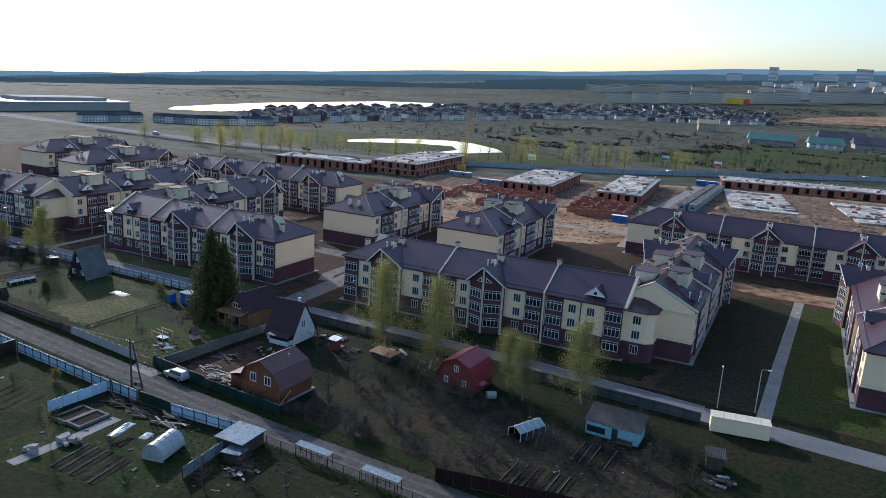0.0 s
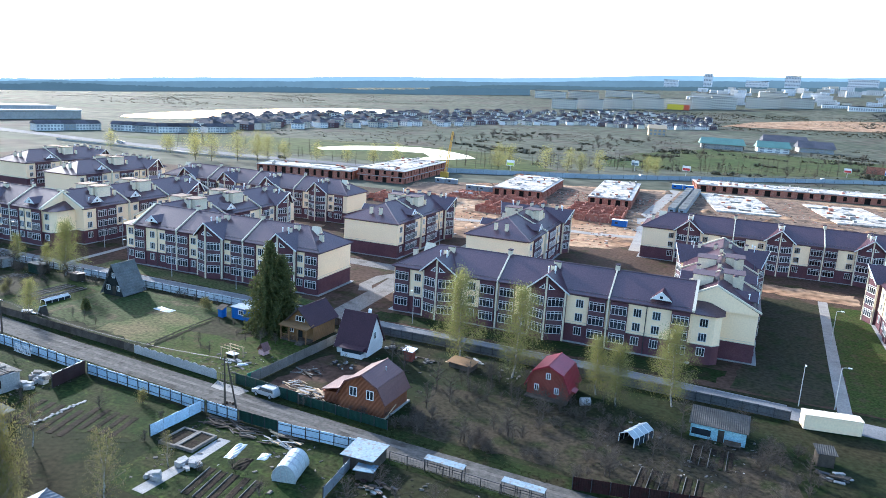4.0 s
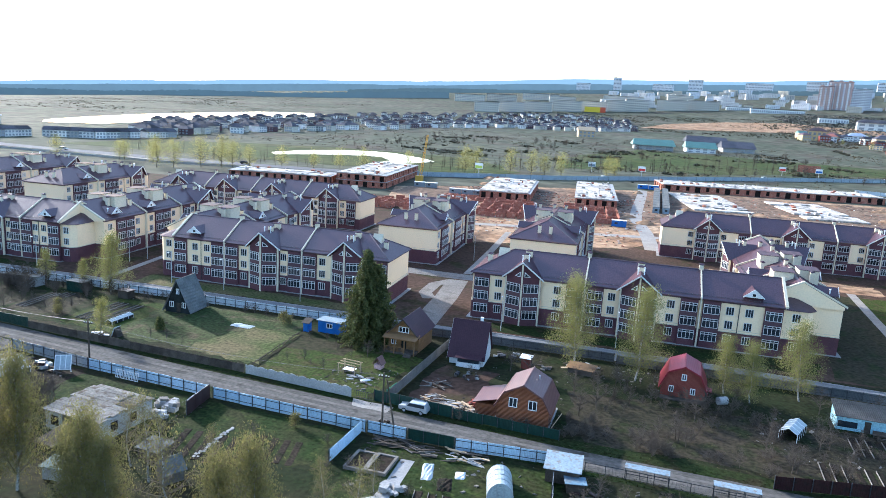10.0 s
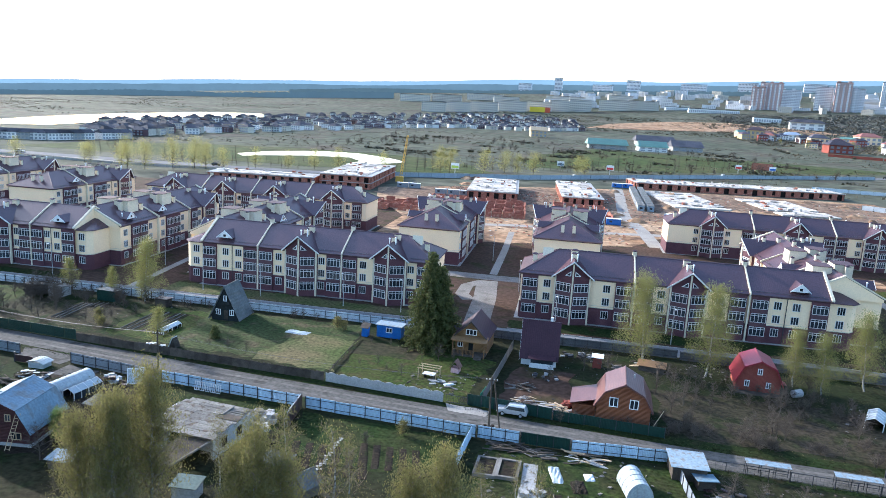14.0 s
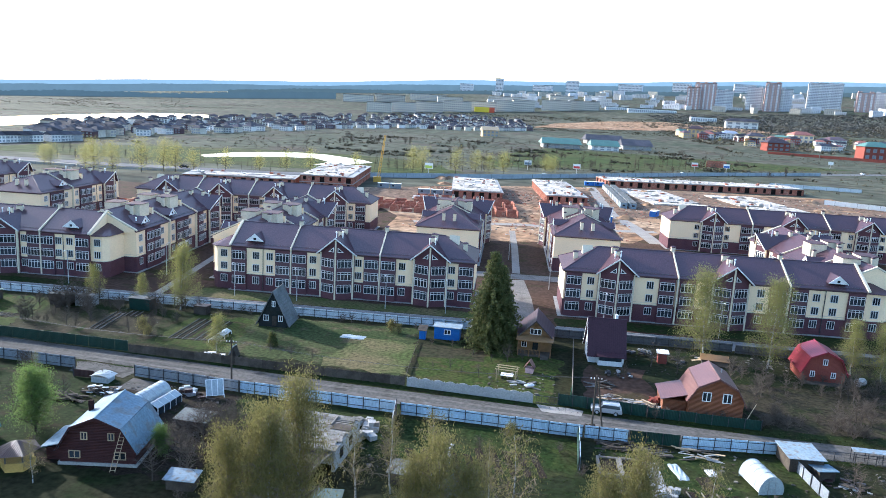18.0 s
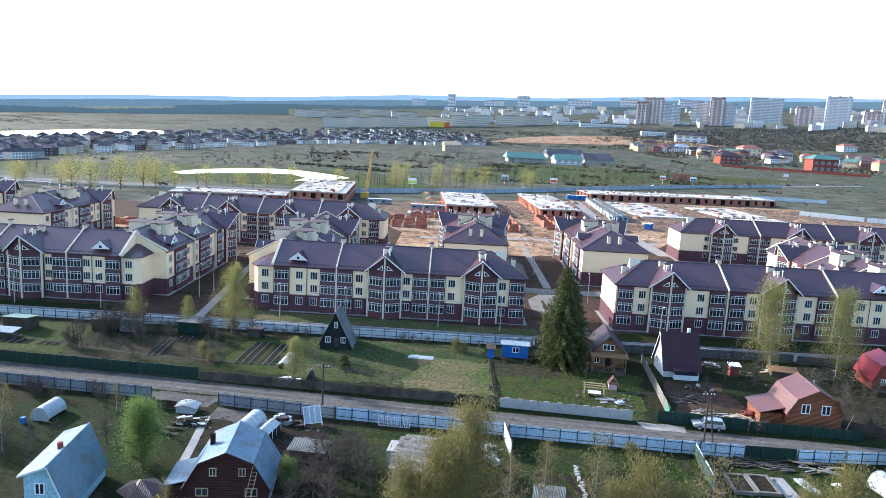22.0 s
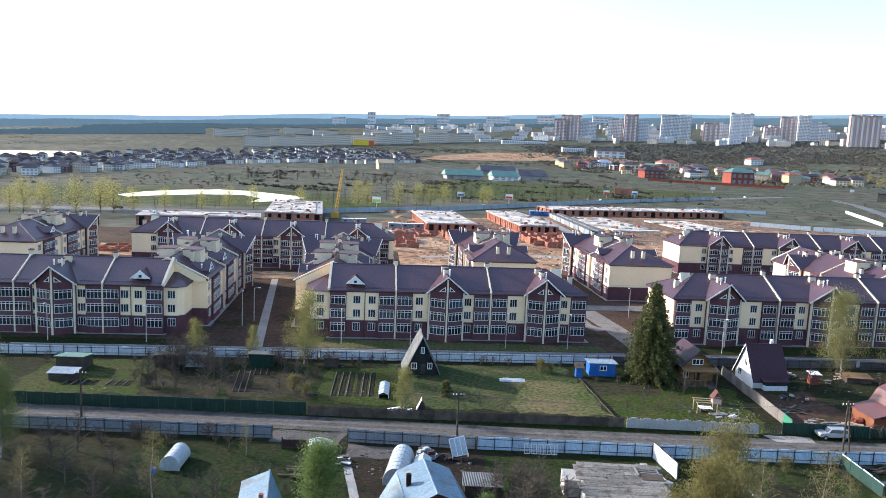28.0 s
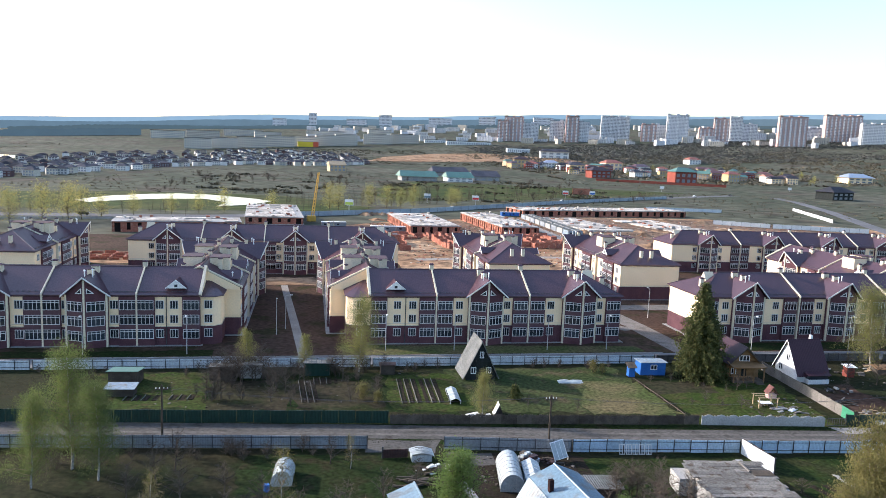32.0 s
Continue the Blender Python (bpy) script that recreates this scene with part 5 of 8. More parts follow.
slate = cottage("slate_roofed_house", "garden house under a blue-grey slate roof", pose(-86.5, 21.0, 0, 0, 0, 24), 6.4, 7.0, [(3.6, 2.2), (0, 4.2)], OLD_WOOD, surface("blue_grey_slate", (0.08, 0.10, 0.125), (0.10, 0.12, 0.145), 0.6, 0.4, 4.0, 0.3, ribs=("x", 0.4)), 0.4)
shed("small red and white garden privy", pose(-76.4, 93.0, 0, 0, 0, -5), 1.6, 1.4, 2.0, 2.2, RED_WALL, WHITE)
shed("low brown plank shelter beside the cottage garden", pose(-68.0, 94.6, 0, 0, 0, -10), 4.6, 2.4, 1.0, 1.3, OLD_WOOD, LOG)
shed("dark weathered hut below the container", pose(-7.2, 86.0, 0, 0, 0, 9), 2.2, 2.2, 2.0, 2.3, OLD_WOOD, DARK_SLATE)


def greenhouse(label, m, r, length):
    root = thing("greenhouse", label, "greenhouse", m, "tunnel greenhouses")
    k = 12
    arc = [(r * math.cos(math.pi * i / k), 0.35 + 1.25 * r * math.sin(math.pi * i / k)) for i in range(k + 1)]
    b = Builder().extrude([(x * 1.02, z * 1.02) for x, z in arc] + arc[::-1], 0, length)
    part("cover", b.mesh("cover", FILM, False), None, root, "milky polycarbonate tunnel")
    part("end_wall", Builder().extrude([(-r, 0)] + [(-x, z) for x, z in arc] + [(r, 0)], 0.02, 0.05), FILM, root)
    part("end_wall", Builder().extrude([(-r, 0)] + [(-x, z) for x, z in arc] + [(r, 0)], length - 0.05, length - 0.02), FILM, root)
    for j in range(int(length / 1.0) + 1):
        y = length * j / int(length / 1.0)
        rib = Builder().tube([(x * 1.03, y, z * 1.03) for x, z in arc], 0.03)
        part("rib", rib, GALV, root)
    part("door", Builder().box(-0.45, -0.05, 0.05, -0.39, 0, 1.9).box(0.39, -0.05, 0.05, 0.45, 0, 1.9).box(-0.45, -0.05, 1.85, 0.45, 0, 1.92).box(-0.45, -0.05, 0.9, 0.45, 0, 0.96), GALV, root)


greenhouse("milky tunnel greenhouse beside the maroon barn", pose(-156.6, 52.0, 0, 0, 0, -10), 1.5, 7.6)
greenhouse("milky tunnel greenhouse beside the raised beds", pose(-71.6, 46.9, 0, 0, 0, 12), 1.6, 4.8)
greenhouse("milky tunnel greenhouse in rough grass", pose(-184.6, 56.2, 0, 0, 0, -4), 1.25, 4.2)
for label, m, w, d, h in (("white-framed glass cold house", pose(-153.6, 52.6, 0, 0, 0, -10), 2.2, 5.4, 1.7), ("broken white-framed glasshouse in the orchard", pose(-33.4, 79.2, 0, 0, 0, -25), 2.6, 5.2, 2.0), ("low white polythene cold frame on the allotment", pose(-157.6, 83.2, 0, 0, 0, -3), 1.7, 6.0, 1.0)):
    root = thing("glasshouse", label, "glasshouse", m)
    for s in (-1, 1):
        part("roof_pane", Builder().slab([(s * w / 2, 0, h * 0.65), (s * w / 2, d, h * 0.65), (0, d, h), (0, 0, h)], 0.03), FILM, root)
        part("side_pane", Builder().box(s * w / 2 - 0.02, 0, 0.1, s * w / 2 + 0.02, d, h * 0.65), GLASS, root)
    for j in range(5):
        y = d * j / 4
        part("frame", Builder().box(-w / 2 - 0.05, y - 0.04, 0, -w / 2 + 0.05, y + 0.04, h * 0.66).box(w / 2 - 0.05, y - 0.04, 0, w / 2 + 0.05, y + 0.04, h * 0.66).rod((-w / 2, y, h * 0.66), (0, y, h + 0.04), 0.05, sides=4).rod((w / 2, y, h * 0.66), (0, y, h + 0.04), 0.05, sides=4), WHITE, root)

# ---- yard things ----
def raised_bed(label, m, w, d, frame_mat=GREY_TIMBER):
    root = thing("raised_bed", label, "garden bed", m, "raised garden beds")
    for x0, y0, x1, y1 in ((0, 0, w, 0.35), (0, d - 0.35, w, d), (0, 0.35, 0.35, d - 0.35), (w - 0.35, 0.35, w, d - 0.35)):
        part("edging", Builder().box(x0, y0, 0, x1, y1, 0.45), frame_mat, root)
    part("soil", Builder().box(0.35, 0.35, 0, w - 0.35, d - 0.35, 0.3), SOIL, root)


raised_bed("timber-edged raised bed full of dark soil", pose(-92.4, 47.4, 0, 0, 0, -2), 2.9, 5.0)
raised_bed("timber-edged raised bed full of dark soil", pose(-89.5, 47.5, 0, 0, 0, -2), 2.9, 5.0)
sheet("concrete_walk", ribbon([(-85.2, 52.6), (-85.2, 46), (-85.9, 37)], 1.9), 0.05, KERB, "grey concrete garden walk", "path")
sheet("concrete_walk", ribbon([(-163.1, 61), (-161.8, 52), (-160.8, 44)], 1.1), 0.05, KERB, "narrow concrete garden walk", "path")
rng = random.Random(5)
for x0, y0, n, dx, ln, turn in ((-182.0, 85.6, 3, 1.0, 11, 4), (-180.0, 94.6, 4, 1.1, 3.5, 2), (-165.8, 84.0, 6, 1.25, 12.5, -2), (-115.0, 42.6, 6, 1.9, 7.5, 14), (-106.5, 45.5, 5, 1.8, 6.5, 12), (-80.6, 39.2, 5, 1.8, 6.5, 8), (-23.8, 77.6, 5, 1.2, 6.4, -3), (-30.2, 67.2, 6, 1.5, 6.0, -3), (-210, 88.0, 4, 1.4, 2.5, -6), (-203, 88.0, 3, 1.4, 2.5, -6)):
    for i in range(n):
        b = Builder()
        for j in range(9):
            y, h = ln * j / 8, 0.08 + rng.uniform(-0.03, 0.03)
            e = dx * 0.33
            b.v += [(-e, y, 0), (-e * 0.6, y, h), (e * 0.6, y, h), (e, y, 0)]
        b.f += [[4 * j + k, 4 * j + k + 1, 4 * j + k + 5, 4 * j + k + 4] for j in range(8) for k in range(3)] + [[0, 1, 2, 3], [35, 34, 33, 32]]
        solid("garden_bed", b, SOIL, "ridged vegetable bed of dark soil", "garden bed", pose(x0 + i * dx, y0, 0, 0, 0, turn), "vegetable beds")
        if i % 4 != 3 and not -116 < x0 < -100:
            solid("bed_board", Builder().box(-0.58, 0, 0, -0.50, ln, 0.2), GREY_TIMBER, "grey edging board beside a vegetable bed", "board", pose(x0 + i * dx, y0, 0, 0, 0, turn), "bed boards")


def pile(name, label, category, x, y, n, size, material, spread, seed, long=1.0, height=0.5):
    r = random.Random(seed)
    root = thing(name, label, category, pose(x, y, 0))
    for i in range(n):
        a, b = r.uniform(-spread, spread), r.uniform(-spread, spread) * 0.6
        z = max(0.0, height * (1 - (a * a + b * b) / (spread * spread * 1.4))) * r.random()
        s = size * r.uniform(0.6, 1.2)
        part("piece", Builder().box(-s * long / 2, -s / 2, 0, s * long / 2, s / 2, s * (0.35 if long > 2 else 0.7)), material if not isinstance(material, list) else material[i % len(material)], root, m=pose(a, b, z, r.uniform(-8, 8), r.uniform(-8, 8), r.uniform(0, 180) if long < 2 else r.uniform(-35, 35)))


pile("block_stack", "heap of wrapped white building blocks", "building blocks", -123.4, 55.0, 22, 0.9, [CONCRETE, CONCRETE, GREY_TIMBER], 1.9, 1, 1.2, 1.0)
pile("block_stack", "white block pallets beside the brown fence", "building blocks", -123.0, 51.2, 10, 0.8, [CONCRETE], 1.2, 2, 1.2, 0.8)
pile("board_heap", "heap of old planks and branches", "planks", -88.8, 56.4, 34, 0.22, OLD_WOOD, 2.2, 3, 9, 0.6)
pile("board_heap", "stacked grey planks behind the blue fence", "planks", -78.0, 55.6, 26, 0.26, [OLD_WOOD, CONCRETE, PALE_WOOD], 2.6, 4, 10, 0.7)
pile("board_heap", "fresh yellow planks and rubble by the orange house", "planks", -82.4, 71.6, 28, 0.28, [PALE_WOOD, PALE_WOOD, CONCRETE, CONCRETE], 2.4, 5, 7, 0.6)
pile("board_heap", "pale boards thrown down in the cottage yard", "planks", -86.6, 73.4, 22, 0.24, [GREY_TIMBER, PALE_WOOD, CONCRETE], 2.6, 25, 8, 0.4)
pile("board_heap", "dark lumber stacked by the grey garden fence", "planks", -88.4, 79.0, 20, 0.24, [OLD_WOOD, GREY_TIMBER], 2.0, 26, 9, 0.6)
pile("brick_heap", "small heap of red bricks", "bricks", -80.6, 73.4, 22, 0.45, RED_WALL, 0.9, 6, 1.5, 0.9)
pile("block_stack", "grey blocks stacked by the garden walk", "building blocks", -84.4, 44.4, 14, 0.75, [CONCRETE], 1.5, 7, 1.2, 0.7)
pile("block_stack", "grey blocks stacked by the garden walk", "building blocks", -86.4, 40.2, 9, 0.7, [CONCRETE], 1.0, 8, 1.2, 0.6)
pile("woodpile", "dark stacked firewood in the barn yard", "firewood", -164.6, 58.6, 40, 0.35, [OLD_WOOD, OLD_WOOD, LIME], 1.9, 9, 3.5, 1.2)
pile("board_heap", "dark planks stacked in the barn yard", "planks", -167.8, 55.8, 22, 0.3, OLD_WOOD, 2.4, 10, 8, 0.6)
pile("scrap_heap", "mixed scrap under a silver tarpaulin", "scrap", -152.0, 60.6, 18, 0.6, [FILM, OLD_WOOD, BROWN_SHEET, SILVER], 1.2, 11, 1.6, 1.0)
pile("scrap_heap", "brown scrap timber beside the fence", "scrap", -149.2, 60.0, 18, 0.4, [OLD_WOOD, BROWN_SHEET], 1.6, 12, 3, 0.7)
pile("board_heap", "dark lumber thrown beside the raised beds", "planks", -84.2, 55.6, 24, 0.24, [OLD_WOOD, OLD_WOOD, GREY_TIMBER], 2.2, 41, 8, 0.5)
pile("scrap_heap", "rusty scrap and tins behind the lean-to", "scrap", -61.0, 51.0, 22, 0.4, [OLD_WOOD, BROWN_SHEET, STEEL, CONCRETE], 2.6, 42, 2.4, 0.6)
pile("scrap_heap", "pots and crates on the cottage yard", "scrap", -84.6, 84.6, 14, 0.4, [CONCRETE, OLD_WOOD, STEEL], 2.4, 43, 1.5, 0.5)
pile("scrap_heap", "old boards and barrels by the red privy", "scrap", -73.0, 94.6, 16, 0.4, [OLD_WOOD, GREY_TIMBER, STEEL], 2.2, 44, 2.5, 0.5)
pile("stone_heap", "white stones and boards in the long grass", "stones", -101.5, 76.2, 12, 0.4, [CONCRETE, GREY_TIMBER], 2.6, 13, 3, 0.2)
pile("board_heap", "old boards lying beside the shed", "planks", -155.0, 77.8, 8, 0.45, [LIME, OLD_WOOD], 1.2, 14, 4, 0.4)
pile("scrap_heap", "scattered garden clutter by the cottage fence", "scrap", -79.0, 97.5, 16, 0.5, [OLD_WOOD, CONCRETE, STEEL], 3.0, 15, 2, 0.6)
pile("scrap_heap", "scattered lumber beside the apartment fence", "scrap", -66.0, 98.0, 16, 0.5, [OLD_WOOD, PALE_WOOD, CONCRETE], 3.0, 16, 4, 0.5)
pile("scrap_heap", "scrap and boards round the dark hut", "scrap", -5.2, 83.2, 16, 0.5, [OLD_WOOD, STEEL, CONCRETE], 2.0, 33, 3, 0.6)
pile("clay_heap", "lumps of dug clay by the raised beds", "soil heap", -92.0, 62.0, 4, 0.3, SOIL, 0.8, 17, 1.2, 0.2)
for x, y, w, d, turn, mat, label in ((-81.4, 48.4, 1.6, 4.6, 12, FILM, "polythene sheet in a wooden frame"), (-77.4, 50.2, 1.4, 2.0, 12, LIME, "white board lying on the grass"), (-78.6, 46.6, 2.0, 3.4, 12, SOIL, "boarded seed bed"), (-134.0, 92.4, 5.0, 2.2, -5, FILM, "crumpled silver polythene sheet on the grass"), (-100.2, 76.0, 2.0, 1.0, 30, LIME, "pale plywood board on the lawn")):
    b, k = Builder(), 7
    for i in range(k):
        for j in range(k):
            edge = i in (0, k - 1) or j in (0, k - 1)
            b.v.append((-w / 2 + w * i / (k - 1), d * j / (k - 1), 0.0 if edge else 0.08 + 0.16 * random.Random(i * 7 + j + int(x)).random()))
    b.f += [[i * k + j, (i + 1) * k + j, (i + 1) * k + j + 1, i * k + j + 1] for i in range(k - 1) for j in range(k - 1)]
    solid("ground_sheet", b, mat, label + " in the garden", "sheet", pose(x, y, 0, 0, 0, turn))
panel = thing("framed_panel", "blue-glazed white window frame propped on posts", "window frame", pose(-148.6, 59.4, 0, 0, 0, 28))
part("frame", Builder().add([(0, 0, 0.4), (2.6, 0, 0.4), (2.6, 1.2, 2.6), (0, 1.2, 2.6)], [(0, 1, 2, 3)]).box(-0.05, -0.05, 0, 0.05, 0.05, 0.5).box(2.55, -0.05, 0, 2.65, 0.05, 0.5), WHITE, panel)
for i in range(3):
    part("pane", Builder().slab([(0.12 + i * 0.82, 0.03, 0.48), (0.82 + i * 0.82, 0.03, 0.48), (0.82 + i * 0.82, 1.13, 2.5), (0.12 + i * 0.82, 1.13, 2.5)], 0.02), FILM, panel)
for i in range(5):
    solid("window_frame", Builder().box(0, 0, 0.1, 0.8, 0.06, 0.2).box(0, 0, 1.4, 0.8, 0.06, 1.5).box(0, 0, 0.1, 0.08, 0.06, 1.5).box(0.72, 0, 0.1, 0.8, 0.06, 1.5).box(0.36, 0, 0.1, 0.44, 0.06, 1.5), WHITE, "old white window frame leaning on the fence", "window frame", pose(-138.4 + i * 0.95, 61.4 - i * 0.09, 0, -14, 0, -6), "old window frames")
table = thing("pergola", "open timber frame over a garden table", "pergola", pose(-106.0, 77.6, 0, 0, 0, -8))
for x in (0, 3.2):
    for y in (0, 2.2):
        part("post", Builder().box(x - 0.06, y - 0.06, 0, x + 0.06, y + 0.06, 1.9), PALE_WOOD, table)
for y in (0, 1.1, 2.2):
    part("beam", Builder().box(-0.3, y - 0.05, 1.85, 3.5, y + 0.05, 1.97), PALE_WOOD, table)
part("tabletop", Builder().box(0.6, 0.4, 0.7, 2.7, 1.8, 0.78), LIME, table)
for x in (0.8, 2.3):
    part("trestle", Builder().box(x, 0.6, 0, x + 0.15, 1.6, 0.7), OLD_WOOD, table)
well = thing("well_house", "small pink well house with a pointed roof", "well", pose(-100.3, 82.6, 0, 0, 0, -10))
part("body", Builder().box(-0.7, -0.7, 0, 0.7, 0.7, 0.9), surface("pink_paint", (0.62, 0.40, 0.38), (0.56, 0.36, 0.34), 0.8), well)
part("roof", Builder().slab([(-0.9, -0.9, 0.85), (-0.9, 0.9, 0.85), (0, 0.9, 2.2), (0, -0.9, 2.2)][::-1], 0.06).slab([(0.9, -0.9, 0.85), (0.9, 0.9, 0.85), (0, 0.9, 2.2), (0, -0.9, 2.2)], 0.06), ROSE_ROOF, well)
solid("water_tank", Builder().rod((0, 0, 0.7), (1.6, 0, 0.7), 0.7, sides=14), CONCRETE, "grey concrete pipe ring lying by the red cottage", "pipe", pose(-42.4, 89.6, 0, 0, 0, 30))
doghouse = thing("kennel", "small white-roofed kennel among the grass", "kennel", pose(-151.6, 77.6, 0, 0, 0, -5))
part("body", Builder().extrude([(-0.7, 0), (0.7, 0), (0, 1.7)], 0, 1.4), OLD_WOOD, doghouse)
part("roof", Builder().slab([(-0.85, -0.1, 0), (-0.85, 1.5, 0), (0, 1.5, 1.85), (0, -0.1, 1.85)][::-1], 0.05), LIME, doghouse)
solid("blue_barrel", Builder().rod((0, 0, 0), (0, 0, 0.9), 0.35, sides=12), BLUE_PAINT, "blue plastic barrel by the greenhouse", "barrel", pose(-186.3, 55.2, 0))
yardgate = thing("yard_gate", "low dark gate and tarpaulin at the yard entrance", "gate", pose(-171.6, 63.2, 0, 0, 0, -2))
part("leaf", Builder().box(0, -0.04, 0.1, 3.4, 0.04, 1.3), BROWN_SHEET, yardgate)
part("post", Builder().box(-0.1, -0.1, 0, 0.1, 0.1, 1.7), STEEL, yardgate)
tarp = Builder()
for i in range(8):
    for j in range(5):
        tarp.add([(i * 0.4, j * 0.5, 1.0 + 0.35 * math.sin(i * 0.45) + 0.1 * random.Random(i * 9 + j).random()), (i * 0.4 + 0.4, j * 0.5, 1.0 + 0.35 * math.sin(i * 0.45 + 0.45)), (i * 0.4 + 0.4, j * 0.5 + 0.5, 1.0 + 0.3 * math.sin(i * 0.45 + 0.45)), (i * 0.4, j * 0.5 + 0.5, 1.0 + 0.3 * math.sin(i * 0.45))], [(0, 1, 2, 3)])
tarp.box(0.2, 0.2, 0, 2.9, 2.2, 0.95)
solid("tarpaulin", tarp, FILM, "white tarpaulin over a stack by the gate", "tarpaulin", pose(-168.0, 61.4, 0))


gazebo = thing("gazebo", "yellow boarded garden gazebo with a brown roof", "gazebo", pose(-161.6, 36.2, 0, 0, 0, 20))
hexa = [(1.9 * math.cos(radians(60 * i)), 1.9 * math.sin(radians(60 * i))) for i in range(6)]
part("wall", Builder().prism(hexa, 0, 1.1), surface("yellow_boards", (0.48, 0.31, 0.08), (0.42, 0.27, 0.07), 0.7, 0.6, 6.0, 0.2), gazebo)
for x, y in hexa:
    part("post", Builder().box(x * 0.95 - 0.06, y * 0.95 - 0.06, 0, x * 0.95 + 0.06, y * 0.95 + 0.06, 2.3), OLD_WOOD, gazebo)
part("roof", Builder().add([(x * 1.35, y * 1.35, 2.2) for x, y in hexa] + [(0, 0, 3.3)], [(i, (i + 1) % 6, 6) for i in range(6)] + [tuple(range(6))[::-1]]), BROWN_SHEET, gazebo)


trail = Builder()
r = random.Random(71)
for i in range(26):
    x, y = r.uniform(-0.28, 0.28), i * 0.37
    trail.box(x - r.uniform(0.12, 0.3), y, 0, x + r.uniform(0.12, 0.3), y + r.uniform(0.22, 0.4), r.uniform(0.08, 0.24))
solid("block_row", trail, CONCRETE, "row of pale broken blocks laid across the garden", "rubble", pose(-111.4, 43.0, 0, 0, 0, 0))


# ---- parked car, poles, street lamps ----
def car(label, m, paint, group="", near=True):
    root = thing("car", label, "car", m, group)
    side = [(-2.3, 0.45), (2.25, 0.45), (2.35, 0.75), (2.2, 1.0), (1.15, 1.12), (0.55, 1.68), (-1.9, 1.72), (-2.25, 1.1), (-2.35, 0.7)]
    b = Builder()
    k = len(side)
    inset = [0.0 if z < 1.13 else 0.16 for _, z in side]
    v = [(x, -0.9 + i, z) for (x, z), i in zip(side, inset)] + [(x, 0.9 - i, z) for (x, z), i in zip(side, inset)]
    b.add(v, [tuple(range(k)), tuple(range(k, 2 * k))[::-1]] + [((i + 1) % k, i, k + i, k + (i + 1) % k) for i in range(k)])
    part("body", b, paint, root)
    part("windscreen", Builder().slab([(1.16, -0.74, 1.14), (1.16, 0.74, 1.14), (0.64, 0.68, 1.64), (0.64, -0.68, 1.64)], 0.03), GLASS, root)
    for s in (-1, 1):
        part("side_glass", Builder().slab([(0.95, s * 0.915, 1.14), (-2.0, s * 0.915, 1.14), (-1.85, s * 0.785, 1.62), (0.55, s * 0.785, 1.62)], 0.015 * -s), GLASS, root)
        if near:
            part("roof_rail", Builder().rod((0.3, s * 0.62, 1.76), (-1.8, s * 0.62, 1.78), 0.03, sides=4), SILVER, root)
        part("headlight", Builder().box(2.1, s * 0.7 - 0.15, 0.78, 2.32, s * 0.7 + 0.15, 0.95), WHITE, root)
        for x in (1.4, -1.4):
            w = part("wheel", Builder().rod((x, s * 0.72, 0.36), (x, s * 0.93, 0.36), 0.36, sides=14), RUBBER, root)
            if near:
                part("rim", Builder().rod((x, s * 0.90, 0.36), (x, s * 0.95, 0.36), 0.22, sides=10), SILVER, w)
    return root


car("silver estate car parked on the lane verge", pose(-89.0, 67.6, 0, 0, 0, 175), CARPAINT)


def utility_pole(label, x, y, h, lean=0.0):
    root = thing("utility_pole", label, "utility pole", pose(x, y, 0, lean * 0.4, lean, 0), "utility poles")
    part("post", Builder().rod((0, 0, -0.2), (0, 0, h), 0.17, 0.11, sides=8), BARK, root)
    part("crossarm", Builder().box(-0.9, -0.06, h - 0.7, 0.9, 0.06, h - 0.55), BARK, root)
    for x in (-0.75, -0.3, 0.3, 0.75):
        part("insulator", Builder().rod((x, 0, h - 0.55), (x, 0, h - 0.35), 0.06, sides=6), WHITE, root)


POLES = [(-91.9, 60.9, 8.4), (-147.3, 66.0, 7.4), (-201.6, 73.0, 7.6)]
for x, y, h in POLES:
    utility_pole("grey timber utility pole beside the lane", x, y, h)
solid("pole_strut", Builder().rod((0, 0, 0), (-1.2, -0.5, 7.4), 0.14, 0.11, sides=7), BARK, "leaning timber strut of the utility pole", "pole", pose(-90.3, 61.6, 0))
for (x0, y0, h0), (x1, y1, h1) in zip(POLES, POLES[1:]):
    for k in (-0.75, 0.75):
        pts = [Vector((x0 + k + (x1 - x0) * i / 12, y0 + (y1 - y0) * i / 12, h0 - 0.35 + (h1 - h0) * i / 12 - 1.3 * 4 * (i / 12) * (1 - i / 12))) for i in range(13)]
        solid("overhead_wire", Builder().tube(pts, 0.018, 3), STEEL, "thin sagging overhead wire between poles", "wire")


def street_lamp(x, y, turn, h=7.6):
    root = thing("street_lamp", "tall grey steel street lamp with a curved arm", "street lamp", pose(x, y, 0, 0, 0, turn), "street lamps")
    part("post", Builder().rod((0, 0, 0), (0, 0, h), 0.09, 0.06, sides=7), GALV, root)
    arm = Builder()
    pts = [(0.28 * i * i / 4 + 0.12 * i, 0, h + 0.22 * math.sin(i * 0.5)) for i in range(4)]
    for a, b in zip(pts, pts[1:]):
        arm.rod(a, b, 0.045, sides=6)
    part("arm", arm, GALV, root)
    part("lamp_head", Builder().box(pts[-1][0] - 0.15, -0.13, pts[-1][2] - 0.06, pts[-1][0] + 0.5, 0.13, pts[-1][2] + 0.07), WHITE, root)


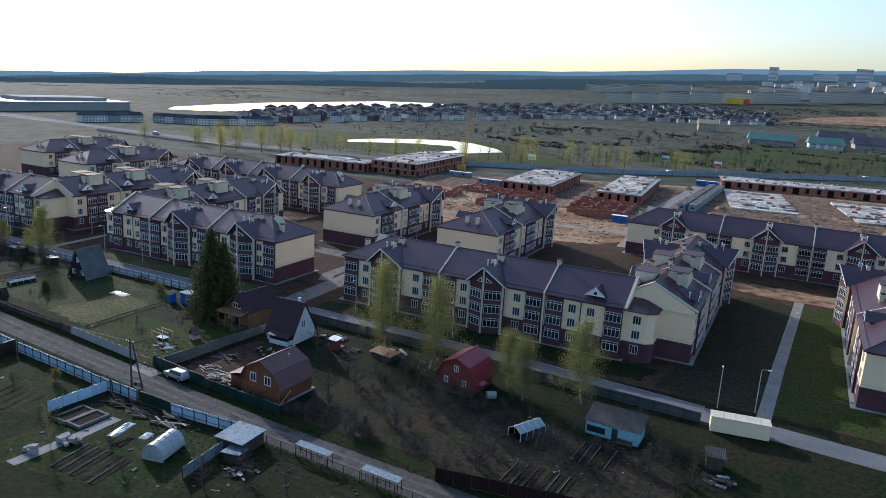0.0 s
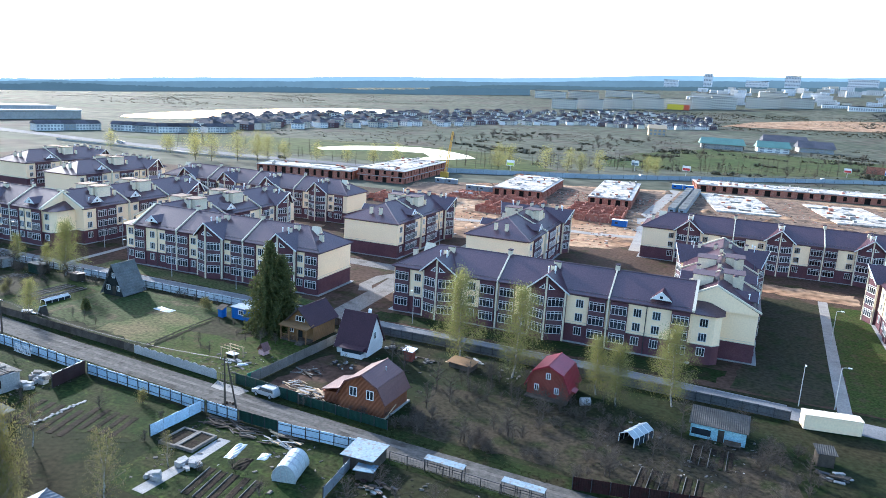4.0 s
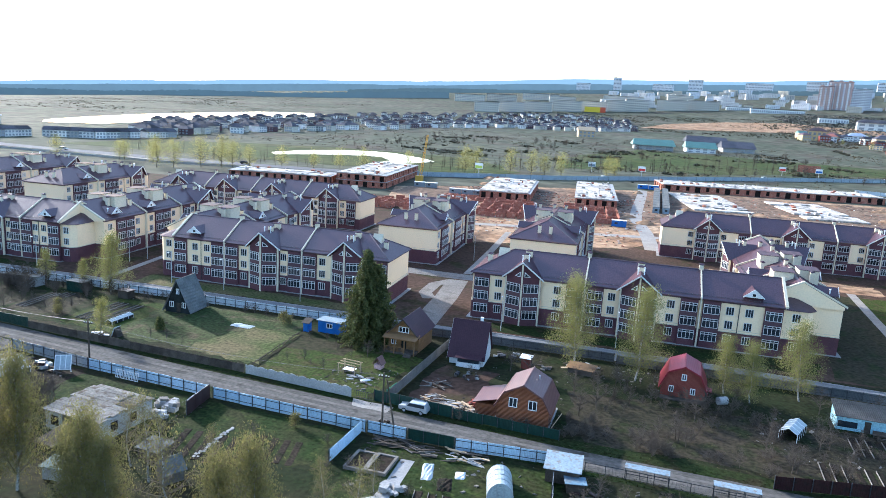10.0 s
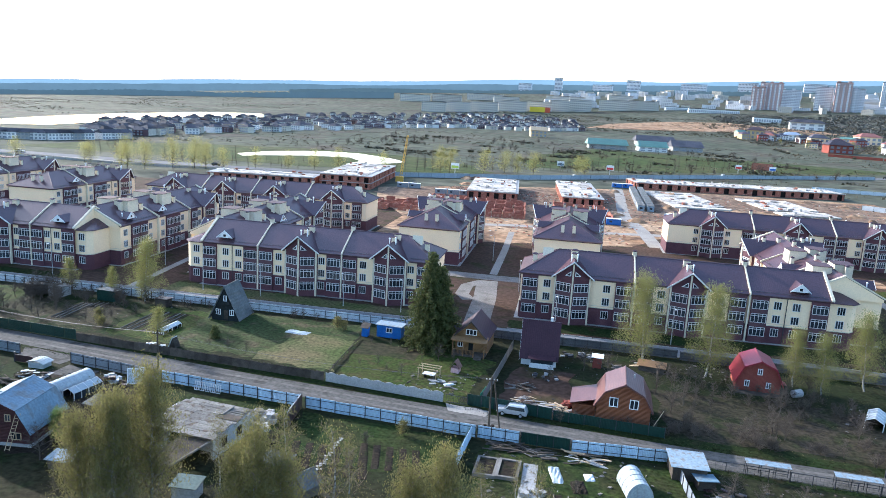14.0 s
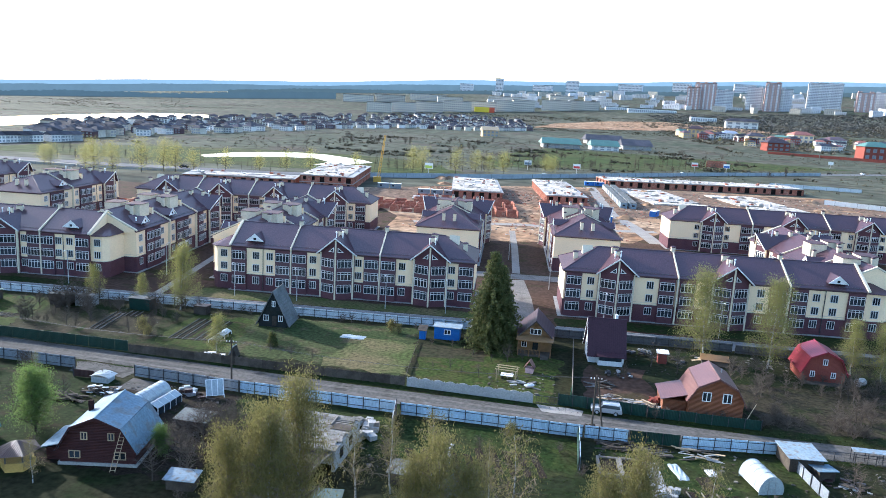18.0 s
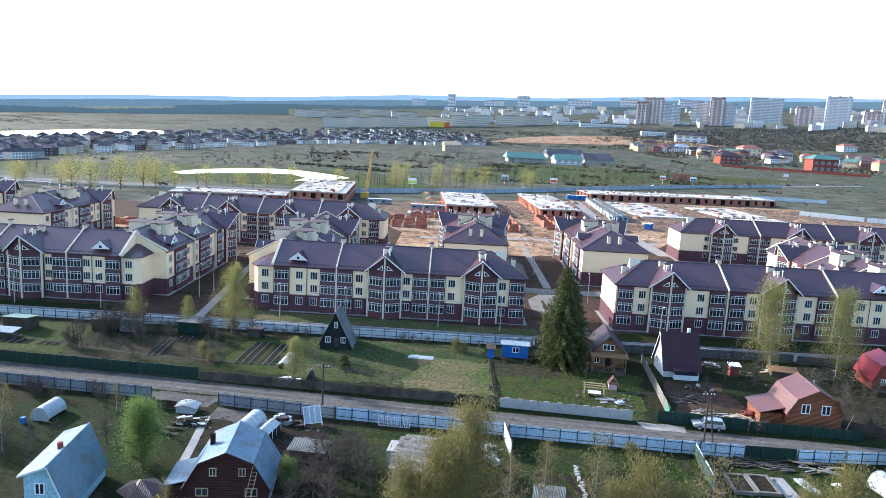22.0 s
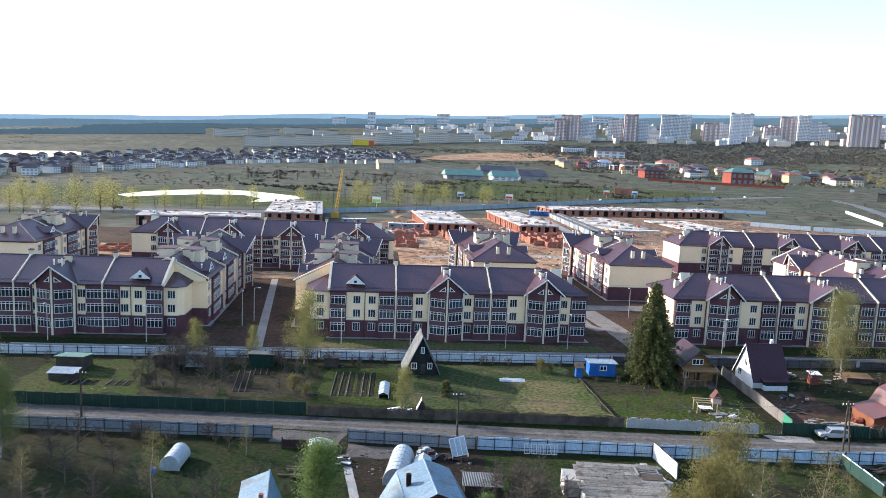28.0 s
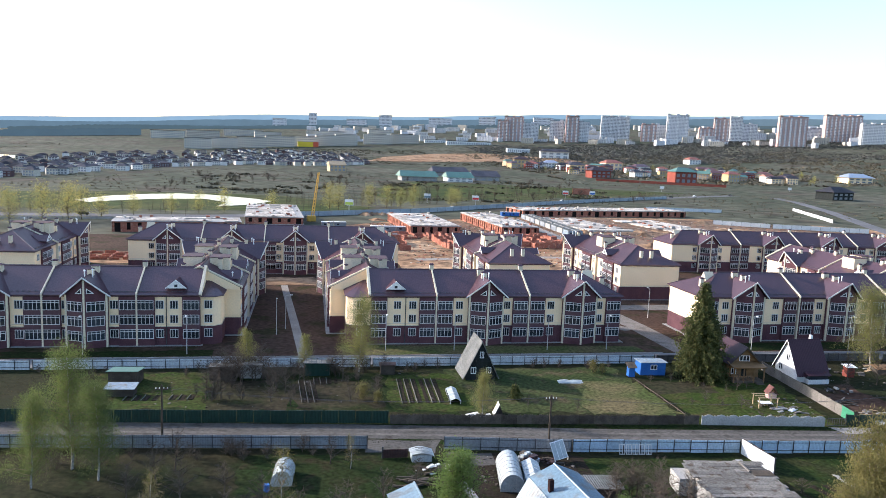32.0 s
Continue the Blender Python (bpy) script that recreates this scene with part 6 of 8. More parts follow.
for x, y, turn in ((-186.8, 134, 0), (-188.6, 129, 90), (-151.6, 115.2, -90), (-131.4, 114.6, -90), (-166.0, 115.4, -90), (-94.0, 144, 90), (-118, 114.6, -90), (-8.2, 108.6, -90), (-2.4, 110.2, 0), (-60, 112.6, -90), (-84, 113.4, -90), (-205, 114.6, -90), (-224, 114.6, -90), (-104.5, 178, 180), (1.0, 150, 0)):
    street_lamp(x, y, turn)

# ---- trees and shrubs ----
def leaf_cloud(points, per, spread, size, seed, hang=False):
    """Small leaves strewn round the points; hanging ones are long and point down."""
    r = np.random.default_rng(seed)
    c = np.repeat(np.array(points), per, 0)
    c = c + r.normal(0, spread, c.shape) * ((0.85, 0.85, 1.25) if hang else (1, 1, 1))
    a = r.normal(0, 1, c.shape)
    if hang:
        a = a * 0.45 + np.array((0, 0, -1.0))
    b = r.normal(0, 1, c.shape)
    a /= np.linalg.norm(a, axis=1, keepdims=True)
    b -= (a * b).sum(1, keepdims=True) * a
    b /= np.linalg.norm(b, axis=1, keepdims=True)
    s = size * r.uniform(0.6, 1.3, (len(c), 1)) * (1.45 if hang else 1.0)
    slim = 0.28 if hang else 0.55
    quad = np.stack([c - a * s, c - b * s * slim, c + a * s, c + b * s * slim], 1).reshape(-1, 3)
    bld = Builder()
    bld.v = [tuple(p) for p in quad.tolist()]
    bld.f = [[4 * i, 4 * i + 1, 4 * i + 2, 4 * i + 3] for i in range(len(c))]
    return bld


def limbs(seed, h, r0, crown, reach, n, twigs, droop, lift=0.9):
    """Trunk, limbs and twigs as tapering rods; returns them and the points where leaves sit."""
    r = random.Random(seed)
    b, twig, tips = Builder(), Builder(), []
    spine = [Vector((0, 0, -0.1))]
    for i in range(7):
        spine.append(Vector((spine[-1].x + r.uniform(-1, 1) * h * 0.02, spine[-1].y + r.uniform(-1, 1) * h * 0.02, h * (i + 1) / 7)))
    for i, p in enumerate(spine):
        rad = r0 * (1 - i / 7.4)
        b.v += [(p.x + rad * math.cos(j * math.tau / 7), p.y + rad * math.sin(j * math.tau / 7), p.z) for j in range(7)]
    b.f += [[7 * i + j, 7 * i + (j + 1) % 7, 7 * i + 7 + (j + 1) % 7, 7 * i + 7 + j] for i in range(7) for j in range(7)]
    for k in range(n):
        t = crown + (0.97 - crown) * (k + r.random()) / n
        f = t * 7
        i = min(6, int(f))
        base = spine[i].lerp(spine[i + 1], f - i)
        ang = k * 2.4 + r.uniform(-0.5, 0.5)
        ln = reach * (1.15 - 0.75 * (t - crown) / (1 - crown)) * r.uniform(0.75, 1.15)
        d = Vector((math.cos(ang), math.sin(ang), lift * r.uniform(0.6, 1.2)))
        pts = [base]
        for j in range(3):
            d.z -= droop * 0.35
            pts.append(pts[-1] + d.normalized() * ln / 3 + Vector((r.uniform(-1, 1), r.uniform(-1, 1), r.uniform(-1, 1))) * ln * 0.04)
        rr = r0 * (1 - t) * 0.55 + 0.02
        for j, (p, q) in enumerate(zip(pts, pts[1:])):
            twig.rod(p, q, rr * (1 - j / 3.3), rr * (1 - (j + 1) / 3.3), sides=3, caps=False)
        for w in range(twigs):
            j = r.randint(0, 2)
            p = pts[j].lerp(pts[j + 1], r.random())
            e = p + Vector((r.uniform(-1, 1), r.uniform(-1, 1), r.uniform(-0.5, 0.9) - droop)) * ln * 0.33
            twig.rod(p, e, rr * 0.3 + 0.008, 0.008, sides=3, caps=False)
            tips += [e, p.lerp(e, 0.6)]
        tips.append(pts[-1])
    return b, twig, [tuple(t) for t in tips]


def make_tree(name, label, seed, h, bark, leaf, per, size, spread, crown=0.3, reach=2.5, n=16, twigs=7, droop=0.25, r0=0.16, lift=0.9, group=""):
    root = thing(name, label, "tree" if name != "shrub" else "shrub", pose(0, 0, -50), group)
    wood, twig, tips = limbs(seed, h, r0, crown, reach, n, twigs, droop, lift)
    if bark is BIRCH_BARK:
        part("branch_work", twig, BIRCH_TWIG, root, "thin brown twigs")
    else:
        base = len(wood.v)
        wood.v += twig.v
        wood.f += [[base + i for i in f] for f in twig.f]
    part("trunk", wood, bark, root)
    if per:
        part("crown", leaf_cloud(tips, per, spread, size, seed, bark is BIRCH_BARK), leaf, root)
    return root


BIRCH_TWIG = surface("birch_twigs", (0.150, 0.118, 0.080), (0.190, 0.155, 0.110), 0.95, 0.8, 4.0, 0.0)
FRESH_LEAF = surface("fresh_birch_leaf", (0.100, 0.135, 0.036), (0.135, 0.160, 0.046), 0.7, 0.8, 2.0, 0.0, third=(0.075, 0.11, 0.028), leaf=0.5)
KINDS = {
    "birch": [make_tree("birch_tree", "slender white-barked birch in thin yellow-green leaf", s, 14.5, BIRCH_BARK, BIRCH_LEAF, 24, 0.080, 0.5, 0.14, 4.6, 38, 10, 0.62, 0.17, 1.0) for s in (1, 2)],
    "willow": [make_tree("budding_birch", "white-stemmed birch in ochre-yellow bud", s, 12.5, BIRCH_BARK, OCHRE_LEAF, 20, 0.078, 0.50, 0.10, 4.0, 38, 12, 0.3, 0.15, 1.6) for s in (3, 4)],
    "fresh": [make_tree("birch_tree", "tall birch in fresh green leaf", s, 14.0, BIRCH_BARK, FRESH_LEAF, 34, 0.07, 0.55, 0.12, 4.2, 34, 9, 0.3, 0.17) for s in (17, 18)],
    "bare": [make_tree("bare_tree", "leafless grey-brown fruit tree", s, 4.6, TWIG, None, 0, 0, 0, 0.18, 2.4, 20, 12, 0.05, 0.10) for s in (5, 6)],
    "tallbare": [make_tree("bare_birch", "leafless pale-stemmed birch with fine twigs", s, 9.0, BIRCH_BARK, OCHRE_LEAF, 3, 0.06, 0.25, 0.2, 2.4, 24, 13, 0.2, 0.11) for s in (7, 8)],
    "shrub": [make_tree("shrub", "tangled leafless brown shrub", s, 2.0, TWIG, None, 0, 0, 0, 0.05, 1.6, 18, 12, 0.0, 0.05, 1.2) for s in (9, 10)],
    "green": [make_tree("shrub", "fresh light green bushy tree", s, 4.6, BARK, GREEN_LEAF, 34, 0.055, 0.30, 0.06, 2.2, 28, 8, 0.1, 0.09, 1.3) for s in (11,)],
    "budding": [make_tree("shrub", "low shrub in ochre bud", s, 2.4, TWIG, OCHRE_LEAF, 5, 0.09, 0.25, 0.05, 1.7, 18, 8, 0.0, 0.05, 1.2) for s in (12,)],
    "poplar": [make_tree("poplar_tree", "roadside tree in thin yellow-green leaf", s, 13.5, BARK, YELLOW_LEAF, 5, 0.20, 1.15, 0.12, 6.0, 26, 7, 0.25, 0.18, 0.8) for s in (13, 14)],
    "thin": [make_tree("roadside_tree", "leafless slender roadside tree", s, 12.0, TWIG, None, 0, 0.20, 0.6, 0.15, 3.2, 22, 3, 0.1, 0.14, 1.2) for s in (15, 16)],
}
tree_rng = random.Random(44)


def plant(kind, x, y, scale=1.0):
    src = KINDS[kind][tree_rng.randrange(len(KINDS[kind]))]
    tilt = 5 if kind in ("birch", "willow", "tallbare") else 1
    m = pose(x, y, rise(x, y), tree_rng.uniform(-tilt, tilt), tree_rng.uniform(-tilt, tilt), 0) @ pose(0, 0, 0, 0, 0, tree_rng.uniform(0, 360)) @ Matrix.Scale(scale, 4)
    if src.location.z < -40:
        src.matrix_basis = m
        return src
    return copy_thing(src, m @ Matrix.Diagonal((*[1 / k for k in src.scale], 1)))


for x, y, s in ((-172.3, 101.6, 0.95), (-67.0, 97.4, 1.18), (-56.0, 95.2, 1.15), (-40.9, 95.4, 0.72), (-37.0, 92.2, 0.74), (-28.4, 97.0, 0.95), (-154.6, 77.2, 0.5), (-192.6, 104.8, 0.5), (-182.0, 104.5, 0.42)):
    plant("birch", x, y, s)
for x, y, s in ((-210.5, 63.5, 1.08), (-206.5, 60.0, 0.85), (-213.5, 58.5, 0.8)):
    plant("fresh", x, y, s)
for x, y, s in ((-125.7, 29.2, 1.27), (-129.6, 27.6, 1.10), (-127.0, 25.6, 1.12), (-132.2, 27.0, 0.95), (-110.0, 23.0, 1.14), (-113.6, 24.6, 0.95), (-107.0, 21.6, 1.0), (-92.0, 24.0, 1.14), (-95.6, 22.6, 1.0)):
    plant("willow", x, y, s)
for x, y, s in ((-113.0, 36.0, 1.37), (-103.0, 27.0, 1.65), (-117.4, 38.4, 1.1), (-106.0, 39.0, 0.8), (-121.0, 36.0, 1.0), (-184.0, 47.0, 0.95), (-198.0, 46.0, 0.8), (-86.5, 43.0, 0.6), (-90.0, 36.0, 0.9), (-157.6, 33.0, 0.6), (-176.0, 60.5, 0.5), (-84.0, 30.0, 1.2)):
    plant("tallbare", x, y, s)
for i in range(46):
    plant("bare", tree_rng.uniform(-64, -8), tree_rng.uniform(67, 94), tree_rng.uniform(0.5, 1.0))
for i in range(12):
    plant("bare", tree_rng.uniform(-199, -185), tree_rng.uniform(86, 97), tree_rng.uniform(0.8, 1.1))
for i in range(13):
    plant("bare", tree_rng.uniform(-199, -190), tree_rng.uniform(93, 101), tree_rng.uniform(0.7, 1.0))
for i in range(5):
    plant("bare", tree_rng.uniform(-178, -174), tree_rng.uniform(97, 101), tree_rng.uniform(0.6, 0.8))
for i in range(6):
    plant("bare", tree_rng.uniform(-190, -168), tree_rng.uniform(84, 102), tree_rng.uniform(0.5, 0.9))
for x, y, s in ((-196, 99, 1.25), (-194, 101, 1.2), (-190, 101.5, 1.2), (-175.5, 97.5, 1.0), (-78, 91, 1.0), (-74, 88, 1.0), (-66, 84, 1.1), (-62, 80, 1.0), (-64.5, 76, 1.0), (-104.2, 87.0, 0.7), (-114, 81, 0.5), (-109, 78, 0.5), (-60, 51, 0.8), (-57, 49, 0.8), (-62, 46, 0.9), (-52, 50, 0.8), (-142, 43, 1.3), (-139.6, 48, 1.2), (-143.4, 39.6, 1.3), (-138.5, 42.6, 1.2), (-140.5, 45.4, 1.2), (-136.6, 45.0, 1.0), (-141.0, 37.0, 1.2), (-145.0, 36.0, 1.0), (-84.0, 84.0, 0.6)):
    plant("bare", x, y, s)
for x, y, s in ((-118.5, 92.5, 0.35), (-114.5, 92.2, 0.35), (-110.5, 87.8, 0.3), (-142, 80, 0.5), (-138, 79, 0.4), (-146, 80.5, 0.45), (-117, 80, 0.3), (-112, 79, 0.3), (-107, 86, 0.3), (-101.5, 88, 0.5)):
    plant("bare", x, y, s)
for i in range(95):
    plant("shrub", tree_rng.uniform(-66, -5), tree_rng.uniform(65, 90), tree_rng.uniform(0.5, 1.0))
for i in range(26):
    plant("shrub", tree_rng.uniform(-82, -50), 68.5 - (tree_rng.uniform(-82, -50) + 66) * 0.02 + tree_rng.uniform(-1.6, 1.2), tree_rng.uniform(0.5, 0.9))
for i in range(30):
    plant("shrub", tree_rng.uniform(-235, -122), tree_rng.uniform(100, 103.5), tree_rng.uniform(0.5, 0.9))
for i in range(26):
    plant("bare", tree_rng.uniform(-206, -168), tree_rng.uniform(38, 63), tree_rng.uniform(0.7, 1.2))
for i in range(40):
    plant("shrub", tree_rng.uniform(-210, -70), tree_rng.uniform(28, 54), tree_rng.uniform(0.4, 0.9))
for i in range(14):
    plant("bare", tree_rng.uniform(-147, -136.5), tree_rng.uniform(41, 53), tree_rng.uniform(0.7, 1.0))
for i in range(26):
    plant("shrub", tree_rng.uniform(-200, -168), tree_rng.uniform(86, 101), tree_rng.uniform(0.6, 1.1))
for i in range(8):
    plant("bare", tree_rng.uniform(-200, -166), tree_rng.uniform(97, 102), tree_rng.uniform(0.6, 0.9))
for i in range(16):
    plant("shrub", tree_rng.uniform(-218, -180), tree_rng.uniform(63, 66.5), tree_rng.uniform(0.7, 1.1))
for x, y, s in ((-165.2, 44.6, 1.75), (-146.8, 41.6, 0.8)):
    plant("green", x, y, s)
for x, y, s in ((-172.6, 86.4, 1.0), (-170.4, 84.0, 0.8), (-127.4, 98.6, 0.9), (-125.8, 98.0, 0.7), (-103.5, 56.0, 0.8)):
    plant("budding", x, y, s)


def spruce(x, y, h, width, seed, label):
    r = random.Random(seed)
    root = thing("spruce_tree", label, "tree", pose(x, y, 0))
    part("trunk", Builder().rod((0, 0, -0.1), (0, 0, h), 0.28, 0.03, sides=8), BARK, root)
    pts, wood = [], Builder()
    levels = int(h * 1.7)
    for k in range(levels):
        t = k / levels
        z = 0.7 + (h - 0.9) * t
        reach = width * (1 - t) ** 0.75 * min(1.0, 0.82 + 2.0 * t) * r.uniform(0.75, 1.15) + 0.15
        for j in range(9):
            a = j * 2 * math.pi / 9 + k * 0.37 + r.uniform(-0.2, 0.2)
            ln = reach * r.uniform(0.7, 1.1)
            tip = Vector((math.cos(a) * ln, math.sin(a) * ln, z - 0.30 * ln + r.uniform(-0.1, 0.1)))
            wood.rod((0, 0, z), tip, 0.035, 0.01, sides=3, caps=False)
            n = max(3, int(ln * 5))
            for i in range(n):
                s = (i + 1) / n
                p = Vector((0, 0, z)).lerp(tip, s)
                pts.append((p.x, p.y, p.z - 0.08 - 0.12 * s))
    part("branch_wood", wood, BARK, root)
    part("needles", leaf_cloud(pts, 6, 0.20, 0.22, seed), SPRUCE, root, "drooping dark needle sprays")


spruce(-107.6, 94.6, 19.2, 6.6, 3, "tall dense green spruce in the garden")
spruce(-106.0, 96.6, 16.2, 5.6, 5, "shorter green spruce grown against its taller neighbour")
spruce(-147.0, 84.8, 3.0, 0.9, 4, "young small dark spruce by the cabin")

# ---- tufts of dead grass ----
def tufts(label, boxes, n, seed, material, size):
    r = random.Random(seed)
    b = Builder()
    for _ in range(n):
        x0, y0, x1, y1 = boxes[r.randrange(len(boxes))]
        x, y = r.uniform(x0, x1), r.uniform(y0, y1)
        s = size * r.uniform(0.5, 1.4)
        for k in range(3):
            a = r.uniform(0, 6.28)
            dx, dy = math.cos(a) * s * 0.5, math.sin(a) * s * 0.5
            b.add([(x - dx * 0.5, y - dy * 0.5, 0.01), (x + dx * 0.5, y + dy * 0.5, 0.01), (x + dx * r.uniform(0.2, 1.2), y + dy * r.uniform(0.2, 1.2), s * r.uniform(0.08, 0.22))], [(0, 1, 2)])
    solid("grass_tufts", b, material, label, "grass", kind="stuff")


tufts("tufts of dead straw-coloured grass", [(-66, 64, -8, 92), (-215, 78, -158, 102), (-260, 76, -215, 104)], 12000, 1, DRYLAWN, 0.34)
tufts("tufts of fresh green grass", [(-120, 72, -96, 92), (-119, 42, -94, 57), (-144, 46, -120, 59), (-92, 36, -64, 57), (-190, 42, -140, 63)], 10000, 2, FRESH, 0.28)
def verge(label, n, seed, material, size):
    """Grass in two strips beside the lane."""
    r = random.Random(seed)
    b = Builder()
    for _ in range(n):
        x = r.uniform(-250, 10)
        (x0, y0), (x1, y1) = [(p, q) for p, q in zip(LANE, LANE[1:]) if p[0] <= x <= q[0]][0]
        y = y0 + (y1 - y0) * (x - x0) / (x1 - x0) + r.choice((-1, 1)) * r.uniform(2.5, 4.2)
        s = size * r.uniform(0.5, 1.4)
        a = r.uniform(0, 6.28)
        dx, dy = math.cos(a) * s * 0.5, math.sin(a) * s * 0.5
        b.add([(x - dx, y - dy, 0.01), (x + dx, y + dy, 0.01), (x + dx * 0.4, y + dy * 0.4, s)], [(0, 1, 2)])
    solid("verge_grass", b, material, label, "grass", kind="stuff")


verge("rough verge grass along the lane", 9000, 3, LAWN, 0.13)

# ---- building site ----
def shell(label, m, w, d, floors, storey=3.0, step=4.2, slab_over=0.4, ragged_top=False, seed=1):
    """An unfinished brick shell with open window holes and bare slabs."""
    root = thing("brick_shell", label, "unfinished building", m, "unfinished brick buildings")
    r = random.Random(seed)
    h = floors * storey
    # solid block filling the shell, its room shade put into the colour
    core = part("core", Builder().box(0.6, 0.6, 0, w - 0.6, d - 0.6, h - 0.4), ROOM_SHADE, root, "solid core painted dark for the shade in unfinished rooms")
    for f in range(floors):
        z = f * storey
        part("floor_slab", Builder().box(-slab_over, -slab_over, z + storey - 0.25, w + slab_over, d + slab_over, z + storey), CONCRETE, root)
        for side in range(4):
            ln = (w, d, w, d)[side]
            base = (pose(0, 0, z), pose(w, 0, z, 0, 0, 90), pose(w, d, z, 0, 0, 180), pose(0, d, z, 0, 0, -90))[side]
            n = max(1, round(ln / step))
            s = ln / n
            wall = Builder()
            for i in range(n):
                gap = 0.34 if (i + f) % 3 else 0.55
                wall.box(i * s, 0, 0, i * s + s * (1 - gap) / 2, 0.4, storey - 0.25).box(i * s + s * (1 + gap) / 2, 0, 0, (i + 1) * s, 0.4, storey - 0.25)
                if (i + f) % 3:
                    wall.box(i * s + s * (1 - gap) / 2, 0.0, 0, i * s + s * (1 + gap) / 2, 0.4, 0.9)
                wall.box(i * s + s * (1 - gap) / 2, 0.02, storey - 0.65, i * s + s * (1 + gap) / 2, 0.4, storey - 0.25)
            part("brick_wall", wall, RED_BRICK, root, "", base)
    for i in range(int(w / 6)):
        for j in range(int(d / 6)):
            if r.random() < 0.88:
                part("roof_slab", Builder().box(i * 6 + 0.05, j * 6 + 0.05, h + r.uniform(0.0, 0.08), min(w, i * 6 + 5.95), min(d, j * 6 + 5.9), h + 0.22 + r.uniform(0, 0.15)), SLAB, root)
    for i in range(int(w * d / 70)):
        x, y = r.uniform(0.5, w - 1.5), r.uniform(0.5, d - 1.5)
        part("brick_pallet", Builder().box(x, y, h + 0.2, x + r.uniform(0.8, 2), y + r.uniform(0.8, 2), h + r.uniform(0.5, 1.3)), (RED_BRICK, SLAB, CONCRETE)[i % 3], root)
    return root


shell("two storey raw brick shell with pale roof slabs", pose(-212, 322, 0, 0, 0, 4), 27, 74, 2, 3.4, 4.4, seed=1)
shell("long raw brick wing with pale roof slabs", pose(-268, 309, 0, 0, 0, 8), 55, 20, 1, 4.8, 4.6, seed=2)
shell("single storey brick shell under pale slabs", pose(-133.5, 318, 0, 0, 0, 4), 25, 66, 1, 4.6, 4.2, seed=3)
shell("single storey brick shell under pale slabs beside the track", pose(-86.5, 322, 0, 0, 0, 4), 20, 78, 1, 4.6, 4.0, seed=4)
shell("long low row of garages under pale slabs", pose(-42, 434.5, 0, 0, 0, 10.5), 133, 27, 1, 4.2, 6.0, seed=5)


def low_walls(label, m, w, d, nx, ny, h, seed):
    root = thing("brick_walls", label, "unfinished walls", m)
    r = random.Random(seed)
    for i in range(nx + 1):
        for j in range(ny):
            if r.random() < 0.8:
                part("brick_wall", Builder().box(w * i / nx - 0.2, d * j / ny, 0, w * i / nx + 0.2, d * (j + 1) / ny - r.uniform(0.2, 1.4), h * r.uniform(0.55, 1.0)), RED_BRICK, root)
    for j in range(ny + 1):
        for i in range(nx):
            if r.random() < 0.8:
                part("brick_wall", Builder().box(w * i / nx, d * j / ny - 0.2, 0, w * (i + 1) / nx - r.uniform(0.2, 1.4), d * j / ny + 0.2, h * r.uniform(0.55, 1.0)), RED_BRICK, root)


low_walls("half-built red brick walls on the clay", pose(-124, 266, 0, 0, 0, 4), 23, 44, 5, 8, 3.2, 1)
low_walls("half-built red brick walls on the clay", pose(-88, 276, 0, 0, 0, 4), 24, 38, 5, 7, 3.2, 2)
low_walls("half-built red brick walls behind the block", pose(-176, 262, 0, 0, 0, 3), 36, 26, 7, 4, 2.6, 3)
low_walls("low brick footings on the clay", pose(-262, 230, 0, 0, 0, 3), 22, 14, 5, 3, 1.2, 4)
low_walls("low brick footings on the clay", pose(-150, 300, 0, 0, 0, 3), 40, 22, 7, 4, 1.6, 5)
for x, y, w, d, turn in ((-29, 350, 30, 72, 9), (24, 352, 31, 68, 9), (-152, 306, 14, 12, 3)):
    root = thing("foundation_slab", "pale concrete foundation slab scattered with bricks", "foundation", pose(x, y, 0, 0, 0, turn))
    r = random.Random(int(x))
    for i in range(int(w / 6)):
        for j in range(int(d / 6)):
            if r.random() < 0.16:
                continue
            part("slab_panel", Builder().box(i * 6, j * 6, 0, i * 6 + 5.9, j * 6 + r.uniform(4.6, 5.9), 0.7 + r.uniform(0, 0.1)), SLAB, root)
    for i in range(10):
        a, b = r.uniform(1, w - 3), r.uniform(1, d - 3)
        part("brick_pallet", Builder().box(a, b, 0.7, a + r.uniform(1, 2.5), b + r.uniform(1, 2), 0.7 + r.uniform(0.4, 1.4)), (RED_BRICK, CONCRETE)[i % 2], root)
for x, y, turn, mat, label, n in ((-57, 434, 5, BLUE_PAINT, "blue site hut by the fence", 2), (-67, 272, 0, BLUE_PAINT, "blue site hut on the clay", 1), (-152, 330, 3, GREY_SHEET, "grey storage container on the site", 3), (-38, 300, 60, BLUE_PAINT, "blue site toilet cabin on clay", 1), (-176, 345, 5, GREY_SHEET, "grey storage container on the site", 2)):
    for k in range(n):
        c = thing("site_container", label, "container", pose(x + k * 6.6 * math.cos(radians(turn)), y + k * 6.6 * math.sin(radians(turn)), 0, 0, 0, turn), "site containers")
        part("body", Builder().box(0, 0, 0.1, 6.0, 2.5, 2.6), mat, c)
        part("roof", Builder().box(-0.1, -0.1, 2.6, 6.1, 2.6, 2.72), WHITE, c)
        part("window", Builder().box(1.2, -0.03, 1.1, 2.4, 0.02, 1.9), GLASS, c)
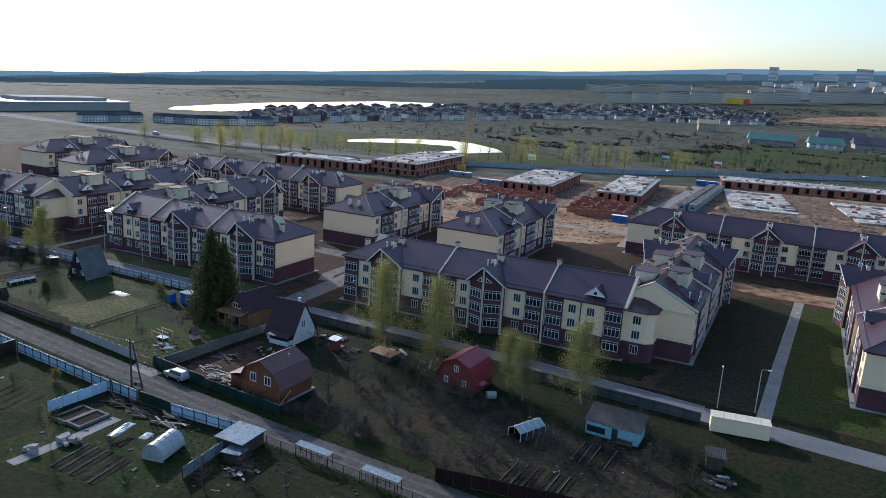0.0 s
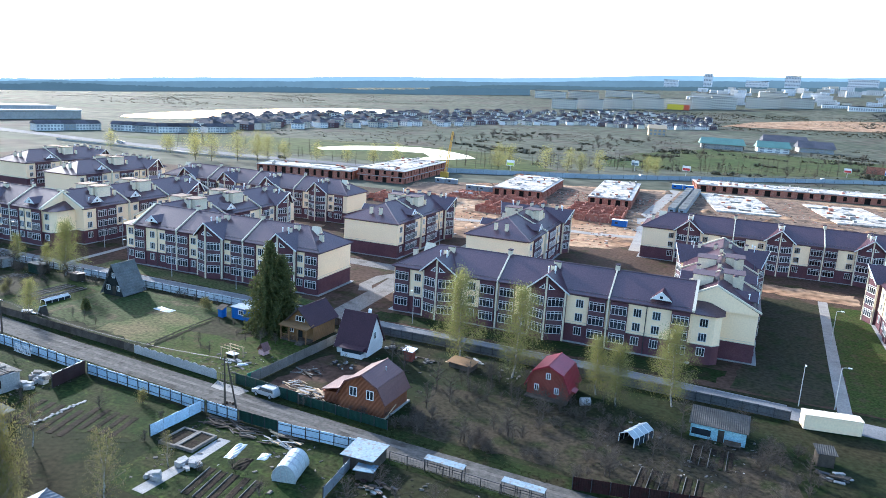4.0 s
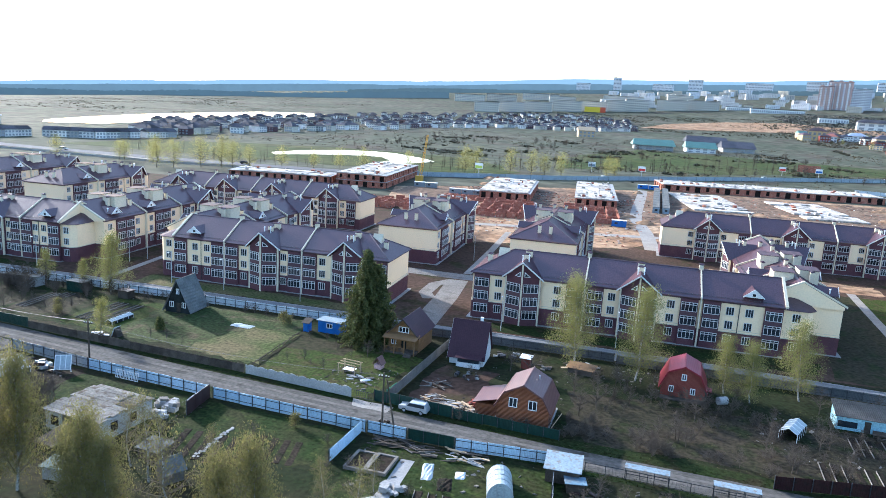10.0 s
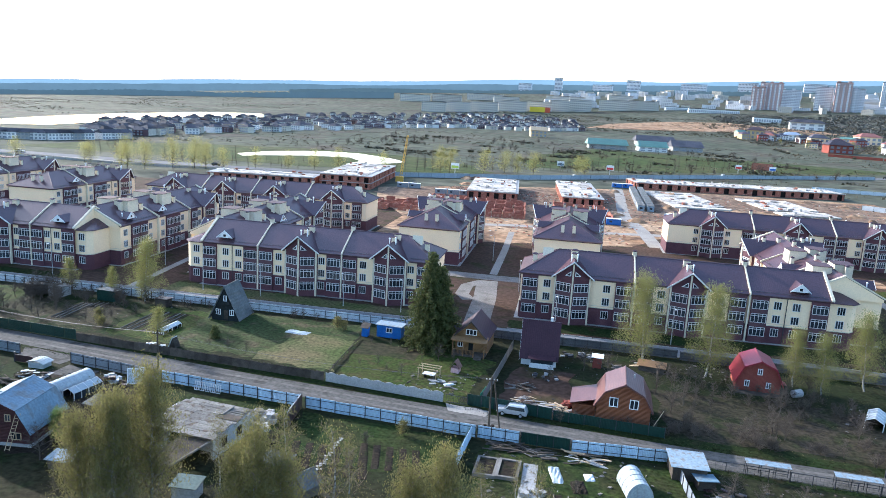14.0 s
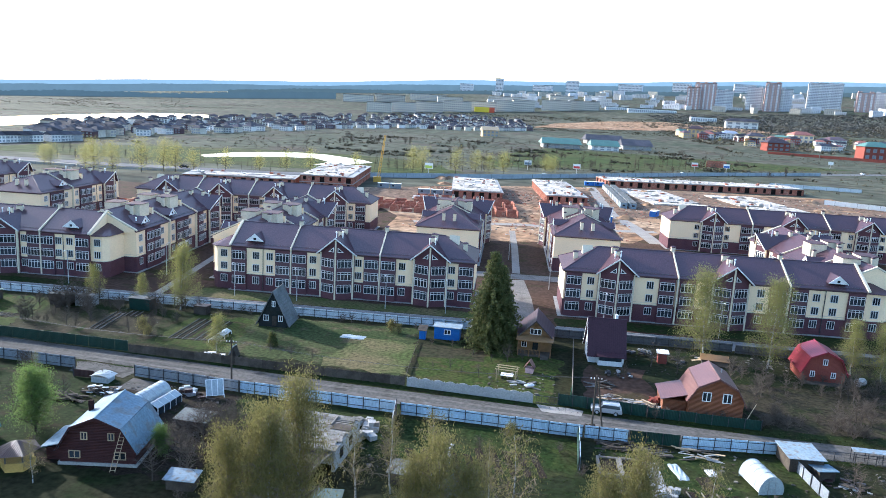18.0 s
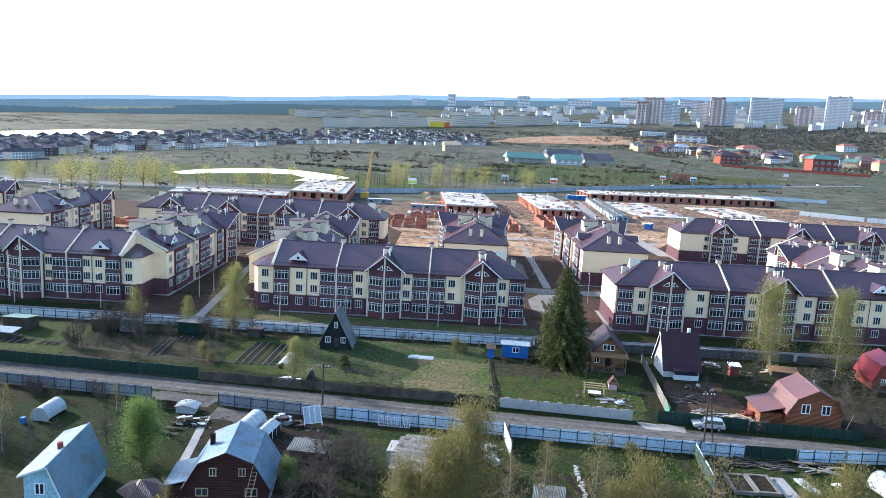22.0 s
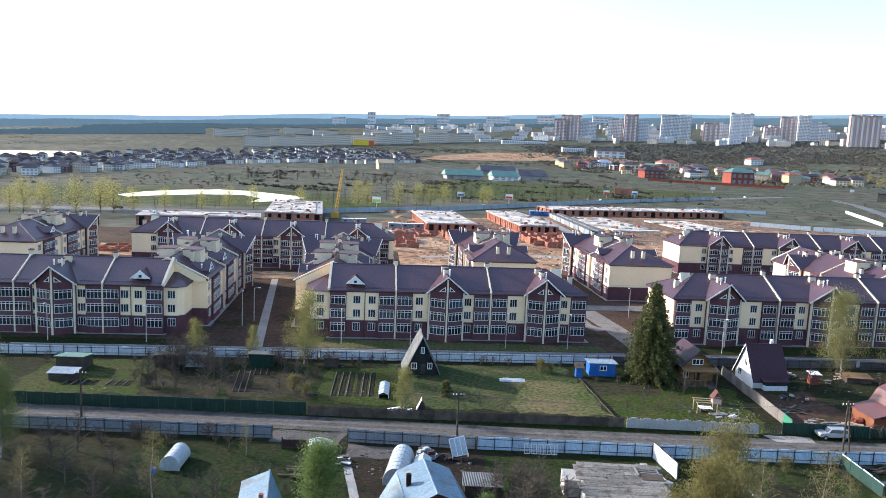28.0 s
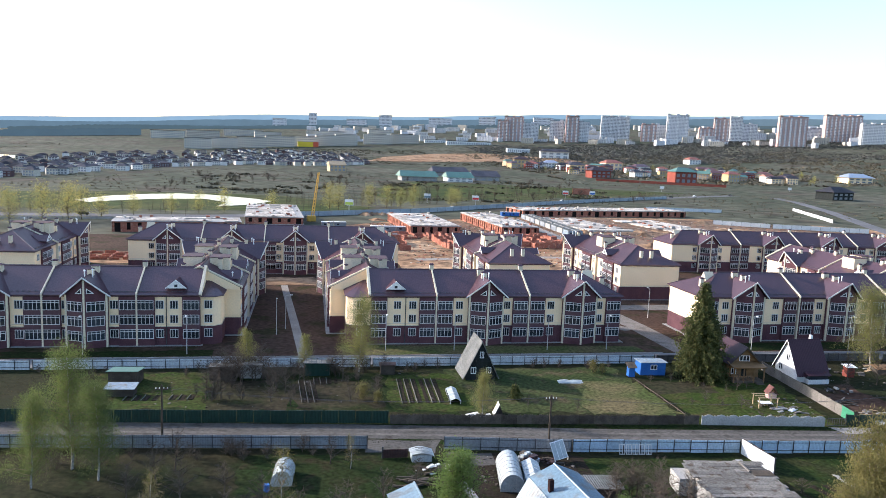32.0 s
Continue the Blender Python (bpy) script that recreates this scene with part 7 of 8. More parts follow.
for col in range(2):
    for k in range(9):
        c = thing("site_container", "pale grey-blue site office container in a double row", "container", pose(-46.6 + col * 4.6 + k * 0.25, 326 + k * 10.6, 0, 0, 0, 88), "site containers")
        part("body", Builder().box(0, 0, 0.1, 9.6, 3.2, 2.8), (GREY_SHEET, CONCRETE)[(k + col) % 2] if k else STAINED, c)
        part("roof", Builder().box(-0.1, -0.1, 2.8, 9.7, 3.3, 2.92), MOSS_SLATE, c, "pale weathered sheet roof")
        part("window", Builder().box(-0.03, 0.9, 1.1, 0.02, 2.2, 1.9), GLASS, c)
sheet("dug_earth", ragged([(-182, 318), (-140, 296), (-96, 318), (-60, 300), (-58, 290), (-20, 300), (60, 300), (150, 320), (180, 398), (118, 436), (-20, 430), (-126, 380), (-176, 344)], 5, 2.5, 8), 0.036, DUG, "dark dug earth round the unfinished buildings", "ground")
for line, w in (([(-142, 239), (-117, 244.7), (-100, 250), (-70, 248.5), (-46, 254.5)], 5.0),):
    sheet("site_road", ribbon(line, w), 0.056, PAVING, "pale concrete cross road over the clay", "road")
r = random.Random(9)
for i in range(70):
    x, y = r.uniform(-150, 100), r.uniform(258, 425)
    if x > -45 and y < 262 or -137 < x < -56 and 310 < y < 402 or -52 < x < -36:
        continue
    h = Builder()
    k, rings, rad, top, bend = 12, 5, r.uniform(1.5, 5.5), r.uniform(0.5, 1.7), r.uniform(0, 6)
    for q in range(rings):
        f = 1 - q / rings
        for j in range(k):
            a = 2 * math.pi * j / k
            d = rad * f * (1 + 0.35 * noise.noise((math.cos(a) * 1.3 + bend, math.sin(a) * 1.3, i)))
            h.v.append((d * math.cos(a) * 1.5, d * math.sin(a), top * (1 - f * f) * (1 + 0.5 * noise.noise((a, q * 0.9, i)))))
    h.v.append((0, 0, top))
    h.f += [[q * k + j, q * k + (j + 1) % k, (q + 1) * k + (j + 1) % k, (q + 1) * k + j] for q in range(rings - 1) for j in range(k)]
    h.f += [[(rings - 1) * k + j, (rings - 1) * k + (j + 1) % k, rings * k] for j in range(k)]
    solid("clay_mound", h, CLAY, "mound of dug clay on the building site", "mound", pose(x, y, 0, 0, 0, r.uniform(0, 360)), "clay mounds")


def rubble(label, material, n, seed, lo, hi, boxes):
    """Countless small lumps strewn over the site."""
    rr = random.Random(seed)
    b = Builder()
    for _ in range(n):
        x0, y0, x1, y1 = rr.choice(boxes)
        w, h = rr.uniform(lo, hi), rr.uniform(lo, hi) * 0.4
        d = w * rr.uniform(0.12, 0.7)
        m = pose(rr.uniform(x0, x1), rr.uniform(y0, y1), 0, rr.uniform(-12, 12), rr.uniform(-12, 12), rr.uniform(0, 180))
        jag = [rr.uniform(0.6, 1.0) for _j in range(8)]
        b.add([(-w * jag[0], -d, -0.1), (w * jag[1], -d * jag[4], -0.1), (w * jag[2], d, -0.1), (-w * jag[3], d * jag[5], -0.1), (-w * 0.8, -d * jag[6], h), (w * 0.8 * jag[7], -d * 0.8, h), (w * 0.7, d * jag[0], h * 0.8), (-w * jag[1], d * 0.7, h)], [(3, 2, 1, 0), (4, 5, 6, 7), (0, 1, 5, 4), (1, 2, 6, 5), (2, 3, 7, 6), (3, 0, 4, 7)], m)
    solid("rubble", b, material, label, "rubble", kind="stuff")


SITE = [(-145, 226, -60, 330), (-60, 262, 110, 330), (-60, 330, 130, 425), (-150, 330, -60, 372)]
rubble("strewn broken brick on the building site", RED_BRICK, 1500, 1, 0.2, 0.9, SITE)
rubble("strewn pale concrete blocks on the building site", SLAB, 500, 2, 0.2, 0.9, SITE)
rubble("dark boards and dug earth on the building site", OLD_WOOD, 900, 3, 0.2, 0.8, SITE)
YARDS = [(-168, 54, -146, 63), (-92, 38, -66, 57), (-64, 44, -40, 56), (-90, 70, -66, 98), (-66, 92, -44, 101), (-38, 72, -14, 90), (-108, 72, -96, 82), (-206, 84, -160, 102), (-128, 42, -119, 58)]
rubble("small boards and scraps lying about the gardens", GREY_TIMBER, 260, 4, 0.08, 0.5, YARDS)
rubble("pale stones and rubbish lying about the gardens", CONCRETE, 90, 5, 0.06, 0.22, YARDS)
rubble("dark clods and firewood lying about the gardens", OLD_WOOD, 900, 6, 0.08, 0.34, YARDS)
crane = thing("crane", "yellow lattice crane boom beside the brick shell", "crane", pose(-181, 372, 0, 0, 0, 10))
YELLOW = surface("crane_yellow", (0.55, 0.33, 0.05), (0.48, 0.29, 0.04), 0.6)
for dx in (-0.7, 0.7):
    for dy in (-0.7, 0.7):
        part("boom_chord", Builder().rod((dx, dy, 0), (dx * 0.5 + 3.4, dy * 0.5, 27), 0.14, sides=4), YELLOW, crane)
for i in range(14):
    t0, t1 = i / 14, (i + 1) / 14
    part("lacing", Builder().rod((-0.7 + 3.75 * t0, -0.7, 27 * t0), (0.7 + 3.05 * t1, -0.7, 27 * t1), 0.09, sides=4), YELLOW, crane)
    part("lacing", Builder().rod((0.7 + 3.05 * t0, 0.7, 27 * t0), (-0.7 + 3.75 * t1, 0.7, 27 * t1), 0.09, sides=4), YELLOW, crane)
part("cab", Builder().box(-2.5, -1.5, 0.2, 2.0, 1.5, 3.2), YELLOW, crane)

# ---- highway, water, fields ----
HIGH = [(-720, 395), (-460, 372), (-330, 376), (-240, 388), (-180, 410), (-110, 455), (-26, 527), (60, 602), (184, 692), (300, 772), (440, 862), (900, 1150)]
sheet("highway", ribbon(HIGH, 15), 0.10, HIGHWAY, "grey two-lane highway beyond the building site", "road")
sheet("branch_road", ribbon([(400, 836), (350, 690), (285, 556), (205, 410), (160, 320), (150, 200)], 11), 0.09, HIGHWAY, "grey side road joining the highway", "road")
sheet("field_track", ribbon([(-700, 380), (-537, 373), (-446, 374), (-380, 365), (-314, 355)], 6), 0.08, PAVING, "pale sandy track beside the highway", "road")


def draped(outline, lift, material, name, label, category):
    """A patch that follows the far land."""
    cx, cy = sum(p[0] for p in outline) / len(outline), sum(p[1] for p in outline) / len(outline)
    b = Builder()
    k = len(outline)
    steps = 6
    b.v.append((cx, cy, rise(cx, cy) + lift))
    for s in range(1, steps + 1):
        for x, y in outline:
            px, py = cx + (x - cx) * s / steps, cy + (y - cy) * s / steps
            b.v.append((px, py, rise(px, py) + lift))
    for i in range(k):
        b.f.append([0, 1 + i, 1 + (i + 1) % k])
        for s in range(steps - 1):
            a = 1 + s * k
            b.f.append([a + i, a + k + i, a + k + (i + 1) % k, a + (i + 1) % k])
    solid(name, b, material, label, category, kind="structure")


POND = [(-333, 476), (-325, 514), (-306, 543), (-282, 560), (-258, 556), (-240, 541), (-222, 525), (-209, 505), (-222, 471), (-241, 451), (-239, 486), (-256, 512), (-285, 503), (-311, 476), (-321, 460)]
bank = Builder().prism(POND, -0.3, 0.25)
solid("pond", bank, WATER, "curved pond mirroring the white sky", "pond", kind="structure")
draped([(-665, 600), (-700, 640), (-735, 740), (-780, 910), (-800, 1100), (-800, 1300), (-735, 1385), (-660, 1340), (-640, 1150), (-672, 920), (-640, 750), (-625, 640)], 0.5, WATER, "lake", "long pale lake beyond the new houses", "lake")
MEADOW = surface("green_meadow", (0.045, 0.064, 0.018), (0.065, 0.068, 0.026), 0.95, 0.012, 0.12, 0.4, third=(0.036, 0.052, 0.014), grit=0.8)
sheet("meadow", ragged([(-120, 548), (-10, 590), (140, 700), (380, 900), (330, 1010), (60, 905), (-60, 890), (-120, 700)], 25, 7, 4), 0.07, MEADOW, "green meadow beyond the highway", "ground")
sheet("meadow", ragged([(-480, 405), (-340, 420), (-200, 425), (-130, 470), (-200, 560), (-320, 580), (-460, 500)], 25, 7, 5), 0.06, MEADOW, "grassland round the curved pond", "ground")
draped([(-60, 1600), (100, 1640), (330, 1700), (520, 1720), (470, 1840), (300, 2000), (150, 1960), (0, 1800)], 0.8, CLAY, "ploughed_field", "orange ploughed field", "field")
fen = [(-192, 396), (-110, 443), (-30, 512), (60, 588), (190, 684)]
for a, b in zip(fen, fen[1:]):
    fence("long grey sheet fence along the highway", a, b, 3.0, 9.0, HIGH_FENCE)
fence("long pale sheet fence round the empty plot", (88, 522), (150, 512), 2.6, 8.0, YARD_SHEET)
fence("white panel wall along the side road", (82, 410), (112, 392), 2.8, 6.0, LIME)
fence("white panel wall along the side road", (113, 391), (168, 372), 2.8, 6.0, LIME)
fence("pale panel fence beside the side road", (196, 440), (250, 560), 2.6, 8.0, YARD_SHEET)
fence("low pale concrete barrier along the highway", (-470, 352), (-350, 350), 1.3, 8.0, CONCRETE, category="barrier")
fence("low pale concrete barrier along the highway", (-349, 350), (-250, 366), 1.3, 8.0, CONCRETE, category="barrier")
for i, (x, y) in enumerate(((-430, 371), (-300, 380), (-215, 394), (-150, 430), (-80, 482), (10, 560), (40, 588), (110, 640), (150, 668), (210, 712), (255, 742), (330, 790))):
    car("distant car standing on the highway", pose(x, y, 0.1, 0, 0, (30 if x > -250 else 5) + 8) @ Matrix.Scale(1.2, 4), (CARPAINT, RUBBER, WHITE, STEEL)[i % 4], "cars on the highway", False)


def billboard(x, y, turn, w, h, up, face, label):
    root = thing("billboard", label, "billboard", pose(x, y, 0, 0, 0, turn), "roadside billboards")
    part("post", Builder().rod((0, 0.3, 0), (0, 0.3, up + h), 0.22, sides=8), GALV, root)
    part("board", Builder().box(-w / 2, -0.15, up, w / 2, 0.15, up + h), WHITE, root)
    part("print", Builder().box(-w / 2 + 0.3, -0.2, up + 0.3, w / 2 - 0.3, -0.15, up + h * 0.55), face, root)


POSTER_RED = surface("poster_red", (0.55, 0.05, 0.04), (0.5, 0.05, 0.04), 0.6)
POSTER_LIME = surface("poster_lime", (0.45, 0.55, 0.08), (0.42, 0.5, 0.07), 0.6)
for x, y, face, label in ((-92, 530, SKYBLUE, "white and blue roadside billboard"), (-55, 522, POSTER_RED, "red and white roadside billboard"), (62, 642, POSTER_RED, "red and white roadside billboard by the meadow"), (92, 648, BLUE_PAINT, "white roadside billboard with a blue print"), (262, 836, WHITE, "blank white roadside billboard"), (520, 940, WHITE, "blank white roadside billboard far off"), (-158, 428, POSTER_LIME, "lime green sign by the site gate")):
    billboard(x, y, -8, 5.5, 3.6, 4 if y > 440 else 5, face, label)
sign = thing("sign_wall", "long red sign board on a frame", "sign", pose(88, 668, 0, 0, 0, -5))
part("board", Builder().box(-9, -0.2, 3, 9, 0.2, 9), RED_BRICK, sign)
for k in (-7, 0, 7):
    part("leg", Builder().box(k - 0.2, 0.2, 0, k + 0.2, 0.5, 6), STEEL, sign)

# ---- far houses ----
def far_house(label, m, w, d, h, wall, roof, group, hip=True):
    root = thing("house", label, "house", m, group)
    b = Builder().box(-w / 2, 0, -2, w / 2, d, h)
    plain = len(b.f)
    for k in range(4):
        x = -w * 0.37 + w * 0.25 * k
        for z in (0.12, 0.58):
            b.box(x - w * 0.07, -0.12, h * z, x + w * 0.07, 0.02, h * (z + 0.27))
    me = b.mesh("wall", wall)
    me.materials.append(FAR_GLASS)
    for poly in me.polygons[plain:]:
        poly.material_index = 1
    part("wall", me, None, root)
    o, rz = w * 0.06, h + min(w, d) * 0.28
    in_ = min(w, d) * (0.42 if hip else -0.02)
    b = Builder().add([(-w / 2 - o, -o, h), (w / 2 + o, -o, h), (w / 2 + o, d + o, h), (-w / 2 - o, d + o, h), (-w / 2 + in_, d / 2, rz), (w / 2 - in_, d / 2, rz)], [(0, 1, 5, 4), (1, 2, 5), (2, 3, 4, 5), (3, 0, 4), (3, 2, 1, 0)])
    part("roof", b, roof, root)
    return root


town_rng = random.Random(21)
FRONT_ROW = [(-500, 540), (-486, 610), (-452, 813), (-390, 1115), (-300, 1310), (-180, 1340), (-60, 1480)]
BACK_ROW = [(-610, 720), (-640, 1000), (-630, 1430), (-540, 1680), (-360, 1900), (-230, 1940), (-90, 1830)]


def along(line, t):
    f = t * (len(line) - 1)
    i = min(len(line) - 2, int(f))
    return Vector(line[i]).lerp(Vector(line[i + 1]), f - i)


proto = [far_house("white two storey new house with a dark grey hipped roof", pose(0, 0, -60), 13, 11, 6.2, TOWN_WALL, TOWN_ROOF, "new houses by the lake"),
         far_house("beige two storey new house with a dark grey hipped roof", pose(0, 0, -60), 11, 12, 6.6, PANEL_WALL, TOWN_ROOF, "new houses by the lake"),
         far_house("dark brown and white new house", pose(0, 0, -60), 14, 10, 5.6, SPANDREL, TOWN_ROOF, "new houses by the lake")]


def settle(src, m):
    if src.location.z < -50:
        src.matrix_basis = m
    else:
        copy_thing(src, m)


def town_spot(row, i, n):
    p = along(FRONT_ROW, (i + 0.5) / n).lerp(along(BACK_ROW, (i + 0.5) / n), row / 8.5)
    x, y = p.x + town_rng.uniform(-9, 9), p.y + town_rng.uniform(-9, 9)
    return pose(x, y, rise(x, y), 0, 0, town_rng.choice((0, 0, 90)) + town_rng.uniform(-12, 25))


for row in range(3):
    n = (66, 60, 54)[row]
    for i in range(n):
        settle(proto[town_rng.choice((0, 0, 0, 1, 1, 2))], town_spot(row, i, n))
for k, (wall, label) in enumerate(((TOWN_WALL, "rear rows of white new houses with dark roofs"), (PANEL_WALL, "rear rows of beige new houses with dark roofs"), (ROSE_ROOF, "rear rows of brick new houses with dark roofs"))):
    walls = Builder()
    roofed = []
    for row in range(3, 9):
        n = (48, 46, 44, 42, 40, 38)[row - 3]
        for i in range(n):
            m = town_spot(row, i, n)
            if (i * 7 + row * 3) % 6 not in ((0, 1, 2), (3, 4), (5,))[k]:
                continue
            w, d, h = town_rng.uniform(10, 15), town_rng.uniform(9, 12), town_rng.uniform(5, 7)
            walls.box(-w / 2, 0, -2, w / 2, d, h, m)
            roofed.append((w, d, h, m))
    plain = len(walls.f)
    for w, d, h, m in roofed:
        walls.add([(-w / 2 - 0.8, -0.8, h), (w / 2 + 0.8, -0.8, h), (w / 2 + 0.8, d + 0.8, h), (-w / 2 - 0.8, d + 0.8, h), (-w / 2 + d * 0.4, d / 2, h + d * 0.3), (w / 2 - d * 0.4, d / 2, h + d * 0.3)], [(0, 1, 5, 4), (1, 2, 5), (2, 3, 4, 5), (3, 0, 4), (3, 2, 1, 0)], m)
        for q in range(3):
            walls.box(-w * 0.36 + w * 0.3 * q, -0.12, h * 0.15, -w * 0.18 + w * 0.3 * q, 0.02, h * 0.45, m).box(-w * 0.36 + w * 0.3 * q, -0.12, h * 0.6, -w * 0.18 + w * 0.3 * q, 0.02, h * 0.85, m)
    me = walls.mesh("far_houses", wall)
    me.materials.append(TOWN_ROOF)
    for poly in me.polygons[plain:]:
        poly.material_index = 1
    solid("far_houses", me, None, label, "houses", kind="stuff")
for x0, y0, x1, y1, n in ((-541, 394, -529, 446, 5), (-523, 452, -490, 468, 4), (-487, 470, -474, 505, 4), (-470, 512, -462, 540, 3)):
    for i in range(n):
        t = (i + 0.5) / n
        a = math.degrees(math.atan2(y1 - y0, x1 - x0))
        far_house("grey brick terraced house with a pale upper storey", pose(x0 + (x1 - x0) * t, y0 + (y1 - y0) * t, 0, 0, 0, a), 11, 10, 5.4, (TOWN_WALL, TOWN_WALL, CONCRETE)[i % 3], TOWN_ROOF, "terraced houses", False)
far_house("new timber house frame standing alone in the field", pose(-140, 1150, rise(-140, 1150), 0, 0, 12), 26, 20, 11, PALE_WOOD, PALE_WOOD, "", False)
for x, y, w, d, h, wall, roof, label in ((268, 1500, 34, 26, 20, YELLOW_WALL, BROWN_SHEET, "yellow rendered house with a brown roof"), (345, 1523, 36, 22, 12, LIME, SILVER, "white house with a pale metal roof"), (354, 1386, 34, 24, 16, CREAM, TOWN_ROOF, "cream house standing among the cottages"), (330, 1200, 40, 26, 15, RED_WALL, BROWN_SHEET, "red brick house with a dark rounded roof"), (467, 1462, 44, 28, 18, CREAM, ORANGE_ROOF, "house under a bright orange-red roof"), (520, 1431, 42, 24, 12, LIME, ROSE_ROOF, "white house with a rose roof"), (428, 1079, 42, 28, 22, RED_WALL, GREEN_ROOF, "red brick house with a teal roof"), (617, 1321, 22, 18, 14, PALE_WOOD, ROSE_ROOF, "timber house with a rose roof"), (565, 1159, 26, 20, 16, YELLOW_WALL, ORANGE_ROOF, "yellow house with an orange roof"), (467, 763, 44, 26, 11, BLACK_WOOD, TOWN_ROOF, "dark house with grey hipped roof by the road"), (463, 1849, 80, 30, 20, LIME, TOWN_ROOF, "white commercial building beyond the village"), (828, 1164, 60, 30, 12, CREAM, SILVER, "pale warehouse among bushes"), (773, 1668, 40, 24, 13, LIME, ORANGE_ROOF, "white house with an orange roof")):
    far_house(label, pose(x, y, rise(x, y), 0, 0, town_rng.uniform(-15, 25)), w * 0.95, d * 0.9, h * 0.9, wall, roof, "cottages beyond the meadow")
for i in range(70):
    t = i / 70
    x, y = 262 + 460 * t + town_rng.uniform(-25, 25), 1430 - 250 * t + town_rng.uniform(-90, 190)
    wall, roof = town_rng.choice(((LIME, ORANGE_ROOF), (RED_WALL, BROWN_SHEET), (CREAM, TOWN_ROOF), (YELLOW_WALL, ROSE_ROOF), (PALE_WOOD, GREEN_ROOF), (LIME, TOWN_ROOF)))
    far_house("small village house among bare trees", pose(x, y, rise(x, y), 0, 0, town_rng.uniform(-40, 40)), town_rng.uniform(14, 26), town_rng.uniform(12, 18), town_rng.uniform(7, 12), wall, roof, "cottages beyond the meadow", town_rng.random() < 0.4)
for a, b in (((284, 1112), (345, 1076)), ((346, 1075), (457, 1006))):
    fence("red brick garden wall beyond the meadow", a, b, 6.0, 12, RED_WALL)
for x, y, w, d, label in ((-40, 925, 60, 26, "long shed with a teal roof"), (18, 935, 44, 26, "pale shed with a teal roof"), (70, 1000, 50, 30, "grey warehouse with cars"), (40, 1120, 70, 30, "low grey building shell")):
    far_house(label, pose(x, y, rise(x, y), 0, 0, 6), w * 0.8, d, 6, LIME if w < 50 else CONCRETE, GREEN_ROOF if w < 65 and y < 950 else TOWN_ROOF, "sheds by the meadow", False)
works = thing("works_building", "long white industrial hall with a glazed band", "industrial hall", pose(-716, 545, 0, 0, 0, 265))
part("hall", Builder().box(0, 0, 0, 175, 60, 8), CONCRETE, works)
part("glazed_band", Builder().box(-0.2, -0.3, 3.5, 175.2, 0, 6), GLASS, works)
part("roof", Builder().box(-1, -1, 8, 176, 61, 9), SILVER, works)
part("roof_hall", Builder().box(20, 15, 9, 110, 50, 12.5), CONCRETE, works)


# ---- far city ----
def slab_block(label, x, y, z, w, h, wall, name="panel_block", group="far panel blocks", storeys=5, d=16.0, turn=0.0, bands="rows"):
    root = thing(name, label, "apartment block", pose(x, y, z - 2, 0, 0, turn), group)
    part("wall", Builder().box(-w / 2, 0, -6, w / 2, d, h), wall, root)
    part("roof", Builder().box(-w / 2 - 0.5, -0.5, h, w / 2 + 0.5, d + 0.5, h + 1.2), TOWN_ROOF, root)
    if bands == "rows":
        n = max(3, int(w / 6))
        panes = Builder()
        for f in range(storeys):
            z0 = h * (f + 0.3) / storeys
            for i in range(n):
                panes.box(-w / 2 + w * (i + 0.2) / n, -0.3, z0, -w / 2 + w * (i + 0.8) / n, 0.05, z0 + h * 0.45 / storeys)
        tagged(part("glazing", panes, FAR_GLASS, root), kind="stuff")
    else:
        n = max(2, int(w / 13))
        floors = max(6, int(h / 5))
        for i in range(n):
            part("balcony_column", Builder().box(-w / 2 + w * (i + 0.3) / n, -1.6, 2, -w / 2 + w * (i + 0.62) / n, 0.05, h * (0.97, 0.93)[i % 2]), (WHITE, TOWER_GREY)[i % 2] if wall is not LIME else TOWER_GREY, root)
            if i % 2 == 0:
                part("roof_house", Builder().box(-w / 2 + w * (i + 0.1) / n, d * 0.2, h, -w / 2 + w * (i + 0.75) / n, d * 0.75, h + 5.0), wall, root)
        shade = Builder()
        for i in range(n):
            for f in range(floors):
                z0 = h * (f + 0.4) / (floors + 0.4)
                shade.box(-w / 2 + w * (i + 0.33) / n, -1.9, z0, -w / 2 + w * (i + 0.59) / n, -1.5, z0 + h * 0.4 / floors)
                shade.box(-w / 2 + w * (i + 0.06) / n, -0.3, z0, -w / 2 + w * (i + 0.22) / n, 0.05, z0 + h * 0.5 / floors)
                shade.box(-w / 2 + w * (i + 0.72) / n, -0.3, z0, -w / 2 + w * (i + 0.92) / n, 0.05, z0 + h * 0.5 / floors)
        tagged(part("glazing", shade, FAR_GLASS, root), kind="stuff")


for x, y, w, h in ((-650, 2511, 108, 27), (-547, 2569, 108, 27), (-431, 2739, 136, 24), (-476, 1970, 68, 29), (-416, 2023, 72, 30), (-348, 2078, 80, 31), (-273, 2160, 84, 33), (-199, 2230, 78, 30), (-138, 2264, 62, 33), (-74, 2292, 70, 35), (31, 2360, 94, 33), (124, 2389, 96, 32), (-330, 2560, 90, 26), (-120, 2640, 110, 26), (70, 2720, 90, 28)):
    slab_block("long beige five storey panel block", x, y, rise(x, y), w, h, PANEL_WALL, turn=town_rng.uniform(-4, 12))
sign_bar = thing("shop_sign", "yellow and red shop front below the panel blocks", "sign", pose(-192, 2180, rise(-192, 2180), 0, 0, 4))
part("yellow_front", Builder().box(-31, 0, 0, 14, 12, 15), surface("shop_yellow", (0.70, 0.52, 0.03), (0.64, 0.47, 0.03), 0.6), sign_bar)
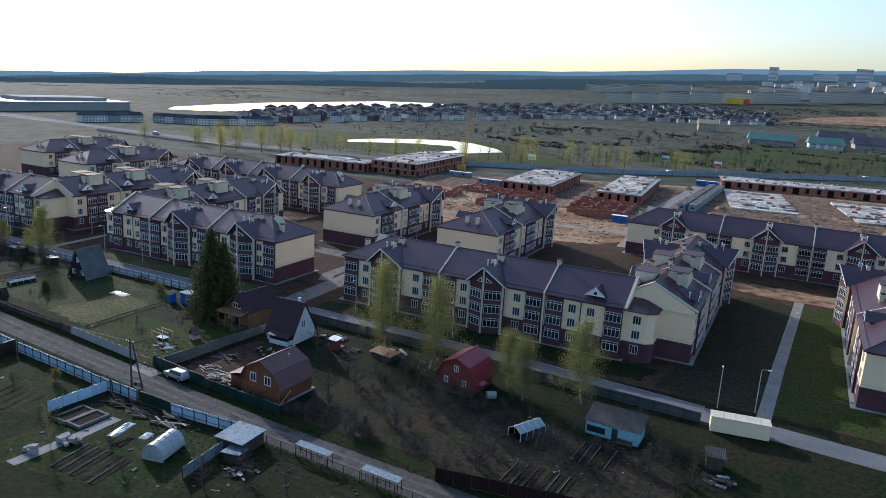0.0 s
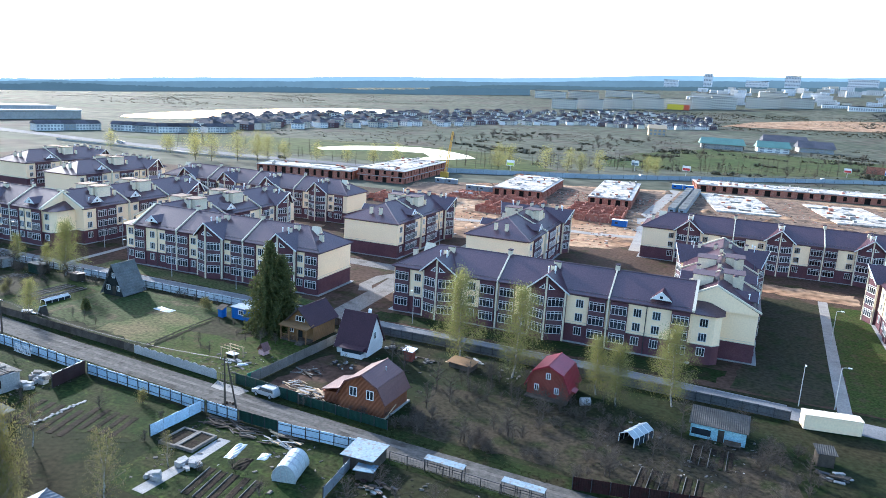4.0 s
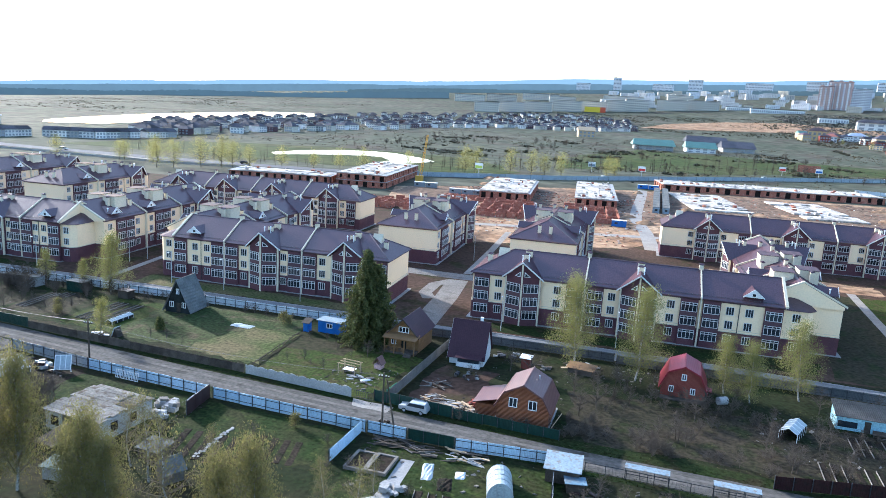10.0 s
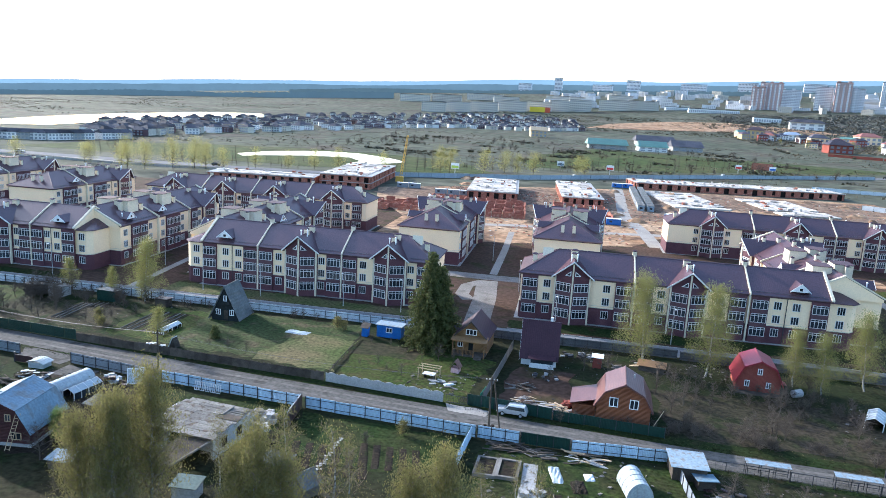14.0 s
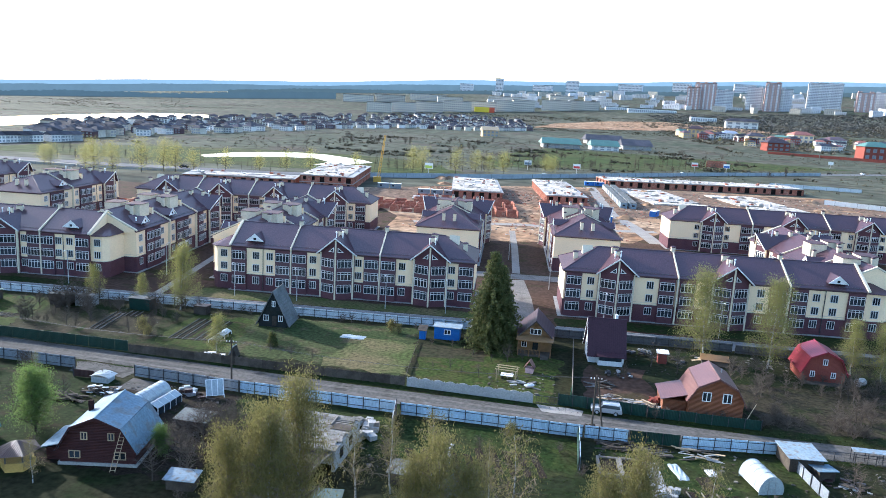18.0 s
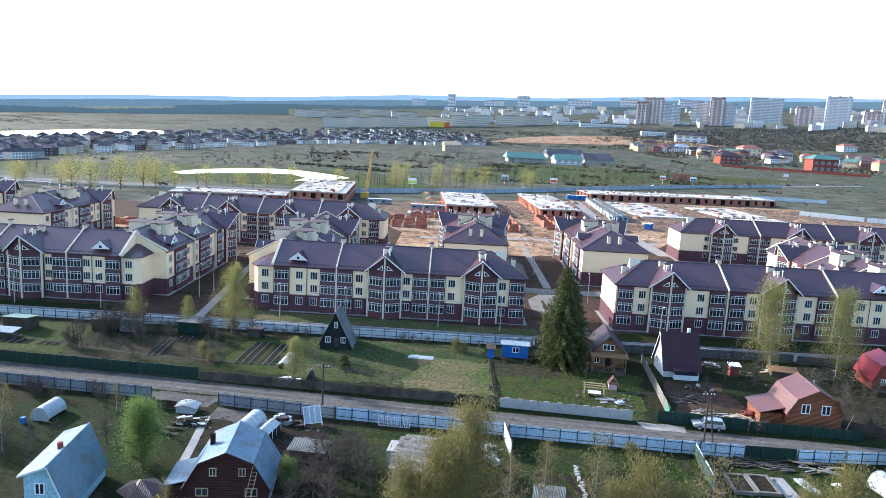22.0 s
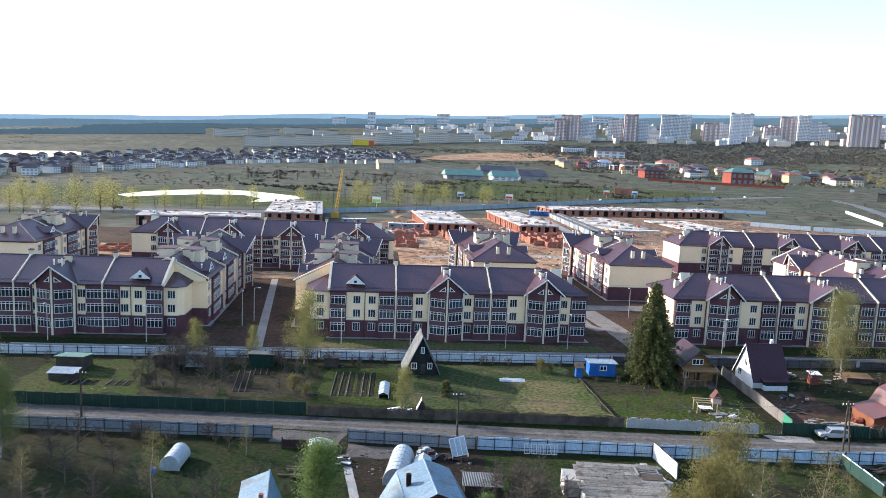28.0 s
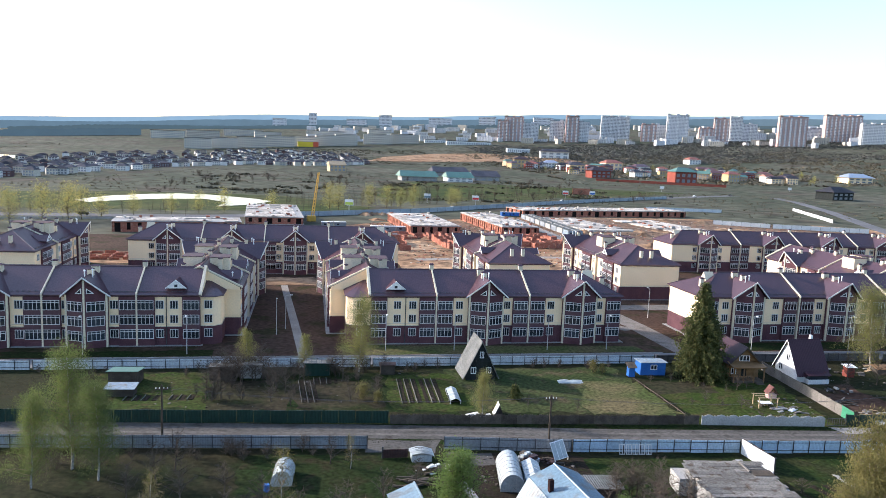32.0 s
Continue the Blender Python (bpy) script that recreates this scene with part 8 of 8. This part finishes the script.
part("red_front", Builder().box(14.1, 0, 0, 30, 12, 15), surface("shop_red", (0.55, 0.10, 0.04), (0.5, 0.09, 0.04), 0.6), sign_bar)
TOWERS = [(488, 2499, 40, 74, "red"), (526, 2500, 66, 88, "red"), (587, 2495, 60, 66, "grey"), (684, 2487, 50, 74, "grey"), (723, 2435, 46, 92, "red"), (768, 2440, 38, 72, "grey"), (894, 2458, 102, 88, "pale"), (994, 2394, 50, 62, "red"), (1055, 2425, 36, 58, "grey"), (1090, 2371, 74, 95, "pale"), (1206, 2372, 56, 46, "red"), (1249, 2350, 54, 80, "red"), (1283, 2317, 40, 86, "white"), (1324, 2303, 54, 62, "grey"), (1342, 2089, 86, 97, "red"), (1547, 2262, 78, 42, "grey"), (1582, 2160, 118, 89, "red"), (1625, 2040, 116, 66, "white")]
for x, y, w, h, kind in TOWERS:
    wall = {"red": TOWER_RED, "grey": TOWER_GREY, "pale": TOWER_GREY, "white": LIME}[kind]
    slab_block({"red": "tall red-brown brick apartment tower with pale balcony columns", "grey": "grey apartment tower with dark window columns", "pale": "tall pale grey panel tower", "white": "white rendered apartment tower"}[kind], x, y, rise(x, y), w, h, wall, "apartment_tower", "far apartment towers", d=24, turn=-20 + town_rng.uniform(-5, 5), bands="columns")
slab_block("tall white apartment tower at the city edge", 1690, 2010, rise(1690, 2010), 60, 104, LIME, "apartment_tower", "far apartment towers", d=26, turn=-28, bands="columns")
for x, y, w, h in ((330, 2330, 150, 14), (250, 2420, 110, 12), (420, 2050, 70, 14)):
    slab_block("white low shopping hall", x, y, rise(x, y), w, h, LIME, "shopping_hall", "shopping halls", 1)
for wall, seed in ((TOWN_WALL, 1), (TOWER_GREY, 2), (PANEL_WALL, 3)):
    rr = random.Random(seed)
    b = Builder()
    for i in range(150):
        a, d = rr.uniform(18, 92), rr.uniform(2500, 3320)
        x, y = -95 + d * math.cos(radians(a)), -30 + d * math.sin(radians(a))
        w, h = rr.uniform(14, 60), rr.uniform(8, 22)
        m = pose(x, y, rise(x, y), 0, 0, rr.uniform(-40, 20))
        b.box(-w / 2, 0, -4, w / 2, 14, h, m)
        for k in range(int(w / 6)):
            for z in range(int(h / 4)):
                b.box(-w / 2 + 2 + k * 6, -0.3, 1 + z * 4, -w / 2 + 4.5 + k * 6, -0.05, 2.8 + z * 4, m)
    me = b.mesh("city_buildings", wall)
    me.materials.append(FAR_GLASS)
    for poly in me.polygons:
        poly.material_index = 1 if poly.area < 6 else 0
    solid("city_buildings", me, None, "low pale buildings of the distant city", "buildings", kind="stuff")
for x, y, w, h in ((-330, 3400, 60, 46), (20, 3420, 90, 40), (160, 3440, 60, 60), (420, 3420, 110, 44), (-180, 3450, 34, 70), (640, 3380, 80, 50), (900, 3320, 90, 46)):
    slab_block("pale distant city block", x, y, rise(x, y), w, h, TOWER_GREY, "city_block", "distant city blocks", 4, d=22, turn=town_rng.uniform(-30, 10))

# ---- roadside trees and far woods ----
for x, y, s in ((-325, 326, 1.3), (-318, 332, 1.15), (-308, 344, 1.3), (-299, 352, 1.3), (-294, 356, 1.15), (-360, 343, 0.9), (-366, 346, 0.8), (-276, 384, 0.9), (-258, 392, 0.8), (-170, 440, 1.25), (-164, 444, 1.2), (-143, 461, 1.2), (-130, 472, 1.1), (-120, 470, 1.0), (-79, 498, 1.0), (-74, 502, 0.9), (-110, 480, 1.1), (-232, 412, 1.0), (-245, 404, 0.9), (-338, 340, 0.9), (-286, 362, 0.9), (-205, 424, 0.9), (-405, 338, 0.9)):
    plant("poplar", x, y, s)
for i in range(80):
    t = tree_rng.random()
    x = -200 + 300 * t
    y = 408 + (x + 200) * 0.83 + tree_rng.uniform(14, 60)
    plant("thin", x, y, tree_rng.uniform(0.6, 1.25))
for i in range(36):
    plant("thin", tree_rng.uniform(-420, -240), tree_rng.uniform(385, 440), tree_rng.uniform(0.5, 0.9))
for i in range(70):
    x, y = tree_rng.uniform(-330, 160), tree_rng.uniform(590, 980)
    plant("shrub", x, y, tree_rng.uniform(1.6, 3.6))
for i in range(110):
    t = tree_rng.random()
    x, y = 240 + 560 * t, 1420 - 240 * t + tree_rng.uniform(-130, 200)
    plant(tree_rng.choice(("poplar", "thin", "thin")), x, y, tree_rng.uniform(0.7, 1.2))


def tangle(label, n, place, low, high, material, seed, blades=7):
    """Countless leafless bushes: each a tuft of thin upright blades."""
    rr = np.random.default_rng(seed)
    verts = []
    for _ in range(n):
        x, y = place(rr)
        s = rr.uniform(low, high)
        z = rise(x, y) - 0.2
        for _k in range(blades):
            a, lean = rr.uniform(0, 6.283), rr.uniform(0.2, 1.6)
            dx, dy = math.cos(a), math.sin(a)
            bx, by = x + dx * s * lean * 0.5, y + dy * s * lean * 0.5
            w = s * rr.uniform(0.2, 0.5)
            verts += [(bx - dy * w, by + dx * w, z), (bx + dy * w, by - dx * w, z), (bx + dx * s * lean * 0.5, by + dy * s * lean * 0.5, z + s * rr.uniform(0.25, 0.65))]
    b = Builder()
    b.v, b.f = verts, [[3 * i, 3 * i + 1, 3 * i + 2] for i in range(len(verts) // 3)]
    solid("scrub", b, material, label, "scrub", kind="stuff")


def in_box(x0, y0, x1, y1, size=140.0, cut=-0.05, seed=1):
    def place(rr):
        while True:
            x, y = rr.uniform(x0, x1), rr.uniform(y0, y1)
            if noise.noise((x / size, y / size, seed)) > cut and not (-350 < x < -195 and 435 < y < 575):
                return x, y
    return place


GREY_SCRUB = surface("grey_scrub", (0.098, 0.100, 0.092), (0.115, 0.115, 0.104), 0.95, 0.01, 0.1, 0.3)
BROWN_SCRUB = surface("brown_scrub", (0.125, 0.110, 0.078), (0.150, 0.132, 0.094), 0.95, 0.01, 0.1, 0.3)
tangle("bare grey-brown thicket below the towers", 11000, in_box(300, 1680, 1750, 2320, 200, -0.4, 3), 3, 7, GREY_SCRUB, 4, 5)
tangle("bare brown thicket round the village", 3600, in_box(230, 1080, 1250, 1950, 120, -0.1, 4), 3, 7, BROWN_SCRUB, 5)


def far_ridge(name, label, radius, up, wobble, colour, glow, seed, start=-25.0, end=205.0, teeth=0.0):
    """A plain backdrop: wooded hills along the edge of the land, haze painted on."""
    m = surface(name + "_painted_haze", colour, tuple(c * 0.85 for c in colour), 1.0, 0.0015, 0.01, 0.0)
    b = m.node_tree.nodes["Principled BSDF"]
    # distance haze is put into the bluish base colour and a weak glow
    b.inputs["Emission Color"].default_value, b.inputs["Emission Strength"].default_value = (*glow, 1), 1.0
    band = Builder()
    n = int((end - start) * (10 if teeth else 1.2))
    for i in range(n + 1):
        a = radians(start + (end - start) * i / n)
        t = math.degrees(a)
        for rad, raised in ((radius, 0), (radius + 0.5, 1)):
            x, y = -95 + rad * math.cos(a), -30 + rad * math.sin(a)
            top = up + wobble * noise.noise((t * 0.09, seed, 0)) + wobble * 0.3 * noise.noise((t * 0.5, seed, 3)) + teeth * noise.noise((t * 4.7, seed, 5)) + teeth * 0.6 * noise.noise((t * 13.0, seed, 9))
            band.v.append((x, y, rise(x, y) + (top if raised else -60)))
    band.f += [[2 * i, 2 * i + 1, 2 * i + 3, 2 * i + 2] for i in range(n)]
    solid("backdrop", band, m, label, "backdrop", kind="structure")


far_ridge("wood_edge", "dark woods beyond the fields with bluish haze painted in", 2780, 21, 15, (0.060, 0.075, 0.072), (0.028, 0.043, 0.052), 3.0, 104, 205, 5.0)
far_ridge("city_woods", "woods behind the far city with haze painted in", 3350, 16, 8, (0.065, 0.078, 0.070), (0.030, 0.044, 0.050), 5.0, -25, 112, 4.0)
far_ridge("near_hills", "wooded hills far off with haze painted in", 4150, 36, 14, (0.08, 0.10, 0.105), (0.052, 0.076, 0.088), 1.0, teeth=2.0)
far_ridge("far_hills", "hills on the horizon with pale blue haze painted in", 4760, 58, 14, (0.12, 0.15, 0.17), (0.115, 0.165, 0.195), 7.0)


PALE_SCRUB = surface("dry_field_scrub", (0.115, 0.104, 0.072), (0.14, 0.125, 0.085), 0.95, 0.02, 0.3, 0.3, grit=0.7)
SCRUB = surface("field_scrub", (0.085, 0.080, 0.056), (0.11, 0.10, 0.068), 0.95, 0.02, 0.3, 0.3, grit=0.7)
tangle("low brown scrub scattered over the field", 5200, in_box(-560, 470, 420, 1150, 90, -0.1, 2), 0.8, 2.4, PALE_SCRUB, 2, 5)
tangle("dark bushes grouped on the meadow", 500, in_box(-330, 560, 160, 980, 60, 0.25, 6), 2.0, 5.0, SCRUB, 3, 9)
tangle("low brown scrub beyond the new houses", 3000, in_box(-1900, 900, -820, 2400, 130, 0.08, 5), 1.2, 3.6, SCRUB, 7, 4)
tangle("bushes along the far fields", 2600, in_box(-420, 1500, 400, 2100, 120, -0.1, 11), 1.5, 4.5, SCRUB, 11)
